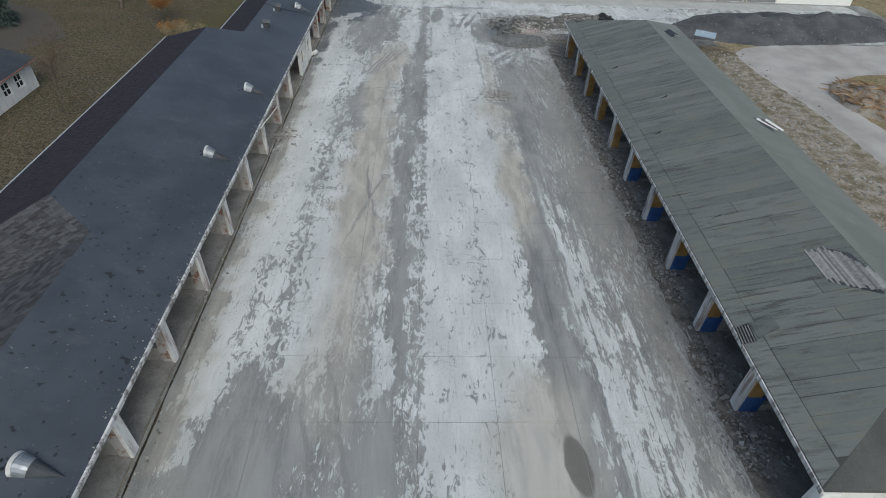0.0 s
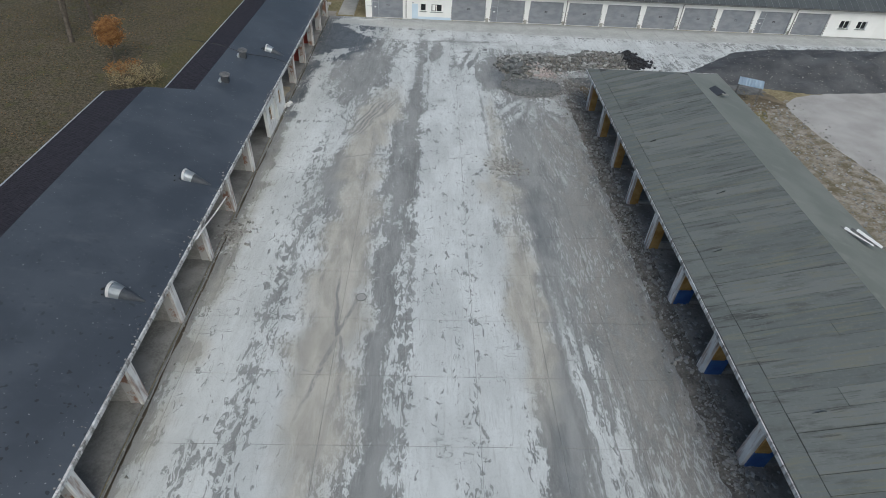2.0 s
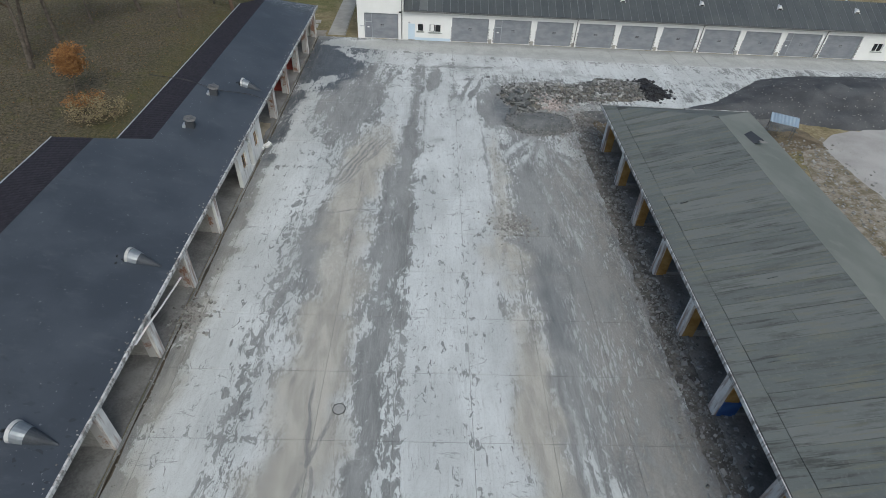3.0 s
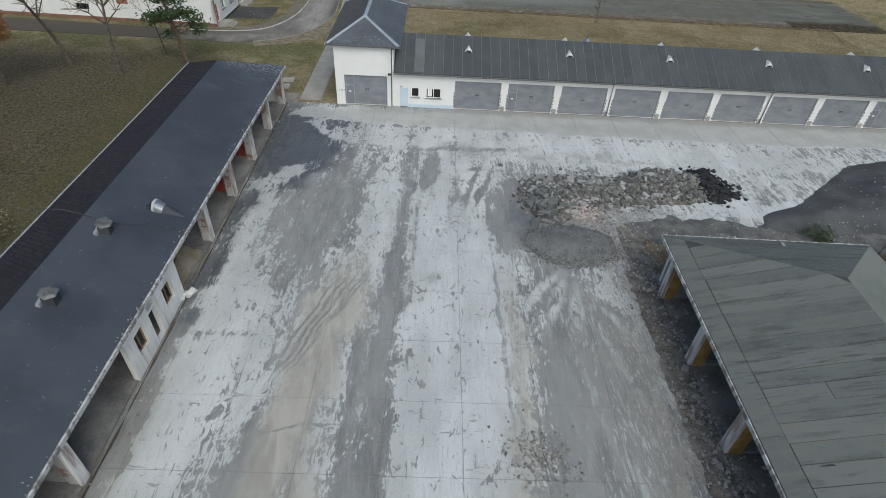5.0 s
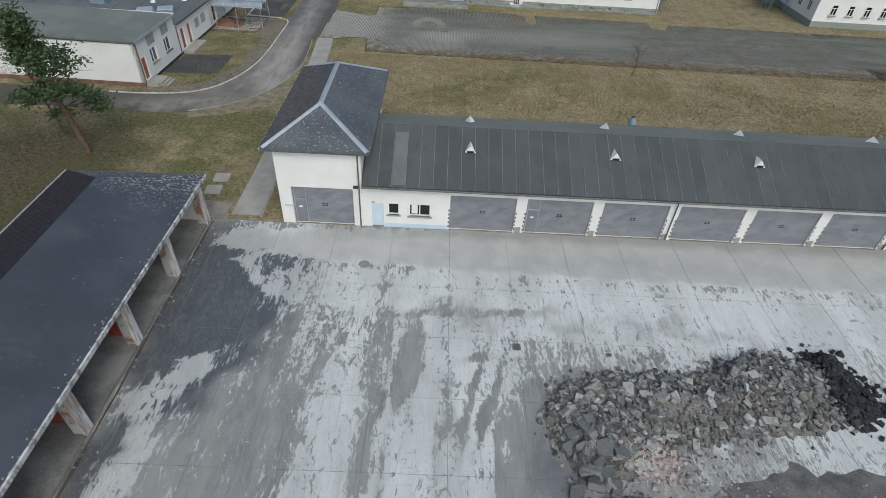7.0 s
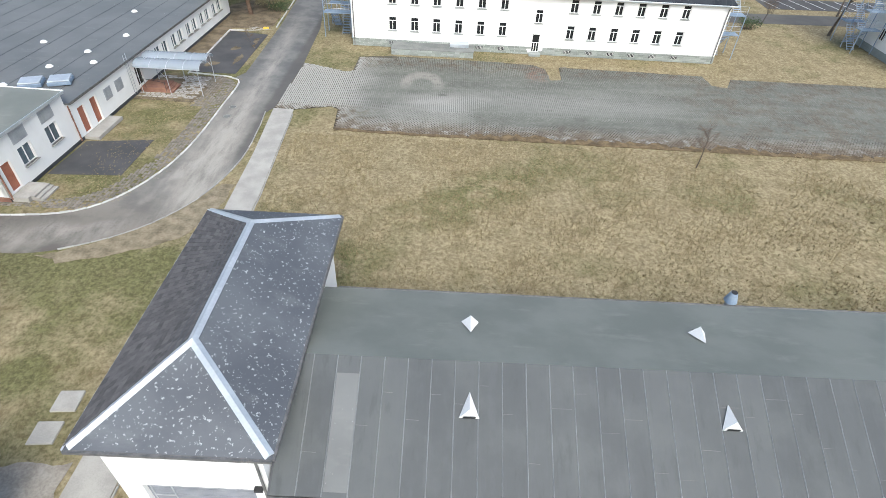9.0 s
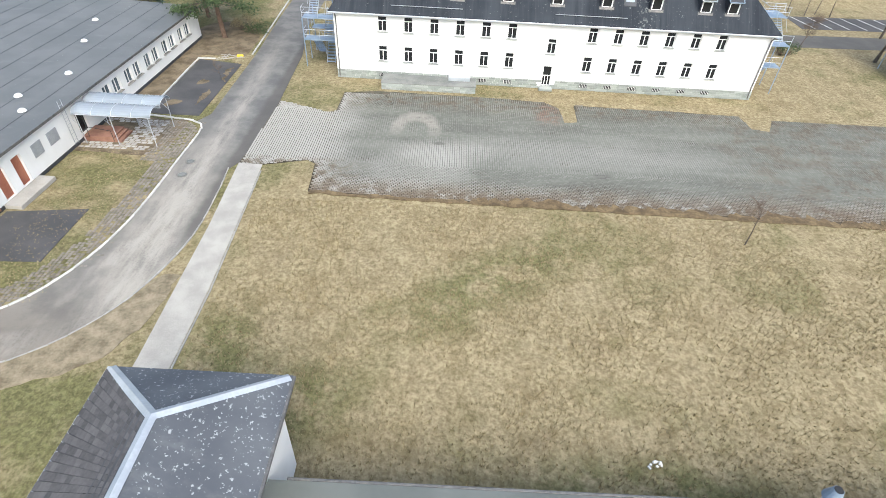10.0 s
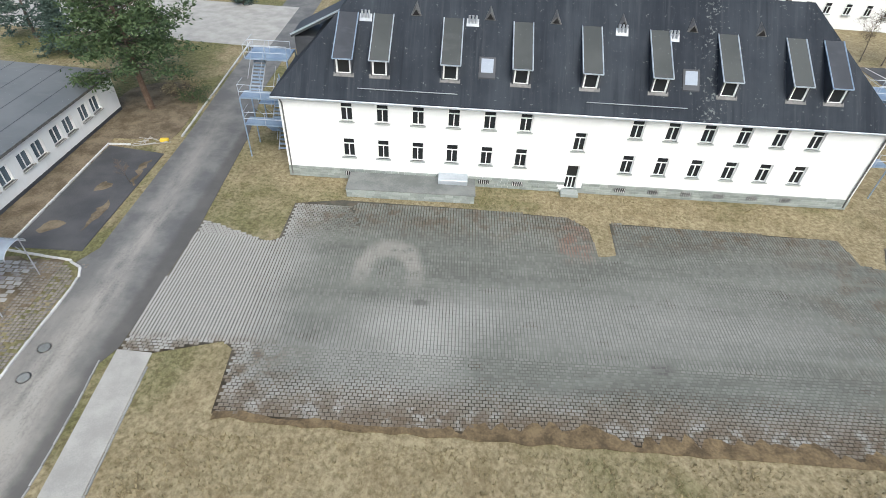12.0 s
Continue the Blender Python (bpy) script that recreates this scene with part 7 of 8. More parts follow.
    for f in bm.faces:
        f.smooth = True
    return solid(name, bm, mat, label, category, kind)


def chunk(bm, at, size, flat=0.5):
    """A broken lump: a box with pulled corners, turned at random."""
    m = Matrix.Translation(at) @ Euler((random.uniform(-0.5, 0.5), random.uniform(-0.5, 0.5), random.uniform(0, 6.28))).to_matrix().to_4x4()
    sx, sy, sz = size * random.uniform(0.6, 1.3), size * random.uniform(0.5, 1.0), size * flat * random.uniform(0.6, 1.2)
    v = [bm.verts.new(m @ Vector((x * sx * random.uniform(0.6, 1.1), y * sy * random.uniform(0.6, 1.1), z * sz * random.uniform(0.7, 1.1)))) for x in (-0.5, 0.5) for y in (-0.5, 0.5) for z in (-0.5, 0.5)]
    for f in ((0, 1, 3, 2), (4, 6, 7, 5), (0, 4, 5, 1), (2, 3, 7, 6), (0, 2, 6, 4), (1, 5, 7, 3)):
        bm.faces.new([v[i] for i in f])


random.seed(11)
RUB = [(6.7, 81.0), (7.6, 78.6), (9.2, 76.8), (12, 78.6), (16.5, 80.3), (21.5, 80.6), (24.2, 81.8), (24.4, 85.2), (20.5, 86.2), (15.5, 84.2), (11, 84.2), (8, 83.2)]
heap = mound("rubble_heap", RUB, 1.15, M["rubble_bed"], "heap of broken concrete slabs and crushed stone", "rubble heap", 0.2, 40)
bpy.context.view_layer.update()


def spot_in(outline, r=random):
    xs, ys = [p[0] for p in outline], [p[1] for p in outline]
    while True:
        p = (r.uniform(min(xs), max(xs)), r.uniform(min(ys), max(ys)))
        c = False
        for i in range(len(outline)):
            a, b = outline[i], outline[i - 1]
            if (a[1] > p[1]) != (b[1] > p[1]) and p[0] < (b[0] - a[0]) * (p[1] - a[1]) / (b[1] - a[1]) + a[0]:
                c = not c
        if c:
            return p


tree_of = {}


def height_of(ob, x, y):
    if ob.name not in tree_of:
        from mathutils.bvhtree import BVHTree
        tree_of[ob.name] = BVHTree.FromPolygons([v.co for v in ob.data.vertices], [tuple(p.vertices) for p in ob.data.polygons])
    hit = tree_of[ob.name].ray_cast(Vector((x, y, 50)), Vector((0, 0, -1)))[0]
    return max(0.0, hit.z) if hit else 0.0


for i in range(270):
    x, y = spot_in(RUB)
    bm = B()
    chunk(bm, (0, 0, 0), random.choice((0.25, 0.32, 0.4, 0.5, 0.7)) * random.uniform(0.8, 1.15) if x < 19 else random.uniform(0.2, 0.5), 0.34)
    ob = new("concrete_chunk", finish("concrete_chunk", bm, M["chunk"]))
    ob.parent = heap
    ob.location = (x, y, height_of(heap, x, y) + 0.12)
for i in range(26):
    x, y = random.gauss(8.9, 0.6), random.gauss(78.6, 0.8)
    bm = B()
    chunk(bm, (0, 0, 0), random.uniform(0.75, 1.15), 0.2)
    ob = new("concrete_slab", finish("concrete_slab", bm, M["slab_grey"]))
    ob.parent = heap
    ob.location = (x, y, height_of(heap, x, y) + 0.22)
bm = B()
for i in range(2600):
    x, y = spot_in(RUB)
    x += random.gauss(0, 0.5)
    y += random.gauss(0, 0.4)
    chunk(bm, (x, y, height_of(heap, x, y) + 0.04), random.uniform(0.08, 0.36), 0.6)
tagged(part("crumbs", bm, M["grit_bits"], heap, "grey concrete crumbs"), kind="stuff")
bm = B()
for i in range(260):
    x, y = random.gauss(12.2, 0.9), random.gauss(78.7, 0.6)
    chunk(bm, (x, y, height_of(heap, x, y) + 0.06), random.uniform(0.12, 0.32), 0.6)
tagged(part("brick_crumbs", bm, M["brick_bits"], heap, "pale pinkish brick crumbs"), kind="stuff")
TAR = [(22.3, 82.0), (23.8, 81.3), (26.0, 82.0), (25.6, 84.2), (24.6, 86.4), (23.2, 85.4)]
tar = mound("tar_heap", TAR, 1.0, M["tar"], "black heap of broken tar felt lumps", "tar heap", 0.25, 20)
bm = B()
for i in range(700):
    x, y = spot_in(TAR)
    x += random.gauss(0, 0.7)
    y += random.gauss(0, 0.4)
    chunk(bm, (x, y, height_of(tar, x, y) + 0.05), random.uniform(0.12, 0.42), 0.6)
tagged(part("tar_lumps", bm, M["tar_bits"], tar), kind="stuff")

DISK = [(10.3 + 3.5 * math.cos(a) * (1.0 + 0.06 * math.sin(3 * a)), 74.5 + 2.45 * math.sin(a)) for a in [2 * math.pi * i / 28 for i in range(28)]]
disk = mound("gravel_heap", DISK, 0.75, M["gravel"], "low round heap of grey gravel", "gravel heap", 0.05, 40, 0.5)
bm = B()
for i in range(420):
    a, r = random.uniform(0, 6.28), 3.1 * random.random() ** 0.4
    x, y = 10.4 + r * math.cos(a) * 1.15, 74.4 + r * math.sin(a) * 0.85
    chunk(bm, (x, y, height_of(disk, x, y) + 0.02), random.uniform(0.05, 0.14), 0.7)
for i in range(900):
    a, r = random.uniform(0, 6.28), random.gauss(3.45, 0.35)
    x, y = 10.3 + r * math.cos(a), 74.5 + 0.7 * r * math.sin(a)
    chunk(bm, (x, y, height_of(disk, x, y) + 0.02), random.uniform(0.04, 0.13), 0.7)
tagged(part("stones", bm, M["grit_bits"], disk), kind="stuff")
COAL = [(26.5, 77.6), (31, 77.0), (36, 77.6), (44, 75.8), (52, 76.6), (62, 78.5), (70, 80), (70, 91), (58, 90.8), (46, 90.2), (40, 88.6), (35.5, 84.8), (31.5, 81.4), (27.5, 79.6)]
coal = mound("chipping_heap", COAL, 2.3, M["coal"], "long dark heap of asphalt chippings", "chipping heap", 0.12, 60, 0.8)
bm = B()
for i in range(900):
    x, y = spot_in(COAL)
    chunk(bm, (x, y + random.gauss(-0.3, 0.4), height_of(coal, x, y) + 0.02), random.uniform(0.04, 0.14), 0.7)
tagged(part("stones", bm, M["rubble"], coal), kind="stuff")
WOOD = [(48.8 + 4.2 * math.cos(a), 58.2 + 5.4 * math.sin(a)) for a in [2 * math.pi * i / 20 for i in range(20)]]
wood = mound("wood_heap", WOOD, 1.7, M["dirt"], "heap of brushwood and broken planks", "wood heap", 0.2, 26)
bm = B()
for i in range(600):
    x, y = spot_in(WOOD)
    z = height_of(wood, x, y)
    a, l = random.uniform(0, 6.28), random.uniform(0.3, 1.3)
    rod(bm, (x, y, z + 0.05), (x + l * math.cos(a), y + l * math.sin(a), z + random.uniform(-0.1, 0.3)), random.uniform(0.02, 0.07), 4)
tagged(part("sticks", bm, M["wood"], wood), kind="stuff")

# rubble crumbs along the east shed front and inside its bays
bm = B()
for i in range(8500):
    y = random.uniform(14, 72)
    dense = 0.75 + 1.5 * noise.noise((y * 0.18, 3, 1))
    if random.random() > dense:
        continue
    chunk(bm, (random.gauss(14.95, 0.75) + (y - 40) * 0.006, y, 0.04), random.choice((0.03, 0.04, 0.05, 0.06, 0.08, 0.10, 0.13, 0.22)) * random.uniform(0.7, 1.3), 0.8)
for i in range(220):
    chunk(bm, (random.uniform(15.5, 19), random.uniform(14, 70), 0.09), random.uniform(0.06, 0.26), 0.6)
for i in range(500):
    a, r = random.uniform(0, 6.28), abs(random.gauss(0, 1.1))
    chunk(bm, (5.8 + r * math.cos(a), 57.2 + r * math.sin(a), 0.02), random.uniform(0.05, 0.2), 0.7)
for i in range(60):
    chunk(bm, (random.gauss(15.2, 0.6), random.uniform(16, 70), 0.06), random.uniform(0.2, 0.42), 0.6)
for i in range(900):
    chunk(bm, (random.gauss(14.2, 1.3), random.gauss(75, 3.0), 0.03), random.uniform(0.04, 0.17), 0.6)
for i in range(350):
    chunk(bm, (random.uniform(15, 35), random.uniform(72, 78), 0.02), random.uniform(0.05, 0.17), 0.5)
solid("rubble_crumbs", bm, M["rubble"], "grey rubble and concrete crumbs along the shed front", "rubble", "stuff")
bm = B()
for i in range(420):
    y = random.uniform(12, 96)
    chunk(bm, (random.gauss(-15.9, 0.35), y, 0.02), random.uniform(0.04, 0.16), 0.6)
for i in range(220):
    a, r = random.uniform(0, 6.28), abs(random.gauss(0, 0.8))
    chunk(bm, (-15.6 + r * math.cos(a), 46.9 + 1.4 * r * math.sin(a), 0.03), random.uniform(0.05, 0.3), 0.6)
solid("plaster_crumbs", bm, M["rubble"], "fallen plaster crumbs along the west shed posts", "rubble", "stuff")
bm = B()
for i in range(1500):
    y = random.uniform(20, 73)
    chunk(bm, (random.gauss(36.5, 2.0), y, 0.0), random.uniform(0.05, 0.3), 0.6)
solid("stones", bm, M["rubble"], "loose stones on the dirt verge", "stones", "stuff")


# ---- parking place of grid pavers ----
PARK = [(-15.75, 136.3), (-13.75, 136.2), (-10.2, 137.3), (-9.5, 136.8), (-9.2, 132.7), (0.4, 132.4), (9, 132.2), (72, 131.2), (72, 149), (34.5, 149.4), (33.2, 146.9), (31.6, 147.2), (31.3, 150.0), (14.4, 150.5), (14.2, 146.8),
        (12.9, 146.5), (12.7, 149.7), (11.3, 150.9), (4.4, 151.3), (-5.9, 151.5), (-9.4, 150.8), (-9.5, 146.6), (-10.2, 146.2), (-15.45, 148.2)]
park = flat("parking_place", PARK, -0.005, M["gravel_bed"], "grid-paver parking place, mossy and dusted with grey grit", "pavement")


def in_park(x, y):
    c = False
    for i in range(len(PARK)):
        a, b = PARK[i], PARK[i - 1]
        if (a[1] > y) != (b[1] > y) and x < (b[0] - a[0]) * (y - a[1]) / (b[1] - a[1]) + a[0]:
            c = not c
    return c


bm = box(B(), -0.131, 0.131, -0.09, 0.09, -0.06, 0.018)
top = [e for e in bm.edges if all(v.co.z > 0 for v in e.verts)]
bmesh.ops.bevel(bm, geom=top, offset=0.015, segments=1, affect="EDGES")
paver_mesh = finish("paver", bm, M["paver_one"])
random.seed(5)
verts, faces = [], []
made = 0


def block(w, l):
    """Corners of one paver with a chamfered top, w across and l along."""
    return [(sx * (w / 2 - k), sy * (l / 2 - k), z) for z, k in ((-0.06, 0.0), (0.016, 0.008)) for sx, sy in ((-1, -1), (1, -1), (1, 1), (-1, 1))]


def lay(x, y, w, l):
    """One block of the joined field, a little uneven; towards the middle almost drowned in grit."""
    sunk = x > 2.5 + 4.0 * noise.noise((x * 0.3, y * 0.4, 1)) and 134.6 < y + 1.6 * noise.noise((x * 0.4, y * 0.4, 6)) < 147.2
    z, k = random.uniform(-0.017, -0.014) if sunk else random.uniform(-0.012, 0.004), len(verts)
    verts.extend((x + p, y + q, r + z) for p, q, r in block(w, l))
    faces.extend(tuple(k + q for q in f) for f in ((4, 5, 6, 7), (0, 1, 5, 4), (1, 2, 6, 5), (2, 3, 7, 6), (3, 0, 4, 7)))


# broken bond near the lawn and in the far corner, straight columns between
for j in range(88):
    for i in range(240):
        x, y = -15.5 + 0.30 * i + (0.15 if j % 2 else 0), 132.4 + 0.21 * j
        if not (y < 137.25 or (y > 146.6 and x < -5.0 + 2.0 * noise.noise((y * 0.9, 0.4, 0)))) or not in_park(x, y - 0.1) or not in_park(x - 0.15, y):
            continue
        if y < 134.0 and -9 < x < 5 and made < 290:
            ob = new("paver", paver_mesh)
            ob.parent = park
            ob.location = (x, y, random.uniform(-0.012, 0.004))
            made += 1
        else:
            lay(x, y, 0.262, 0.18)
for j in range(45):
    for i in range(350):
        x, y = -15.5 + 0.205 * i, 137.45 + 0.31 * j
        if (y > 146.6 and x < -4.9 + 2.0 * noise.noise((y * 0.9, 0.4, 0))) or not in_park(x, y) or not in_park(x - 0.1, y):
            continue
        lay(x, y, 0.160, 0.304)
me = bpy.data.meshes.new("paver_field")
me.from_pydata(verts, [], faces)
me.materials.append(M["paver"])
field = new("paver_field", me)
field.parent = park
tagged(field, "mossy grid pavers", kind="stuff")


# ---- loose grid pavers behind the white kerb and slabs under the canopy ----
def lane_gap(x, y):
    """Distance from the lane's west edge."""
    return min(math.hypot(x - a, y - b) for a, b in ROAD_L)


def paved_strip(name, spots, size, mat, label):
    bm = B()
    for x, y, turn in spots:
        c, q = math.cos(turn), math.sin(turn)
        sx, sy = size[0] * random.uniform(0.92, 1.0), size[1] * random.uniform(0.92, 1.0)
        z = random.uniform(0.0, 0.02)
        lo = [bm.verts.new((x + u * c - w * q, y + u * q + w * c, -0.06)) for u, w in ((-sx, -sy), (sx, -sy), (sx, sy), (-sx, sy))]
        hi = [bm.verts.new((x + (u * c - w * q) * 0.94, y + (u * q + w * c) * 0.94, z)) for u, w in ((-sx, -sy), (sx, -sy), (sx, sy), (-sx, sy))]
        bm.faces.new(hi)
        for k in range(4):
            bm.faces.new((lo[k], lo[(k + 1) % 4], hi[(k + 1) % 4], hi[k]))
    return solid(name, bm, M[mat], label, "pavement", "stuff")


random.seed(21)
spots = []
for j in range(112):
    for i in range(62):
        x, y = -36.0 + 0.26 * i, 118.4 + 0.22 * j
        if x > -20.6 or y > 143.6:
            continue
        d = lane_gap(x, y)
        inside = y > 118.6 and x < -20.9
        wide = 1.9 if y < 136 else 3.0
        if 0.3 < d < wide and inside and random.random() > 0.12 + 0.35 * max(0.0, noise.noise((x * 0.6, y * 0.6, 2))):
            side = min(ROAD_L, key=lambda p: math.hypot(x - p[0], y - p[1]))
            if x < side[0] + 0.05 or y > side[1]:
                spots.append((x, y, 0.0))
paved_strip("paver_strip", spots, (0.105, 0.085), "stone_brown", "brown-stained grid pavers behind the white kerb")
spots = [(-29.6 + 0.52 * i + (0.2 if j % 2 else 0), 137.6 + 0.36 * j, random.gauss(0, 0.05)) for i in range(11) for j in range(15) if random.random() > 0.15 and (i > 5 or not 5 < j < 13)]
paved_strip("paving", spots, (0.235, 0.16), "kerb_joined", "old grey paving slabs under the canopy")
flat("soil_strip", [(-30.6, 137.0), (-24.0, 136.6), (-22.4, 139.0), (-22.6, 143.2), (-30.6, 143.0)], -0.004, M["scrub"], "brown soil round the canopy paving", "ground")


# ---- mossy, leaf-strewn seam where the lawn meets the parking place ----
def seam_along(pts, lo, hi, seed, mat, label):
    out_a, out_b = [], []
    for k, (x, y) in enumerate(pts):
        w = lo + (hi - lo) * max(0.0, 0.5 + 0.9 * noise.noise((x * 0.45, seed, 0)) + 0.6 * noise.noise((x * 1.9, seed, 4)))
        out_a.append((x, y - 0.25 - 0.2 * noise.noise((x * 0.8, seed, 8))))
        out_b.append((x, y + w * (0.22 if x < 1.5 else min(1.0, 0.22 + 0.3 * (x - 1.5)))))
    return solid("moss_seam", prism(B(), out_a + out_b[::-1], -0.03, 0.021), M[mat], label, "moss", "structure")


def edge_y(x):
    return 132.7 - 0.35 * (x + 9.2) / 9.6 if x < 0.4 else 132.4 - 0.0168 * (x - 0.4)


seam_along([(-9.1 + 0.3 * k, edge_y(-9.1 + 0.3 * k)) for k in range(240)], 0.0, 1.25, 3, "moss_brown", "brown moss and dead leaves along the paver edge")


bays = thing("bay_lines", "faded white parking lines", "road marking", (0, 0, 0))
for k in range(9):
    bm = prism(B(), [(54 + 2.6 * k, 180.2 + 0.1 * k), (54.12 + 2.6 * k, 180.2 + 0.1 * k), (52.9 + 2.6 * k, 185.4 + 0.1 * k), (52.78 + 2.6 * k, 185.4 + 0.1 * k)], -0.004, 0.004)
    own("line", bm, M["frame"], bays)


for k, (xx, yy, ra, rb) in enumerate(((-24.4, 151.5, 0.4, 0.7), (-25.4, 146.4, 0.5, 0.5), (-23.0, 148.0, 0.25, 1.6), (-22.6, 153.6, 0.3, 2.2))):
    flat("soil_strip", ragged([(xx + ra * math.cos(a), yy + rb * math.sin(a)) for a in [0.42 * i for i in range(15)]], 0.25, 0.4), 0.016, M["scrub"], "brown moss patch on the dark asphalt bay", "moss", "structure", 0.015)


# ---- kerbs ----
kerb_mesh = finish("kerb_stone", bevel(box(B(), -0.48, 0.48, -0.075, 0.075, -0.2, 0.09), 0.02), M["kerb"])
edge_mesh = finish("edging_stone", bevel(box(B(), -0.48, 0.48, -0.04, 0.04, -0.2, 0.05), 0.012), M["kerb_grey"])


def kerb_line(pts, mesh, label, name="kerb"):
    k = tagged(new(name), label, "kerb", "", "structure")
    carry = 0.0
    for a, b in zip(pts, pts[1:]):
        a, b = Vector(a), Vector(b)
        d = b - a
        while carry < d.length:
            p = a + d * (carry / d.length)
            s = new(mesh.name, mesh)
            s.parent = k
            s.matrix_local = pose(p.x, p.y, random.uniform(-0.02, 0.01), random.uniform(-2, 2), random.uniform(-1, 1), math.degrees(math.atan2(d.y, d.x)) + random.uniform(-1.5, 1.5))
            carry += 1.0
        carry -= d.length
    return k


kerb_line([p for p in ROAD_L if p[0] > -34] + [(-26.9, 143.8)], kerb_mesh, "worn white-painted kerb stones along the lane")
kerb_line([(-27.0, 144.0), (-27.1, 157.6), (-25.4, 157.7)], kerb_mesh, "worn white-painted kerb stones round the asphalt bay")
kerb_line([p for p in ROAD_R if -24 < p[0]], edge_mesh, "low grey edging stones along the lane")
kerb_line([(-12.6, 97.8), (-12.8, 121.5), (-13.6, 135.2)], edge_mesh, "low grey edging stones along the path")
kerb_line([(-21.6, 160), (-22.1, 171), (-22.6, 182)], kerb_mesh, "pale kerb stones under the pine tree")


# ---- plants ----
def branch(bm, tips, p, d, length, r, level, rng, spread=0.55, droop=0.0, kids=(3, 4)):
    """A crooked tapering limb with side limbs; gathers twig ends."""
    steps = 3 if level > 0 else 2
    q = p.copy()
    for s in range(steps):
        nd = (d + Vector((rng.gauss(0, 0.16), rng.gauss(0, 0.16), rng.gauss(0, 0.10) - droop))).normalized()
        n = q + nd * length / steps
        rod(bm, q, n, r * (1 - s * 0.22), 6 if level > 2 else 4, r * (1 - (s + 1) * 0.22))
        if level > 0 and s > 0 or level > 3:
            for _ in range(rng.randint(*kids)):
                a = Vector((rng.gauss(0, 1), rng.gauss(0, 1), rng.gauss(0.25, 0.5))).normalized()
                branch(bm, tips, n if s else q.lerp(n, 0.7), (nd * (1 - spread) + a * spread).normalized(), length * rng.uniform(0.45, 0.68), r * 0.45, level - 1, rng, spread, droop, kids)
        q, d = n, nd
    tips.append((q, d))


def leaf_cloud(bm, centre, rng, n, size, radius, flat=0.7):
    """Small leaf blades scattered in a clump."""
    for _ in range(n):
        o = Vector((rng.gauss(0, 1), rng.gauss(0, 1), rng.gauss(0, flat))) * radius * 0.55
        a = Vector((rng.gauss(0, 1), rng.gauss(0, 1), rng.gauss(0, 0.6))).normalized() * size
        b = a.cross(Vector((rng.gauss(0, 1), rng.gauss(0, 1), rng.gauss(0, 1)))).normalized() * size * 0.42
        c = centre + o
        bm.faces.new([bm.verts.new(v) for v in (c - a, c + b, c + a, c - b)])


def bare_tree(x, y, h, seed, lean=(0, 0), leaves=0, label="leafless deciduous tree on leaf-strewn grass", levels=3, r=None):
    rng = random.Random(seed)
    t = thing("tree", label, "tree", (x, y, -0.05), 0, "trees west of the sheds")
    bm = B()
    tips = []
    p, d = Vector((0, 0, 0)), Vector((lean[0], lean[1], 1)).normalized()
    r = r or h * 0.017
    trunk = B()
    for s in range(5):
        nd = (d + Vector((rng.gauss(0, 0.06), rng.gauss(0, 0.06), 0))).normalized()
        n = p + nd * h * 0.14
        rod(trunk, p, n, r * (1.25 if s == 0 else 1 - 0.13 * s), 8, r * (1 - 0.13 * (s + 1)))
        if s > 1:
            for _ in range(3):
                a = Vector((rng.gauss(0, 1), rng.gauss(0, 1), 0.5)).normalized()
                branch(bm, tips, n, (nd * 0.4 + a * 0.6).normalized(), h * rng.uniform(0.17, 0.26), r * 0.42, levels - 1, rng)
        p, d = n, nd
    branch(bm, tips, p, d, h * 0.26, r * 0.42, levels - 1, rng)
    own("trunk", trunk, M["bark"], t)
    own("bough", bm, M["twig"], t)
    if leaves:
        bm = B()
        for q, _ in tips:
            leaf_cloud(bm, q, rng, leaves, 0.13, 0.55)
        own("crown", bm, M["leaf"], t, "withered russet leaves")
    return t


def pine(x, y, h, seed, wide=1.0, label="tall dark green pine tree with bare reddish trunk", n=95):
    rng = random.Random(seed)
    t = thing("tree", label, "tree", (x, y, -0.05), 0, "conifers")
    trunk, limbs, crown = B(), B(), B()
    p, d = Vector((0, 0, 0)), Vector((rng.gauss(0, 0.05), rng.gauss(0, 0.05), 1)).normalized()
    pts = [p]
    for s in range(6):
        nd = (d + Vector((rng.gauss(0, 0.05), rng.gauss(0, 0.05), 0))).normalized()
        q = p + nd * h * 0.155
        rod(trunk, p, q, h * 0.02 * (1.2 - 0.16 * s), 8, h * 0.02 * (1.2 - 0.16 * (s + 1)))
        p, d = q, nd
        pts.append(p)
    for i in range(n):
        f = rng.uniform(0.30, 1.0)
        k = f * 6
        a = pts[min(5, int(k))].lerp(pts[min(6, int(k) + 1)], k - int(k))
        ang = rng.uniform(0, 6.28)
        reach = wide * h * 0.42 * math.sin(min(1.0, 0.35 + (f - 0.30) * 1.1) * math.pi) ** 0.7 * rng.uniform(0.35, 1.0)
        e = a + Vector((math.cos(ang) * reach, math.sin(ang) * reach, rng.uniform(-0.06, 0.12) * h))
        mid = a.lerp(e, 0.5) + Vector((0, 0, rng.uniform(-0.2, 0.3)))
        rod(limbs, a, mid, 0.07, 4, 0.045)
        rod(limbs, mid, e, 0.045, 4, 0.02)
        for c in (e, mid.lerp(e, 0.55), e + Vector((rng.gauss(0, 0.5), rng.gauss(0, 0.5), rng.gauss(0, 0.25)))):
            leaf_cloud(crown, c, rng, 46, 0.19, 0.85, 0.45)
    own("trunk", trunk, M["pine_bark"], t)
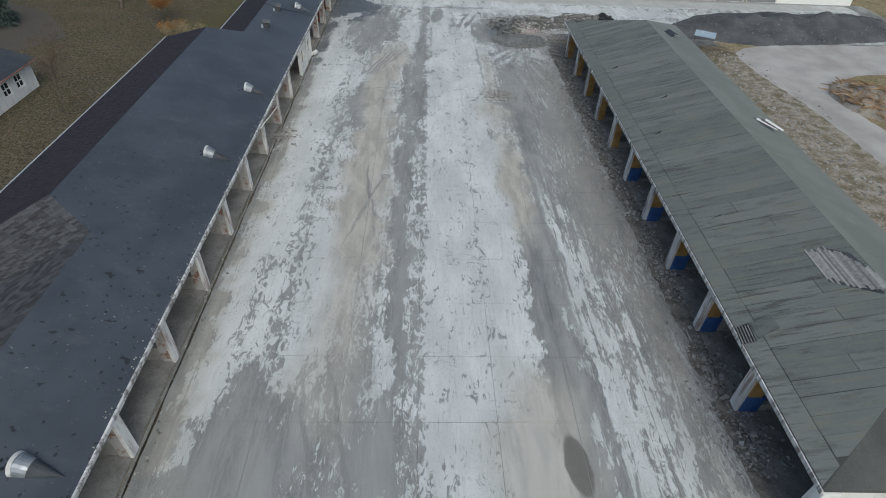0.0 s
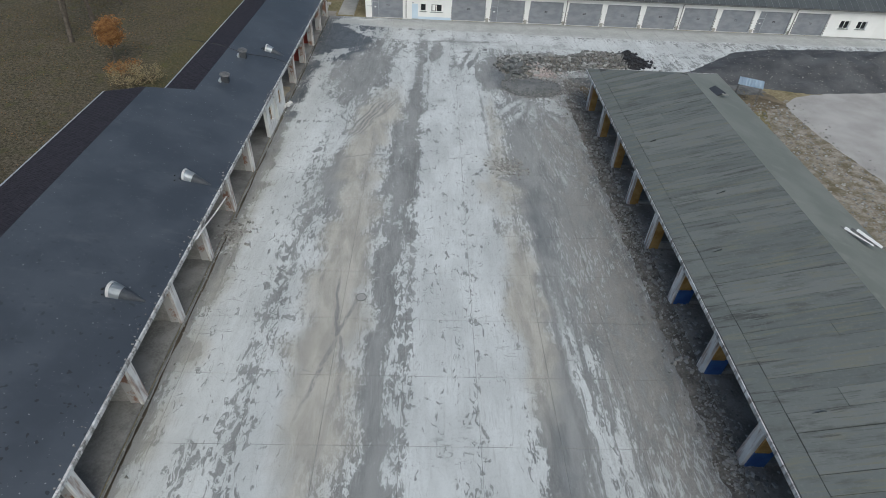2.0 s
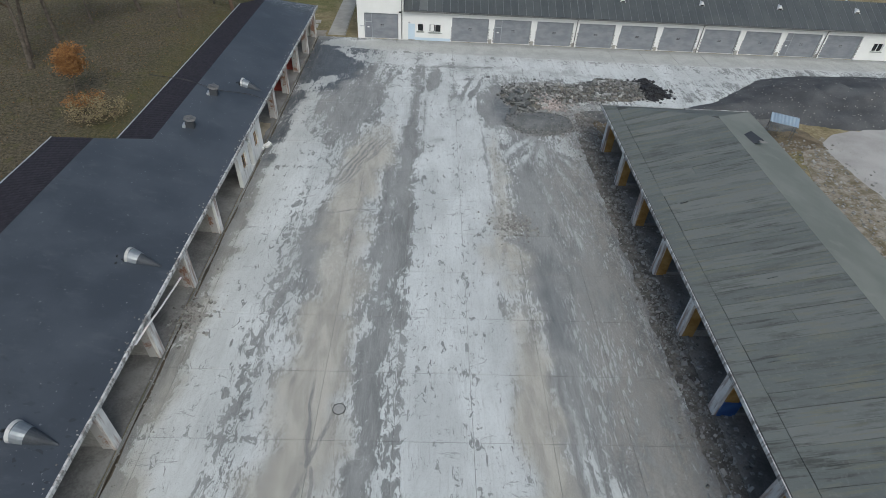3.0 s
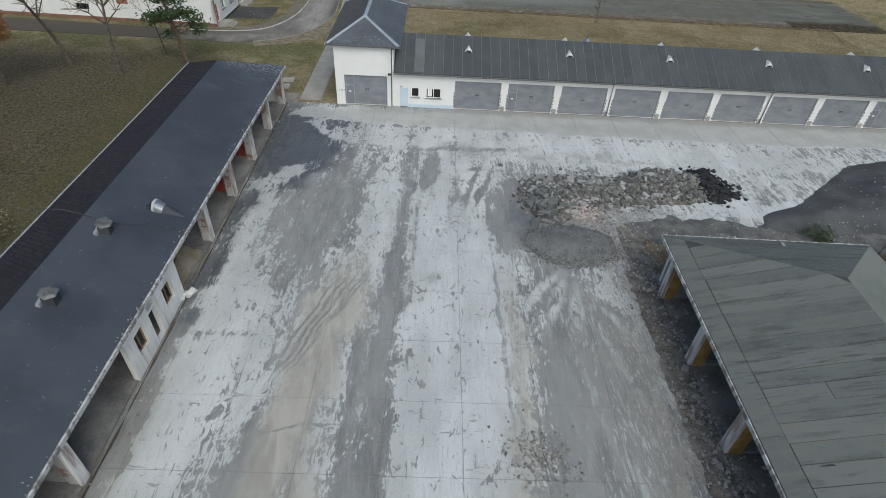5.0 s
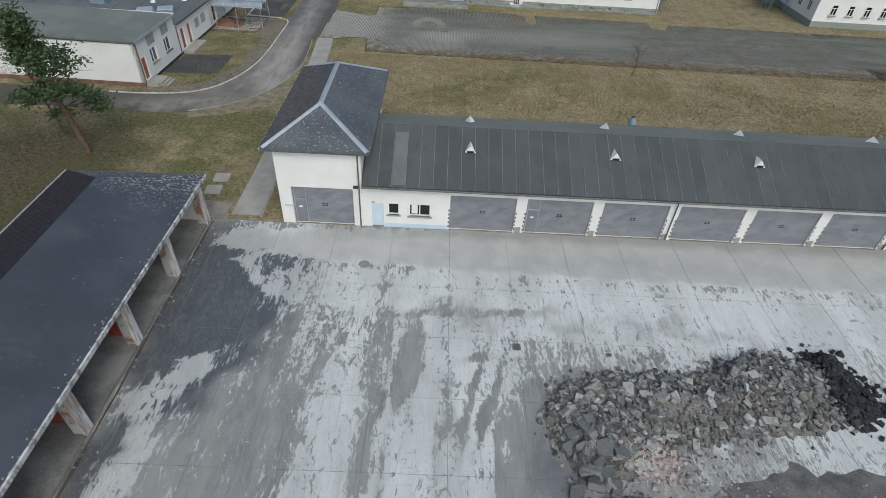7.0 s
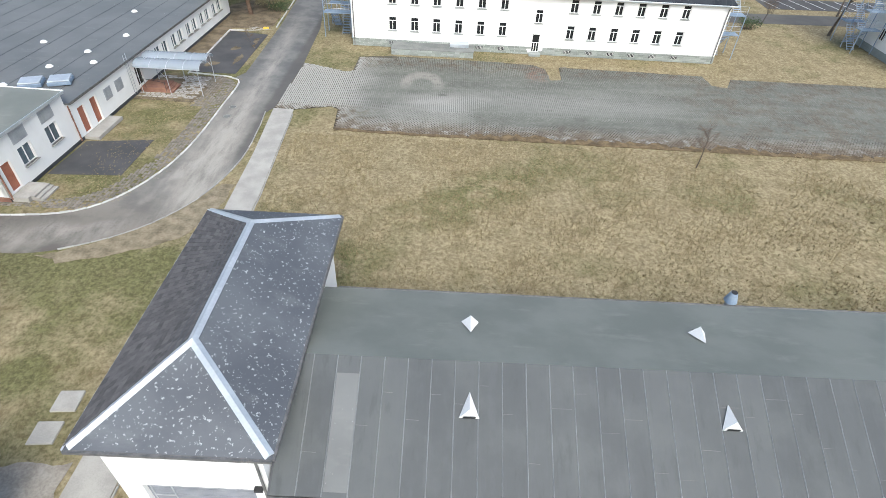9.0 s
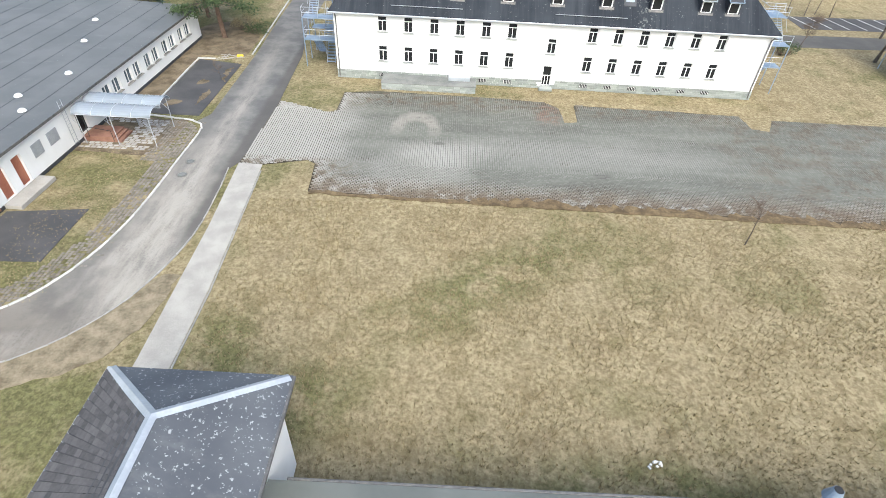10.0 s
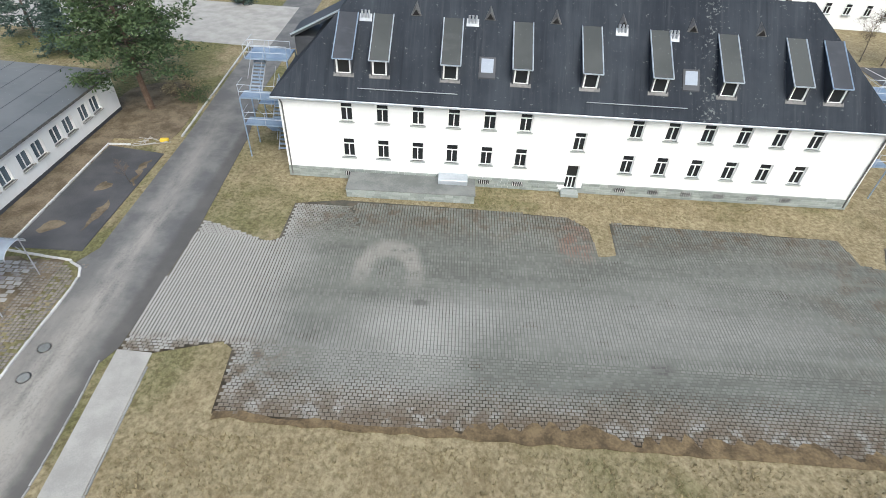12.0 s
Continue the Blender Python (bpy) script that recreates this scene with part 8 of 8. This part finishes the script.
    own("bough", limbs, M["bark"], t)
    own("crown", crown, M["needle"], t)
    return t


def spruce(x, y, h, seed, wide=0.3):
    rng = random.Random(seed)
    t = thing("tree", "dense blue-green spruce tree on grass", "tree", (x, y, -0.05), 0, "conifers")
    own("trunk", rod(B(), (0, 0, 0), (0, 0, h), h * 0.02, 7, 0.02), M["bark"], t)
    bm = B()
    for i in range(int(h * 26)):
        f = rng.random() ** 0.8
        r = wide * h * (1 - f) * rng.uniform(0.45, 1.0)
        a = rng.uniform(0, 6.28)
        leaf_cloud(bm, Vector((r * math.cos(a), r * math.sin(a), h * (0.06 + 0.92 * f) - 0.1 * r)), rng, 24, 0.2, 0.55, 0.35)
    own("crown", bm, M["spruce"], t)
    return t


bare_tree(-45.3, 82.9, 15, 1, (-0.06, 0.05))
bare_tree(-47.2, 86.0, 16, 2, (0.05, 0.04))
bare_tree(-46.2, 90.3, 15, 3, (-0.04, 0))
bare_tree(-35.7, 101.7, 13, 4, (0.03, 0))
bare_tree(-41.9, 103.5, 14, 5, (-0.08, -0.05))
bare_tree(-33.2, 108.4, 10, 6, (-0.08, -0.02), r=0.09)
bare_tree(-45.8, 97.8, 9, 7, (0, 0), 16, "small russet-leaved tree on leaf-strewn grass")
bare_tree(-37.6, 77.2, 4.2, 8, (0, 0), 9, "small russet-leaved tree on leaf-strewn grass", 3, 0.07)
bare_tree(-36.5, 49.9, 7.5, 9, (0, 0), 0, "small leafless tree with dense fine twigs", 4, 0.09)
pine(-29.6, 105.4, 12.0, 10, 0.62, "slender dark green pine tree beside the lane", 46)
pine(-26.4, 164.4, 13.5, 12, 1.0)
pine(-31.0, 171.5, 11.0, 14, 0.9, "broad dark green pine tree behind the hall", 60)
spruce(-57.0, 74.0, 9, 13)
spruce(-47.0, 180.0, 10, 15, 0.4)
spruce(-41.0, 176.0, 6, 16, 0.45)
spruce(-27.8, 196.0, 5, 17)
bare_tree(23.7, 128.9, 4.0, 18, (0.12, 0.05), 0, "thin leafless sapling in the lawn", 3, 0.05)
bare_tree(-22.5, 152.0, 2.2, 19, (0, 0), 0, "small leafless shrub at the kerb", 3, 0.025)
bare_tree(55.6, 167.8, 11.0, 20, (0, 0), 0, "leafless tree beyond the barrack house")
bare_tree(61.8, 177.2, 9.0, 21, (0, 0), 0, "leafless tree beyond the barrack house")


def shrub(x, y, r, h, seed, mat, label, n=60):
    rng = random.Random(seed)
    t = thing("shrub", label, "shrub", (x, y, -0.05), 0, "shrubs")
    stems, leaves = B(), B()
    for i in range(n):
        a, q = rng.uniform(0, 6.28), r * math.sqrt(rng.random())
        e = Vector((q * math.cos(a), q * math.sin(a), h * rng.uniform(0.4, 1.0)))
        rod(stems, (e.x * 0.5, e.y * 0.5, 0), e, 0.02, 4, 0.008)
        leaf_cloud(leaves, e, rng, 16, 0.1, 0.4)
    own("stems", stems, M["twig"], t)
    own("leaves", leaves, M[mat], t)
    return t


shrub(-33.0, 72.3, 2.6, 1.3, 31, "tuft", "low tawny shrub along the shed gutter", 110)
shrub(-35.3, 74.2, 1.8, 1.1, 32, "leaf", "low tawny shrub along the shed gutter", 60)
shrub(-24.6, 168.0, 2.0, 1.2, 33, "tuft", "olive shrub below the pine tree")
shrub(-22.8, 166.5, 1.6, 1.0, 34, "needle", "olive shrub below the pine tree")
bare_tree(46.7, 170.1, 4.5, 22, (0, 0), 0, "small leafless tree with dense fine twigs", 4, 0.06)
for k, (xx, yy) in enumerate(((53.2, 187.4), (55.4, 186.4), (57.4, 187.2), (59.2, 186.2))):
    bare_tree(xx, yy, 5.5 + 0.5 * (k % 2), 41 + k, (0, 0), 0, "thicket of leafless saplings beyond the lane", 4, 0.07)
shrub(44.3, 168.9, 1.5, 1.5, 36, "needle", "dark green shrub behind the barrack house", 60)
shrub(30.5, 76.4, 1.1, 0.9, 35, "needle", "dark green bramble beside the chippings", 40)

random.seed(21)


def tufts(name, count, area, size, label, mat="tuft"):
    """Grass tussocks of a few bent blades, as one stuff object."""
    verts, faces = [], []
    for _ in range(count):
        x, y = area()
        if noise.noise((x * 0.22, y * 0.22, 9)) < random.uniform(-0.45, 0.25):
            continue
        s = size * random.uniform(0.4, 0.95)
        for b in range(6):
            a = random.uniform(0, 6.28)
            dx, dy = math.cos(a), math.sin(a)
            l, w = s * random.uniform(0.6, 1.2), s * 0.11
            k = len(verts)
            verts.extend(((x - dy * w, y + dx * w, -0.07), (x + dy * w, y - dx * w, -0.07), (x + dx * l * 0.42, y + dy * l * 0.42, -0.05 + l * 0.72)))
            faces.append((k, k + 1, k + 2))
    me = bpy.data.meshes.new(name)
    me.from_pydata(verts, [], faces)
    me.materials.append(M[mat])
    return tagged(new(name, me), label, "grass", "", "stuff")


tufts("grass_tufts", 44000, lambda: (random.uniform(-12.5, 62), random.uniform(108.2, 131.6)), 0.30, "straw-coloured grass tussocks of the lawn")
tufts("grass_tufts", 20000, lambda: (random.uniform(-60, -25.6), random.uniform(36, 112)), 0.28, "dry grass tussocks west of the sheds", "tuft_dark")
tufts("grass_tufts", 2600, lambda: (random.uniform(-30, -22.5), random.uniform(119.5, 139)), 0.24, "dry grass tussocks beside the hall")
tufts("grass_tufts", 2200, lambda: (random.uniform(-12, 40), random.uniform(151.6, 154)), 0.26, "dry grass tussocks below the house plinth")
tufts("grass_tufts", 1500, lambda: (random.uniform(19, 36), random.uniform(71.6, 76.5)), 0.26, "dry grass tussocks at the shed end")
tufts("grass_tufts", 1500, lambda: (random.uniform(30.5, 36), random.uniform(40, 73)), 0.22, "dry grass tussocks on the dirt verge")
bm = B()
for _ in range(3600):
    c = Vector((random.uniform(-60, -28), random.uniform(40, 110), -0.02))
    leaf_cloud(bm, c, random, 1, 0.07, 0.1, 0.05)
solid("leaf_litter", bm, M["leaf"], "scattered brown leaf litter on the grass", "leaves", "stuff")

# ---- small things ----
hut = thing("brick_hut", "small white brick house with dark roof and barred windows", "house", (-42.7, 0, 0))
bm = wall_with_holes(B(), 14.0, 2.75, 0.3, [(8.9, 10.1, 0.9, 2.2), (11.0, 12.2, 0.9, 2.2)])
bmesh.ops.transform(bm, matrix=pose(0, 42.6, 0, 0, 0, 90), verts=bm.verts)
own("front_wall", bm, M["white_old"], hut)
own("end_wall", box(B(), -8, -0.31, 56.3, 56.6, 0, 2.75), M["white_old"], hut)
own("roof", sheet(B(), [(0.5, 42, 2.8), (0.5, 57.1, 2.8), (-4, 57.1, 4.2), (-4, 42, 4.2)], 0.15), M["felt_black"], hut)
own("rear_roof", sheet(B(), [(-8.5, 42, 2.8), (-4, 42, 4.2), (-4, 57.1, 4.2), (-8.5, 57.1, 2.8)], 0.15), M["felt_black"], hut)
own("gutter", rod(B(), (0.55, 42, 2.72), (0.55, 57.1, 2.72), 0.06, 6), M["brick"], hut)
for a in (51.5, 53.6):
    w = own("window", box(B(), -0.2, -0.18, a, a + 1.2, 0.9, 2.2), M["glass"], hut)
    bm = B()
    for k in range(3):
        box(bm, -0.18, -0.12, a + 0.56 * k, a + 0.56 * k + 0.08, 0.9, 2.2)
    for z in (0.9, 1.5, 2.12):
        box(bm, -0.178, -0.118, a, a + 1.2, z, z + 0.08)
    own("frame", bm, M["frame"], w)

shel = thing("shelter", "small shelter with pale blue corrugated roof on thin posts", "shelter", (34.6, 73.2, 0), -28)
bm = B()
prev = None
for i in range(33):
    xx = -1.3 + 2.6 * i / 32
    row = [bm.verts.new((xx, yy, 2.15 + 0.12 * yy + 0.03 * math.sin(i * 1.57))) for yy in (-0.95, 0.95)]
    if prev:
        bm.faces.new((prev[0], row[0], row[1], prev[1]))
    prev = row
bmesh.ops.solidify(bm, geom=list(bm.faces), thickness=0.02)
own("roof", bm, M["door_pale"], shel, "pale blue corrugated sheet")
for px in (-1.15, 1.15):
    for py in (-0.8, 0.8):
        own("post", rod(B(), (px, py, 0), (px, py, 2.15 + 0.12 * py), 0.035, 6), M["iron"], shel)

for xx, yy in ((-17.2, 102.5), (-17.3, 100.7)):
    pad = thing("concrete_cover", "square pale concrete shaft cover in the grass", "shaft cover", (xx, yy, 0), 4, "shaft covers")
    own("cover", bevel(box(B(), -0.62, 0.62, -0.62, 0.62, -0.15, 0.06), 0.03), M["path"], pad)


def manhole(x, y, mat="slab_dark", r=0.31):
    m = thing("manhole_cover", "round cast-iron manhole cover set in concrete", "manhole cover", (x, y, 0), 0, "manhole covers")
    bm = B()
    bmesh.ops.create_cone(bm, cap_ends=True, segments=24, radius1=r, radius2=r, depth=0.06, matrix=pose(0, 0, -0.01))
    own("cover", bm, M["kerb_grey" if y < 100 else mat], m)
    bm = B()
    for i in range(24):
        a, b = 2 * math.pi * i / 24, 2 * math.pi * (i + 1) / 24
        ri, ro = r + 0.0, r + 0.05
        q = [bm.verts.new((k * math.cos(t), k * math.sin(t), 0.016)) for k, t in ((ri, a), (ro, a), (ro, b), (ri, b))]
        bm.faces.new(q)
    bmesh.ops.solidify(bm, geom=list(bm.faces), thickness=0.05)
    own("ring", bm, M["slab_dark" if y < 100 else "kerb_grey"], m)
    return m


for q in ((-5.53, 40.5), (-4.2, 92.6), (-12.35, 75.0), (-19.6, 134.1), (-19.7, 136.1)):
    manhole(*q)
drain = thing("yard_drain", "small square yard drain grate", "drain", (5.8, 85.8, 0))
own("grate", box(B(), -0.25, 0.25, -0.25, 0.25, -0.05, 0.012), M["iron"], drain)
cowl = thing("roof_cowl", "blue-grey sheet ventilation cowl behind the garage roof", "ventilation cowl", (17.4, 108.2, 0))
bm = B()
bmesh.ops.create_cone(bm, cap_ends=True, segments=14, radius1=0.22, radius2=0.22, depth=4.0, matrix=pose(0, 0, 2.0))
own("pipe", bm, M["galv"], cowl)
bm = B()
bmesh.ops.create_cone(bm, cap_ends=True, segments=14, radius1=0.36, radius2=0.19, depth=0.6, matrix=pose(0, 0, 4.2))
own("cap", bm, M["steel"], cowl)
# black disc on the capped cowl paints the dark of the pipe end
bm = B()
bmesh.ops.create_cone(bm, cap_ends=True, segments=14, radius1=0.17, radius2=0.17, depth=0.05, matrix=pose(0, 0, 4.5))
own("opening", bm, M["black"], cowl)
rag = thing("plastic_sheet", "crumpled white plastic sheet lying on the lawn", "litter", (12.4, 111.3, 0), 30)
bm = B()
for k in range(7):
    chunk(bm, (random.gauss(0, 0.3), random.gauss(0, 0.12), 0.03), 0.2, 0.4)
own("sheet", bm, M["frame"], rag)
tape = thing("warning_post", "fallen yellow marker with white sticks at the kerb", "litter", (-22.7, 158.6, 0), 10)
own("marker", bevel(box(B(), -0.35, 0.35, -0.2, 0.2, 0, 0.25), 0.05), M["yellow"], tape)
bm = B()
for k in range(12):
    a = random.uniform(-0.5, 0.5)
    rod(bm, (-2.6 + random.random() * 2, random.uniform(-0.8, 0.6), 0.04), (-2.2 + random.random() * 3, random.uniform(-0.8, 0.6) + a, 0.12), 0.035, 4)
own("sticks", bm, M["path"], tape)
bags = thing("rubbish_sack", "crumpled white sack at the shed doorway", "litter", (-16.0, 67.7, 0), 0)
bm = B()
for k in range(5):
    chunk(bm, (random.gauss(0, 0.25), random.gauss(0, 0.3), 0.18), 0.6, 0.7)
own("sack", bm, M["white_old"], bags)
far = thing("barrack_house", "white barrack house end with dark roof beyond the lawn", "house", (57.6, 152.6, 0), -0.5)
own("front_wall", box(B(), 0, 30, 0, 0.4, 0, 7), M["white"], far)
own("end_wall", box(B(), 0, 0.4, 0.4, 12, 0, 7), M["white"], far)
own("roof", sheet(B(), [(-0.7, -0.7, 7), (30, -0.7, 7), (30, 6, 13.2), (6, 6, 13.2)], 0.2), M["felt_black"], far)
own("hip_roof", sheet(B(), [(-0.7, 12.7, 7), (-0.7, -0.7, 7), (6, 6, 13.2)], 0.2), M["felt_black"], far)
for k in range(8):
    for z in (1.9, 4.9):
        pane_window(far, 2.2 + 2.6 * k, 3.15 + 2.6 * k, z, z + 1.5, -0.2, True, 1, 1.0)
for yy in (1.6, 4.4, 7.4):
    for z in (1.9, 4.9):
        w = own("window", box(B(), -0.03, -0.005, yy, yy + 0.95, z, z + 1.5), M["glass"], far)
        bm = B()
        for a, b, lo, hi in ((0, 0.08, 0, 1.5), (0.87, 0.95, 0, 1.5), (0.435, 0.515, 0.08, 1.42), (0.08, 0.435, 0, 0.08), (0.515, 0.87, 0, 0.08), (0.08, 0.435, 1.42, 1.5), (0.515, 0.87, 1.42, 1.5)):
            box(bm, -0.08, -0.03, yy + a, yy + b, z + lo, z + hi)
        own("frame", bm, M["frame"], w)
own("plinth", box(B(), -0.04, 30, -0.05, 12, 0.0, 0.9), M["stone"], far, "grey stone plinth")
fire_stair(57.3, 160.6, True, 2.6)
back = thing("barrack_house", "white house beyond the trees with dark windows", "house", (46, 200.5, 0), -3)
own("front_wall", box(B(), 0, 26, 0, 10, 0, 7.2), M["white"], back)
own("roof", sheet(B(), [(-0.7, -0.7, 7.2), (26.7, -0.7, 7.2), (26.7, 5, 12), (-0.7, 5, 12)], 0.2), M["felt_black"], back)
for k in range(8):
    for z in (2.0, 5.0):
        pane_window(back, 2.0 + 2.8 * k, 2.95 + 2.8 * k, z, z + 1.5, -0.2, True, 1, 1.0)

# ---- felt strips, tears and debris on the east shed roof ----
def strip_felt():
    """Grey-green felt strips, each its own tone, with olive and sooty streaks down the slope."""
    n = Nodes("green_felt_strip")
    rnd = n.t.nodes.new("ShaderNodeObjectInfo").outputs["Random"]
    run = n.noise(1.0, 6, n.scaled((0.22, 1.5, 1)), 0.65)
    fine = n.noise(5.0, 5, None, 0.65)
    col = n.mix(rnd, (0.128, 0.140, 0.134), (0.172, 0.182, 0.172))
    col = n.mix(n.math("MULTIPLY", n.step(run, 0.50, 0.68), 0.7), col, (0.088, 0.094, 0.083))
    col = n.mix(n.math("MULTIPLY", n.step(run, 0.46, 0.32), 0.5), col, (0.185, 0.18, 0.135))
    thin = n.noise(1.0, 6, n.scaled((0.16, 4.2, 1), (1, 3, 0)), 0.68)
    soot = n.noise(0.16, 4)
    col = n.mix(n.math("MULTIPLY", n.math("MULTIPLY", n.step(thin, 0.52, 0.64), n.step(soot, 0.40, 0.58)), 0.75), col, (0.055, 0.058, 0.05))
    col = n.mix(n.math("MULTIPLY", n.math("MULTIPLY", n.step(thin, 0.48, 0.36), n.step(soot, 0.6, 0.45)), 0.5), col, (0.18, 0.175, 0.12))
    col = n.mix(n.math("MULTIPLY", n.step(fine, 0.52, 0.72), 0.4), col, (0.20, 0.21, 0.20))
    return n.done(col, 0.8, fine, 0.35, 0.02, 0, 0.3)


strip_g = strip_felt()


def on_front(u, v):
    """A point of the front slope: u across from the eave (0 to 1), v along."""
    return Vector((-0.5 + u * (EH + 0.5), v, EZ + u * (ER - EZ)))


random.seed(8)
v = 0.3
while v < EL - 0.5:
    w = random.choice((0.92, 0.98, 1.0, 1.02))
    end = min(1.0, (v + w / 2) / 6.2, (EL - v - w / 2) / 6.2)
    e0, e1 = (min(1.0, q / 6.2, (EL - q) / 6.2) - 0.004 for q in (v, v + w))
    if min(e0, e1) > 0.16:
        s0, s1 = 0.135 + random.uniform(0, 0.006), None
        skew = random.uniform(-0.012, 0.012)
        mid = random.uniform(0.45, 0.7) if random.random() < 0.12 and end > 0.9 else None
        spans = [(s0, s1)] if mid is None else [(s0, mid), (mid + 0.003, s1)]
        gap = random.choice((0.012, 0.022, 0.035, 0.05))
        for a, b in spans:
            bm = sheet(B(), [p + Vector((0, 0, 0.035)) for p in (on_front(a, v + skew), on_front(b or e0, v - skew), on_front(b or e1, v + w - gap + skew), on_front(a, v + w - gap - skew))], 0.03)
            own("felt_strip", bm, strip_g, east)
    v += w
v = 0.9
while v < EL - 1.2:
    b = min(v + random.uniform(4.5, 7.5), EL - 0.9)
    own("eave_strip", sheet(B(), [p + Vector((0, 0, 0.030)) for p in (on_front(0.006, v - (0.75 if v < 1 else 0)), on_front(0.1345, v), on_front(0.1345, b - 0.012), on_front(0.006, b - 0.012 + (0.75 if b > EL - 1.2 else 0)))], 0.025), strip_g, east)
    v = b
own("bare_patch", sheet(B(), [p + Vector((0, 0, 0.04)) for p in (on_front(0.70, 10.9), on_front(0.94, 9.4), on_front(0.99, 10.6), on_front(0.95, 12.7), on_front(0.81, 13.6), on_front(0.72, 13.3))], 0.02), M["felt_black"], east, "torn patch of bare grey boards")
for k in range(22):
    u = 0.70 + 0.0135 * k
    v0 = 11.0 - 0.075 * k + random.uniform(-0.25, 0.25)
    v1 = 13.4 - 0.09 * max(0, k - 9) ** 1.3 + random.uniform(-0.25, 0.25)
    own("board", sheet(B(), [p + Vector((0, 0, 0.075)) for p in (on_front(u, v0), on_front(u + 0.0125, v0 + random.uniform(-0.1, 0.1)), on_front(u + 0.0125, v1 + random.uniform(-0.1, 0.1)), on_front(u, v1))], 0.03), M["board"], east)
# no real hole: a black plate paints the dark inside the tear
own("torn_hole", sheet(B(), [p + Vector((0, 0, 0.045)) for p in (on_front(-0.01, 7.7), on_front(0.085, 7.75), on_front(0.095, 9.0), on_front(0.005, 8.8))], 0.02), M["black"], east, "black plate painted as the dark of a hole torn in the felt")
bm = B()
for k in range(5):
    rod(bm, on_front(0.0 + 0.018 * k, 7.7) + Vector((0, 0, 0.07)), on_front(0.01 + 0.018 * k, 8.85) + Vector((0, 0, 0.09)), 0.035, 4)
own("roof_batten", bm, M["torn_boards"], east, "exposed grey battens")
bm = sheet(B(), [p + Vector((0, 0, q)) for p, q in ((on_front(0.10, 7.9), 0.08), (on_front(0.235, 8.2), 0.26), (on_front(0.23, 9.2), 0.22), (on_front(0.10, 8.9), 0.08))], 0.02)
own("felt_flap", bm, strip_g, east)
for u, v in ((0.265, 17.9), (0.225, 29.4), (0.22, 43.2), (0.5, 35.0)):
    bm = sheet(B(), [on_front(u, v) + Vector((0, 0, 0.05)), on_front(u + 0.06, v - 0.12) + Vector((0, 0, 0.30)), on_front(u + 0.07, v + 0.05) + Vector((0, 0, 0.05))], 0.02)
    own("felt_tear", bm, M["felt_black"], east, "lifted felt tear")
deb = thing("sheet_debris", "bent pale roofing sheets lying on the torn slope", "debris", (26.35, 42.3, 4.82), -52)
for k in range(4):
    bm = sheet(B(), [(-1.1 + 0.3 * k, -0.1 + 0.12 * k, 0.1 + 0.05 * k), (0.9 + 0.2 * k, -0.2 + 0.1 * k, 0.0), (0.9 + 0.2 * k, 0.05 + 0.1 * k, 0.02), (-1.1 + 0.3 * k, 0.12 + 0.12 * k, 0.16 + 0.05 * k)], 0.03)
    own("sheet", bm, M["frame"] if k % 2 else M["iron"], deb)
bm = sheet(B(), [(-0.9, -0.7, 0.0), (0.9, -0.5, 0.15), (0.7, 0.8, 0.35), (-0.8, 0.6, 0.05)], 0.05)
hole = thing("collapsed_felt", "caved-in torn felt on the rear slope", "debris", (24.9, 62.6, 5.32), 20)
own("felt", bm, M["felt_black"], hole)
own("boards", sheet(B(), [(0.2, -0.9, 0.25), (1.4, -0.6, -0.1), (1.3, -0.3, -0.08), (0.2, -0.6, 0.3)], 0.04), M["torn_boards"], hole)
